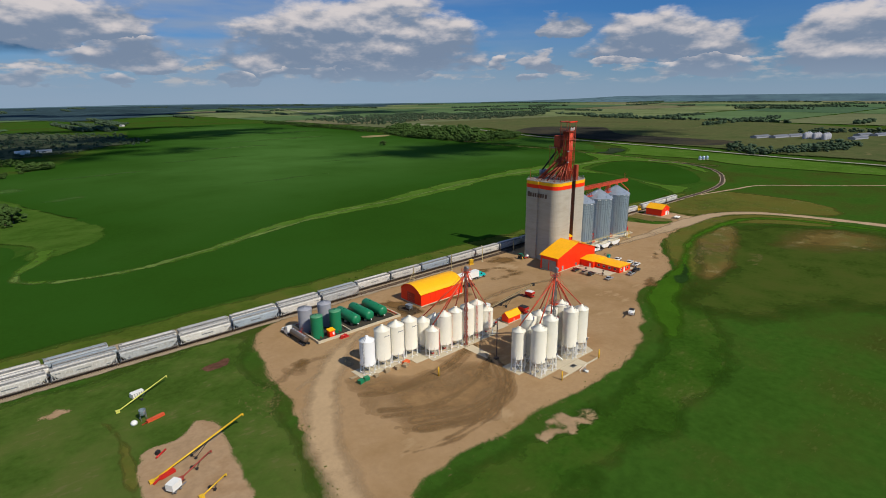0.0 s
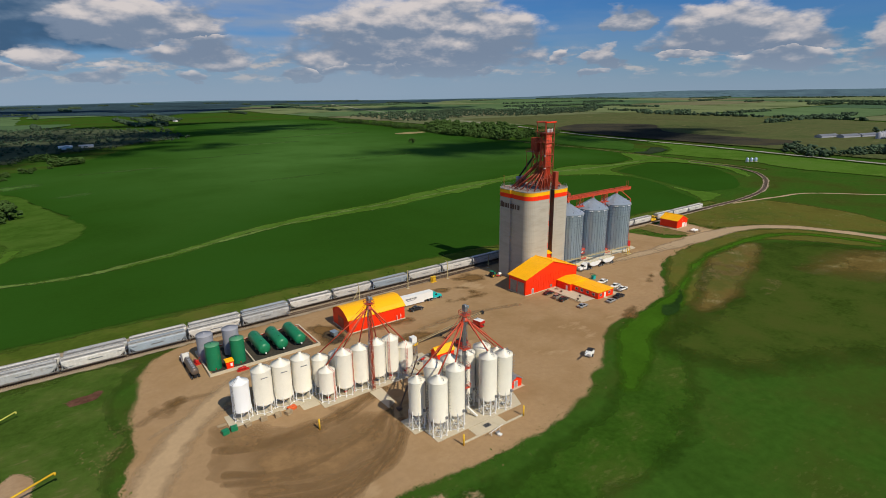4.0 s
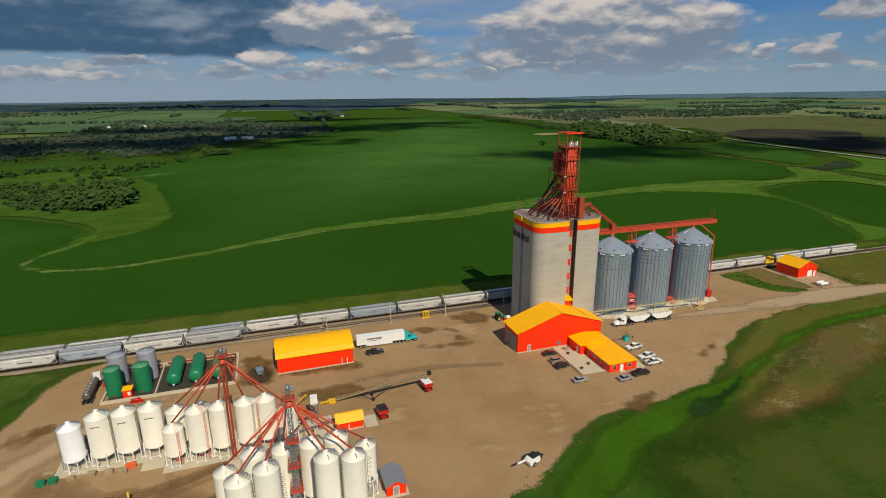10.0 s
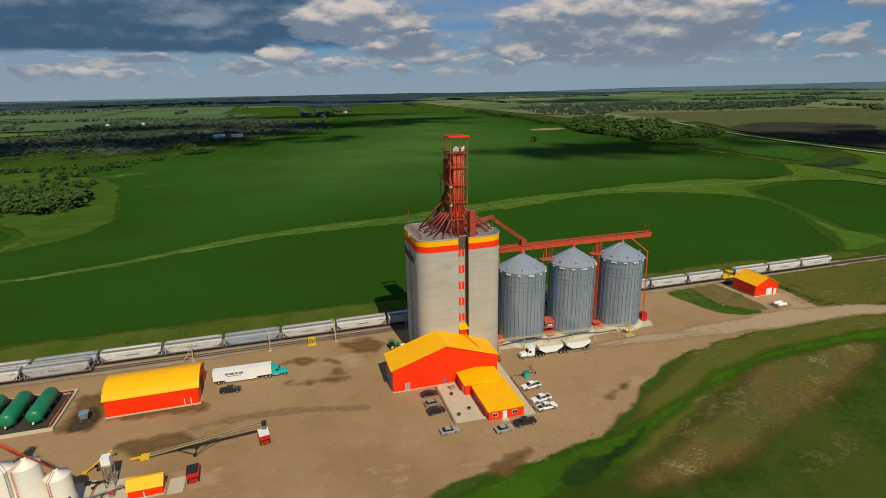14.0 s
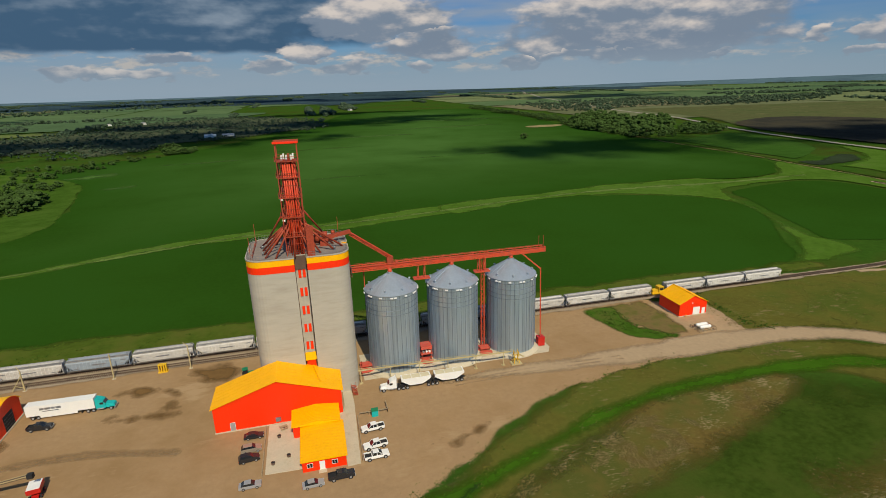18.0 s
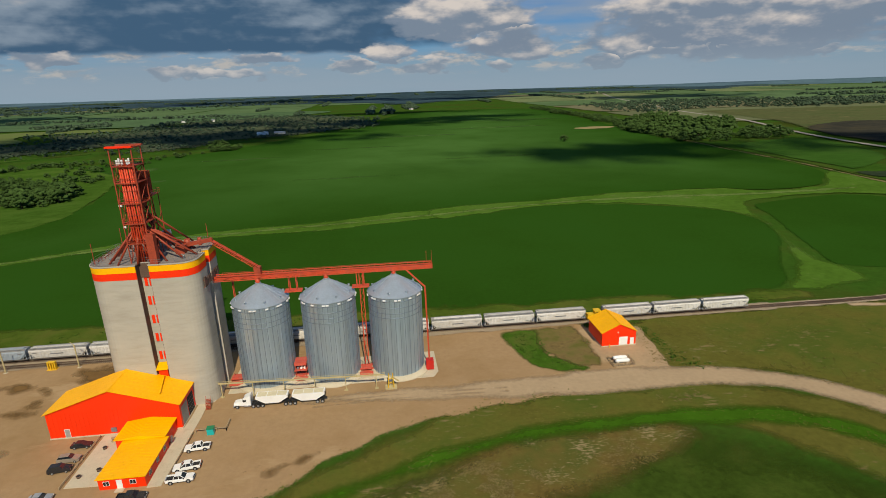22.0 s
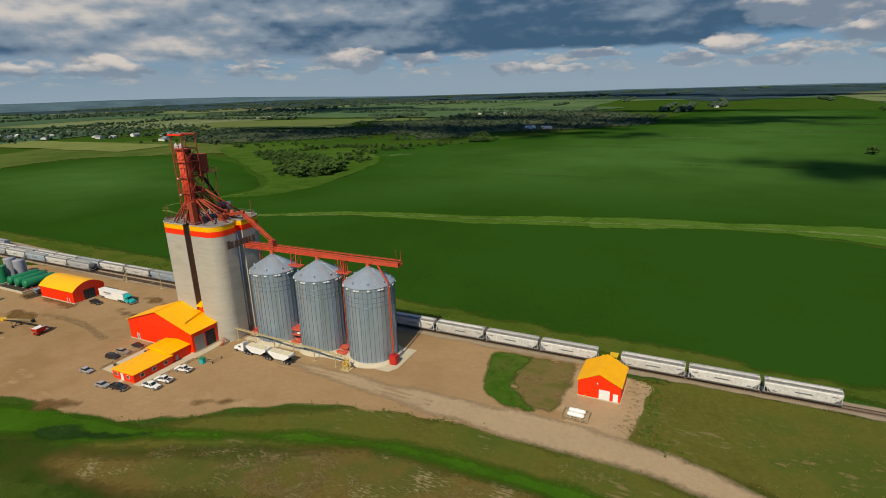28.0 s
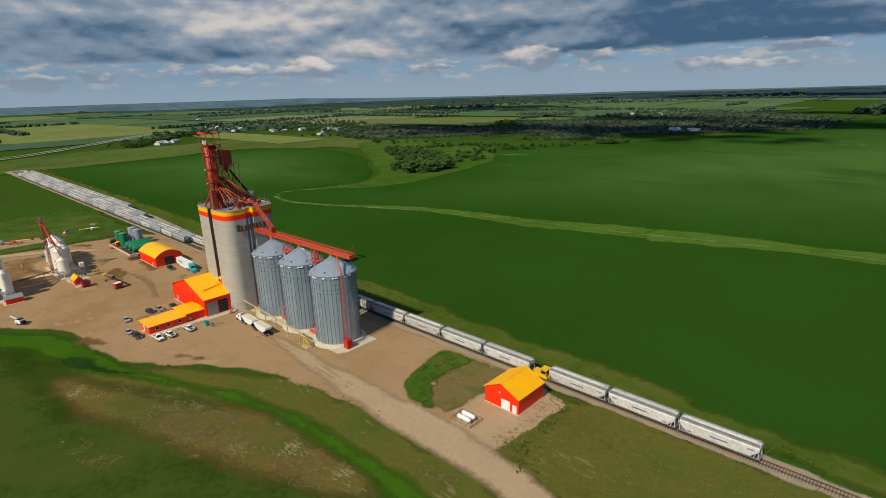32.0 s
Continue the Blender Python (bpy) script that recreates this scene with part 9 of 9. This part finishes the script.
for k in range(4):
    bm.faces.new((hi[k], hi[(k + 1) % 4], low[(k + 1) % 4], low[k]))
bm.faces.new(low)
bm.faces.new(hi)
part("hopper", bm, M_GALV, sk)
for px in (-0.8, 0.8):
    for py in (-1.0, 1.0):
        part("leg", beam(B(), (px, py, 0), (px, py, 1.3), 0.12), M_GREYSTEEL, sk)

# white grain vacuum by the yard edge
vac = thing("grain_vacuum", 181.2, 95.2, 0.07, 200, "white grain vacuum on wheels with a long boom", "machine")
part("body", extrude_side(B(), [(-1.6, 0.5), (1.5, 0.5), (1.7, 1.4), (0.9, 2.1), (-1.4, 2.1), (-1.8, 1.2)], 1.0, 0.15), M_WHITEPAINT, vac)
part("cover", box(B(), -1.3, -0.95, 2.1, 0.8, 0.95, 2.25), M_DARK, vac)
part("engine", box(B(), -2.6, -0.7, 0.6, -1.6, 0.7, 1.7), M_DARK, vac)
part("boom", tube(B(), (1.2, 0, 1.9), (5.0, 0.3, 2.6), 0.22, seg=10), M_WHITEPAINT, vac)
part("drawbar", beam(B(), (-2.4, 0, 0.5), (-4.4, -0.3, 0.35), 0.16), M_DARK, vac)
for s in (-1, 1):
    add_wheel(vac, 0.2, s * 1.1, 0.5, 0.3)
tr = thing("farm_tractor", 206.6, 171.6, 0.09, 10, "green farm tractor by the concrete elevator", "tractor")
part("hood", box(B(), 0.2, -0.4, 0.9, 2.2, 0.4, 1.6), M_GREEN, tr)
part("cab", extrude_side(B(), [(-1.2, 1.0), (0.3, 1.0), (0.2, 2.7), (-1.1, 2.7)], 0.8, 0.1), M_GLASS, tr)
part("cab_roof", box(B(), -1.3, -0.85, 2.7, 0.3, 0.85, 2.85), M_GREEN, tr)
for s in (-1, 1):
    add_wheel(tr, -0.6, s * 0.95, 0.85, 0.45, M_YELSTEEL)
    add_wheel(tr, 1.7, s * 0.8, 0.55, 0.3, M_YELSTEEL)
wp = thing("water_pump", 209.6, 170.2, 0.09, 0, "white tank cart behind the tractor", "cart")
part("tank", tube(B(), (-0.8, 0, 1.2), (0.8, 0, 1.2), 0.6, seg=12), M_WHITEPAINT, wp)
part("frame", box(B(), -1.6, -0.6, 0.4, 1.0, 0.6, 0.6), M_REDPAINT, wp)
for s in (-1, 1):
    add_wheel(wp, 0.2, s * 0.75, 0.4, 0.25)

# bollards, pallets, boxes
for x, y in ((96.1, 110.4), (121.3, 83.6), (141.3, 83.9)):
    t = thing("bollard", x, y, 0.05, label="yellow steel bollard on the gravel", category="bollard", group="yellow bollards")
    part("post", tube(B(), (0, 0, 0), (0, 0, 3.0), 0.22, seg=10), M_YELSTEEL, t)
    part("cap", lathe(B(), [(0.22, 3.0), (0.15, 3.1), (0, 3.12)], 10), M_YELSTEEL, t)


def pallet_box(x, y, w, d, h, mat, label, turn=0):
    t = thing("crate", x, y, 0.06, turn, label, "crate", "crates before the bins")
    part("box", box(B(), -w / 2, -d / 2, 0.15, w / 2, d / 2, h), mat, t)
    bm = B()
    for s in (-1, 0, 1):
        box(bm, -w / 2, s * d * 0.42 - 0.06, 0, w / 2, s * d * 0.42 + 0.06, 0.15)
    part("pallet", bm, M_WOOD, t)


pallet_box(76.4, 122.8, 1.6, 1.4, 1.2, M_GREEN, "green plastic box on the gravel", 8)
pallet_box(78.6, 123.1, 1.6, 1.4, 1.2, M_GREEN, "green plastic box on the gravel", -5)
pallet_box(82.0, 123.0, 1.5, 1.1, 0.8, M_WOOD, "wooden crate on the gravel", 15)
pallet_box(86.1, 123.0, 1.6, 1.3, 1.0, M_WOOD, "wooden crate on the gravel", -8)
pallet_box(89.6, 122.4, 1.7, 1.3, 1.1, M_WOOD, "wooden crate on the gravel", 4)
pallet_box(92.4, 121.9, 1.7, 1.4, 1.0, M_WOOD, "wooden crate on the gravel", 20)
pallet_box(93.8, 123.4, 2.2, 1.5, 0.9, surf("orange_paint", (0.7, 0.12, 0.03), 0.5), "orange metal box beside the bins", 12)
lum = thing("timber_stack", 77.6, 127.0, 0.05, 0, "short stack of yellow timbers on the pad edge", "timber")
for k in range(3):
    part("timber", box(B(), -2.2, -0.5 + 0.35 * k, 0, 0.2, -0.2 + 0.35 * k, 0.25), M_WOOD, lum)

# machinery on the dirt pad and the grass
small_auger(18.4, 118.3, 23.4, 6.2, 4.2, M_YELSTEEL, "long yellow grain auger with a red intake", r=0.22)
ri = thing("auger_hopper", 21.8, 118.7, 0.06, 14, "red auger intake hopper on the dirt", "hopper")
part("hopper", box(B(), -1.8, -0.6, 0.1, 1.6, 0.6, 0.8), M_REDPAINT, ri)
part("swing_tube", beam(B(), (-3.6, -0.8, 0.4), (-1.0, 0, 0.6), 0.35), M_REDPAINT, ri)
small_auger(23.6, 115.0, 8.0, 4.0, 1.4, surf("dull_red", (0.30, 0.05, 0.035), 0.6), "dull red auger on a white undercarriage")
small_auger(25.0, 106.0, 6.2, 2.6, 1.2, M_YELSTEEL, "short yellow auger on the dirt pad")
wb = thing("seed_tender", 21.4, 112.4, 0.06, 30, "white boxy seed tender on wheels", "trailer")
part("box", box(B(), -1.3, -1.0, 0.7, 1.3, 1.0, 2.3), M_WHITEPAINT, wb)
part("frame", box(B(), -1.5, -1.1, 0.5, 2.4, -0.9, 0.68), M_GREYSTEEL, wb)
for sx in (-0.7, 0.7):
    for sy in (-1.0, 1.0):
        add_wheel(wb, sx, sy, 0.35, 0.22)
part("drawbar", beam(B(), (1.2, 0, 0.6), (3.2, 0, 0.4), 0.14), M_DARK, wb)
ra = thing("sweep_auger", 22.6, 127.2, 0.06, 35, "small red sweep auger on the dirt", "auger")
part("tube", tube(B(), (-1.4, 0, 0.4), (1.8, 0, 0.5), 0.22, seg=8), M_REDPAINT, ra)
part("motor", box(B(), -0.2, 0.5, 0.0, 0.7, 1.3, 1.0), M_DARK, ra)
small_auger(19.3, 154.7, 14.6, 7.3, 2.6, surf("lime_paint", (0.62, 0.62, 0.12), 0.5), "pale yellow auger parked in the grass", r=0.18)
ws = thing("white_container", 25.4, 160.4, 0.02, 12, "white slatted container in the grass", "container")
part("box", box(B(), -1.7, -0.9, 0.2, 1.7, 0.9, 1.5), M_WHITEPAINT, ws)
for k in range(6):
    part("slat", box(B(), -1.7 + 0.62 * k, -0.96, 0.25, -1.45 + 0.62 * k, -0.9, 1.45), M_GREYPAINT, ws)
sb = thing("grey_hopper_stand", 23.6, 146.4, 0.02, 0, "grey steel hopper stand in the grass", "hopper")
part("hopper", lathe(B(), [(0.9, 3.0), (0.9, 1.8), (0.2, 1.2)], 12), M_GALV, sb)
for px in (-0.7, 0.7):
    for py in (-0.7, 0.7):
        part("leg", beam(B(), (px, py, 0), (px, py, 2.2), 0.12), M_GREYSTEEL, sb)
wt = thing("white_tank", 21.2, 145.6, 0.02, 0, "small white poly tank in the grass", "tank")
part("tank", lathe(B(), [(0, 0), (0.8, 0), (0.85, 0.6), (0.5, 1.05), (0, 1.1)], 14), M_WHITEPAINT, wt)
rd = thing("red_box_blade", 26.0, 144.6, 0.02, 14, "low red implement lying in the grass", "implement")
part("blade", box(B(), -2.2, -0.5, 0.05, 2.4, 0.5, 0.7), surf("orange_red_paint", (0.62, 0.09, 0.03), 0.5), rd)
part("tongue", beam(B(), (-2.2, 0, 0.3), (-3.6, -0.2, 0.2), 0.14), M_REDPAINT, rd)

# ---- far farms, a plant, weather that shades the fields ----


def farmhouse(x, y, turn, w, d, h, roof, wall=M_HOUSE, label="distant pale farm building"):
    z = float(terrain(x, y))
    t = thing("farm_building", x, y, z, turn, label, "building", "distant farm buildings")
    bm = B()
    sec = [(-w / 2, 0), (w / 2, 0), (w / 2, h), (0, h * 1.5), (-w / 2, h)]
    a = [bm.verts.new((p, -d / 2, q)) for p, q in sec]
    b = [bm.verts.new((p, d / 2, q)) for p, q in sec]
    bm.faces.new(a)
    bm.faces.new(b[::-1])
    for k in range(5):
        bm.faces.new((a[k], a[(k + 1) % 5], b[(k + 1) % 5], b[k]))
    part("wall", bm, wall, t)
    for s in (-1, 1):
        part("roof_sheet", slab(B(), [(s * (w / 2 + 0.4), -d / 2 - 0.4, h - 0.1), (0, -d / 2 - 0.4, h * 1.5 + 0.2), (0, d / 2 + 0.4, h * 1.5 + 0.2), (s * (w / 2 + 0.4), d / 2 + 0.4, h - 0.1)], 0.2), roof, t)


rf = random.Random(9)
for cx, cy, n, wide in ((-665, 462, 5, 30), (-1032, 725, 3, 40), (-863, 705, 3, 30), (-731, 751, 4, 40), (-520, 716, 2, 25), (-620, 823, 4, 40), (-1725, 975, 1, 5), (90, 1022, 3, 22), (384, 1843, 1, 5), (-200, 1500, 2, 60)):
    for _ in range(n):
        farmhouse(cx + rf.uniform(-wide, wide), cy + rf.uniform(-wide, wide) * 0.7, rf.choice((0, 90, 30)), rf.uniform(8, 12), rf.uniform(10, 20), rf.uniform(3.0, 4.6), rf.choice((M_ROOFGREY, M_HOUSE, M_GREYSTEEL)))
for k, (x, y) in enumerate(((1075, 352), (1100, 330), (1140, 318), (1180, 300), (1235, 235), (1260, 215), (1150, 225))):
    farmhouse(x, y, 75, 12, 40, 4, M_GREYSTEEL, M_GREYPOLY, "long grey plant building far off")
for k in range(9):
    x, y = 1100 + (k % 3) * 12, 262 + (k // 3) * 14
    t = thing("far_silo", x, y, float(terrain(x, y)), 0, "grey storage silo at a distant plant", "silo", "silos of the distant plant")
    part("shell", lathe(B(), [(4.5, 0), (4.5, 9), (0.6, 12), (0, 12)], 16), M_GREYPOLY, t)
    part("roof_cap", lathe(B(), [(0.7, 11.8), (0.7, 12.6), (0, 12.7)], 8), M_GREYSTEEL, t)
for k in range(3):
    t = thing("field_hopper", 687 + 4.6 * k, 290 - 2.4 * k, 0, 0, "pale steel bin beside the field road", "grain bin", "bins beside the field road")
    part("shell", lathe(B(), [(1.7, 0.6), (1.7, 3.8), (0.4, 4.9), (0, 4.9)], 14), M_GALV, t)
    part("footing", lathe(B(), [(0, 0), (2.0, 0), (2.0, 0.6), (0, 0.6)], 14), M_SLAB, t)

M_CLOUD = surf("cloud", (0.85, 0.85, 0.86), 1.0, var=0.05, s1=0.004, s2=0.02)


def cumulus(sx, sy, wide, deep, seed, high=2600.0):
    """A broken cumulus added out of view in the southern sky; in this sun its shadow lies on the fields round (sx, sy).
    """
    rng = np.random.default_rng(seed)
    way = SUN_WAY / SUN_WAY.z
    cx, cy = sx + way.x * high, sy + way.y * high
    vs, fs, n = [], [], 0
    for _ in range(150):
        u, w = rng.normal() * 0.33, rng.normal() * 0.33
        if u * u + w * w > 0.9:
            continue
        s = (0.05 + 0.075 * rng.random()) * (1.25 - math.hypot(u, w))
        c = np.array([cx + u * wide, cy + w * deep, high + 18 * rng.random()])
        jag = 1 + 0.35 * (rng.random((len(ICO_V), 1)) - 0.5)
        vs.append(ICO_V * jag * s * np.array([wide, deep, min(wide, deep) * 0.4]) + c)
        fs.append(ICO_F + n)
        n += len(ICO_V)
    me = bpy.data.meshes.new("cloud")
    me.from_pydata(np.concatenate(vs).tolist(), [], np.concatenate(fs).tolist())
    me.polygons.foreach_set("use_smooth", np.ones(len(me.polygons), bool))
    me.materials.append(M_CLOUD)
    tagged(new("cloud", me), "high white cumulus cloud, out of view, shading the fields", "cloud", kind="structure")


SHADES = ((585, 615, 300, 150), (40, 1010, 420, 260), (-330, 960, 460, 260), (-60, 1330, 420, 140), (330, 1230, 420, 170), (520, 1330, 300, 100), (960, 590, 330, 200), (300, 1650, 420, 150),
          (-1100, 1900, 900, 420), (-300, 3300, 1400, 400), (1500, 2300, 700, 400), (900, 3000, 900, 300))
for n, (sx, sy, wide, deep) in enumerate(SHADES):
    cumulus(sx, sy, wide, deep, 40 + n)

# ---- weeds, straw and rough tufts (uncounted) ----
M_STRAW = surf("straw", (0.195, 0.152, 0.066), 1.0, var=0.4, s1=0.4, s2=3, spec=0.0)
M_WEED = surf("weeds", (0.06, 0.115, 0.018), 1.0, var=0.5, s1=0.4, s2=3, spec=0.0)
M_OLIVE = surf("olive_weeds", (0.16, 0.145, 0.042), 1.0, var=0.5, s1=0.4, s2=3, spec=0.0)


def tufts(name, places, material, label, low, high, lie=0.0, seed=1):
    """Small leaning tufts of four blades; lie > 0 lays them flat and long, like straw."""
    rng = np.random.default_rng(seed)
    v, f = [], []
    for x, y in places:
        z, s = float(terrain(x, y)) + 0.1, low + (high - low) * rng.random() ** 2
        turn = rng.random() * 6.28
        for k in range(4):
            a = turn + (k * 1.57 if lie == 0 else rng.normal() * 0.35)
            dx, dy = math.cos(a), math.sin(a)
            ox, oy = (rng.random() - 0.5) * s, (rng.random() - 0.5) * s
            w = s * (0.30 if lie == 0 else 0.10)
            tip = s * (0.45 if lie == 0 else lie)
            n = len(v)
            v += [(x + ox - dy * w, y + oy + dx * w, z), (x + ox + dy * w, y + oy - dx * w, z), (x + ox + dx * tip, y + oy + dy * tip, z + s * (0.6 if lie == 0 else 0.15))]
            f.append((n, n + 1, n + 2))
    me = bpy.data.meshes.new(name)
    me.from_pydata(v, [], f)
    me.materials.append(material)
    tagged(new(name, me), label, "grass", kind="stuff")


def along(pts, count, spread, seed):
    rng = np.random.default_rng(seed)
    p = np.array(pts, float)
    d = np.r_[0, np.cumsum(np.hypot(*np.diff(p, axis=0).T))]
    t = rng.random(count) * d[-1]
    return list(zip(np.interp(t, d, p[:, 0]) + rng.normal(size=count) * spread, np.interp(t, d, p[:, 1]) + rng.normal(size=count) * spread))


def inside(f, count, size, seed, share=0.45):
    """Random places inside f, gathered in clumps of the given size."""
    rng = np.random.default_rng(seed)
    x0, y0, x1, y1 = f.bounds
    X, Y = x0 + (x1 - x0) * rng.random(count * 4), y0 + (y1 - y0) * rng.random(count * 4)
    n = fbm(X, Y, size, seed, 3)
    ok = (f(X, Y) > 0) & (n > np.quantile(n, 1 - share))
    return list(zip(X[ok][:count], Y[ok][:count]))


WEST_EDGE = [(66, 176), (61, 163), (57, 148), (55, 130), (51, 111), (48, 95), (46, 84)]
SOUTH_EDGE = [(60, 76), (72, 77.5), (90, 76), (113, 76), (133, 74.5), (156, 78), (170, 83), (186, 92), (201, 102), (230, 107), (252, 113), (269, 125), (287, 135.5), (307, 142.5), (330, 146)]
tufts("weed_tufts", along(WEST_EDGE, 220, 1.6, 3) + along(SOUTH_EDGE, 800, 1.5, 4), M_WEED, "green weeds along the edge of the gravel", 0.15, 0.5, 0, 5)
tufts("straw_tufts", along([(57, 148), (55.5, 140), (52, 128)], 110, 2.2, 6) + along([(50, 137), (53, 130), (48.5, 126), (46, 138)], 60, 1.2, 7) + along(SOUTH_EDGE, 160, 2.2, 8), M_STRAW, "pale dry straw litter at the yard edge", 0.3, 0.9, 0.9, 9)
tufts("straw_litter", inside(area([(283, 108), (291, 116), (302, 122), (310, 120), (316, 116), (312, 110), (301, 106), (290, 104)]), 6000, 6, 10, 0.6), M_STRAW, "pale dead straw in the dry meadow", 0.10, 0.34, 1.3, 11)
tufts("straw_litter", inside(area([(262, 103), (270, 106), (278, 110), (272, 111), (264, 107)]), 260, 5, 12, 0.5) + inside(area([(280, 86), (288, 92.5), (301, 95), (304, 91), (294, 87)]), 420, 5, 14, 0.5)
      + inside(area([(322, 113), (330, 124), (343, 128), (347, 122), (338, 115)]), 520, 6, 13, 0.35) + inside(area([(330, 100), (366, 100), (384, 88), (388, 62), (366, 44), (340, 52), (324, 74)]), 500, 10, 15, 0.3) + inside(area([(276, 116), (290, 125), (310, 136), (330, 140), (312, 132), (292, 122)]), 260, 6, 16, 0.3),
      M_STRAW, "pale dead straw among the grass", 0.15, 0.6, 0.9, 16)
tufts("weed_tufts", inside(area([(321.5, 182), (324.5, 168), (328.5, 161), (335, 156.8), (342, 157), (338, 162), (333.5, 168), (332.5, 180)]), 420, 6, 17, 0.7), M_WEED, "green weeds on the gravel island", 0.2, 0.7, 0, 18)
tufts("olive_tufts", inside(area([(369, 184), (368, 168), (366, 156), (385, 152), (400, 142), (412, 124), (440, 120), (440, 184)]), 2400, 7, 19, 0.55), M_OLIVE, "olive rough weeds beside the hut and road", 0.15, 0.45, 0, 20)
tufts("straw_litter", along([(364, 182), (365.5, 167), (364.5, 157), (370, 159)], 160, 1.6, 21) + along([(353, 141), (360, 139), (367, 142)], 70, 1.5, 22), M_STRAW, "pale dead stalks round the hut", 0.3, 1.0, 0.9, 23)
tufts("weed_tufts", along([(368.5, 184), (369.5, 168), (369.5, 157), (378, 152)], 200, 1.2, 24), M_WEED, "tall green weeds behind the hut", 0.3, 0.9, 0, 25)
tufts("olive_tufts", inside(strip([(262, 110, 10), (290, 127, 10), (320, 136, 10), (352, 138, 10), (380, 128, 10), (398, 106, 10)]), 1700, 6, 26, 0.5), M_OLIVE, "olive rough weeds on the road verge", 0.12, 0.4, 0, 27)
tufts("weed_tufts", inside(strip([(40, 196, 6), (150, 202, 10), (260, 203, 10), (360, 198, 8), (440, 196, 6)]), 1500, 8, 28, 0.5), M_WEED, "rough weeds along the railway", 0.2, 0.8, 0, 29)
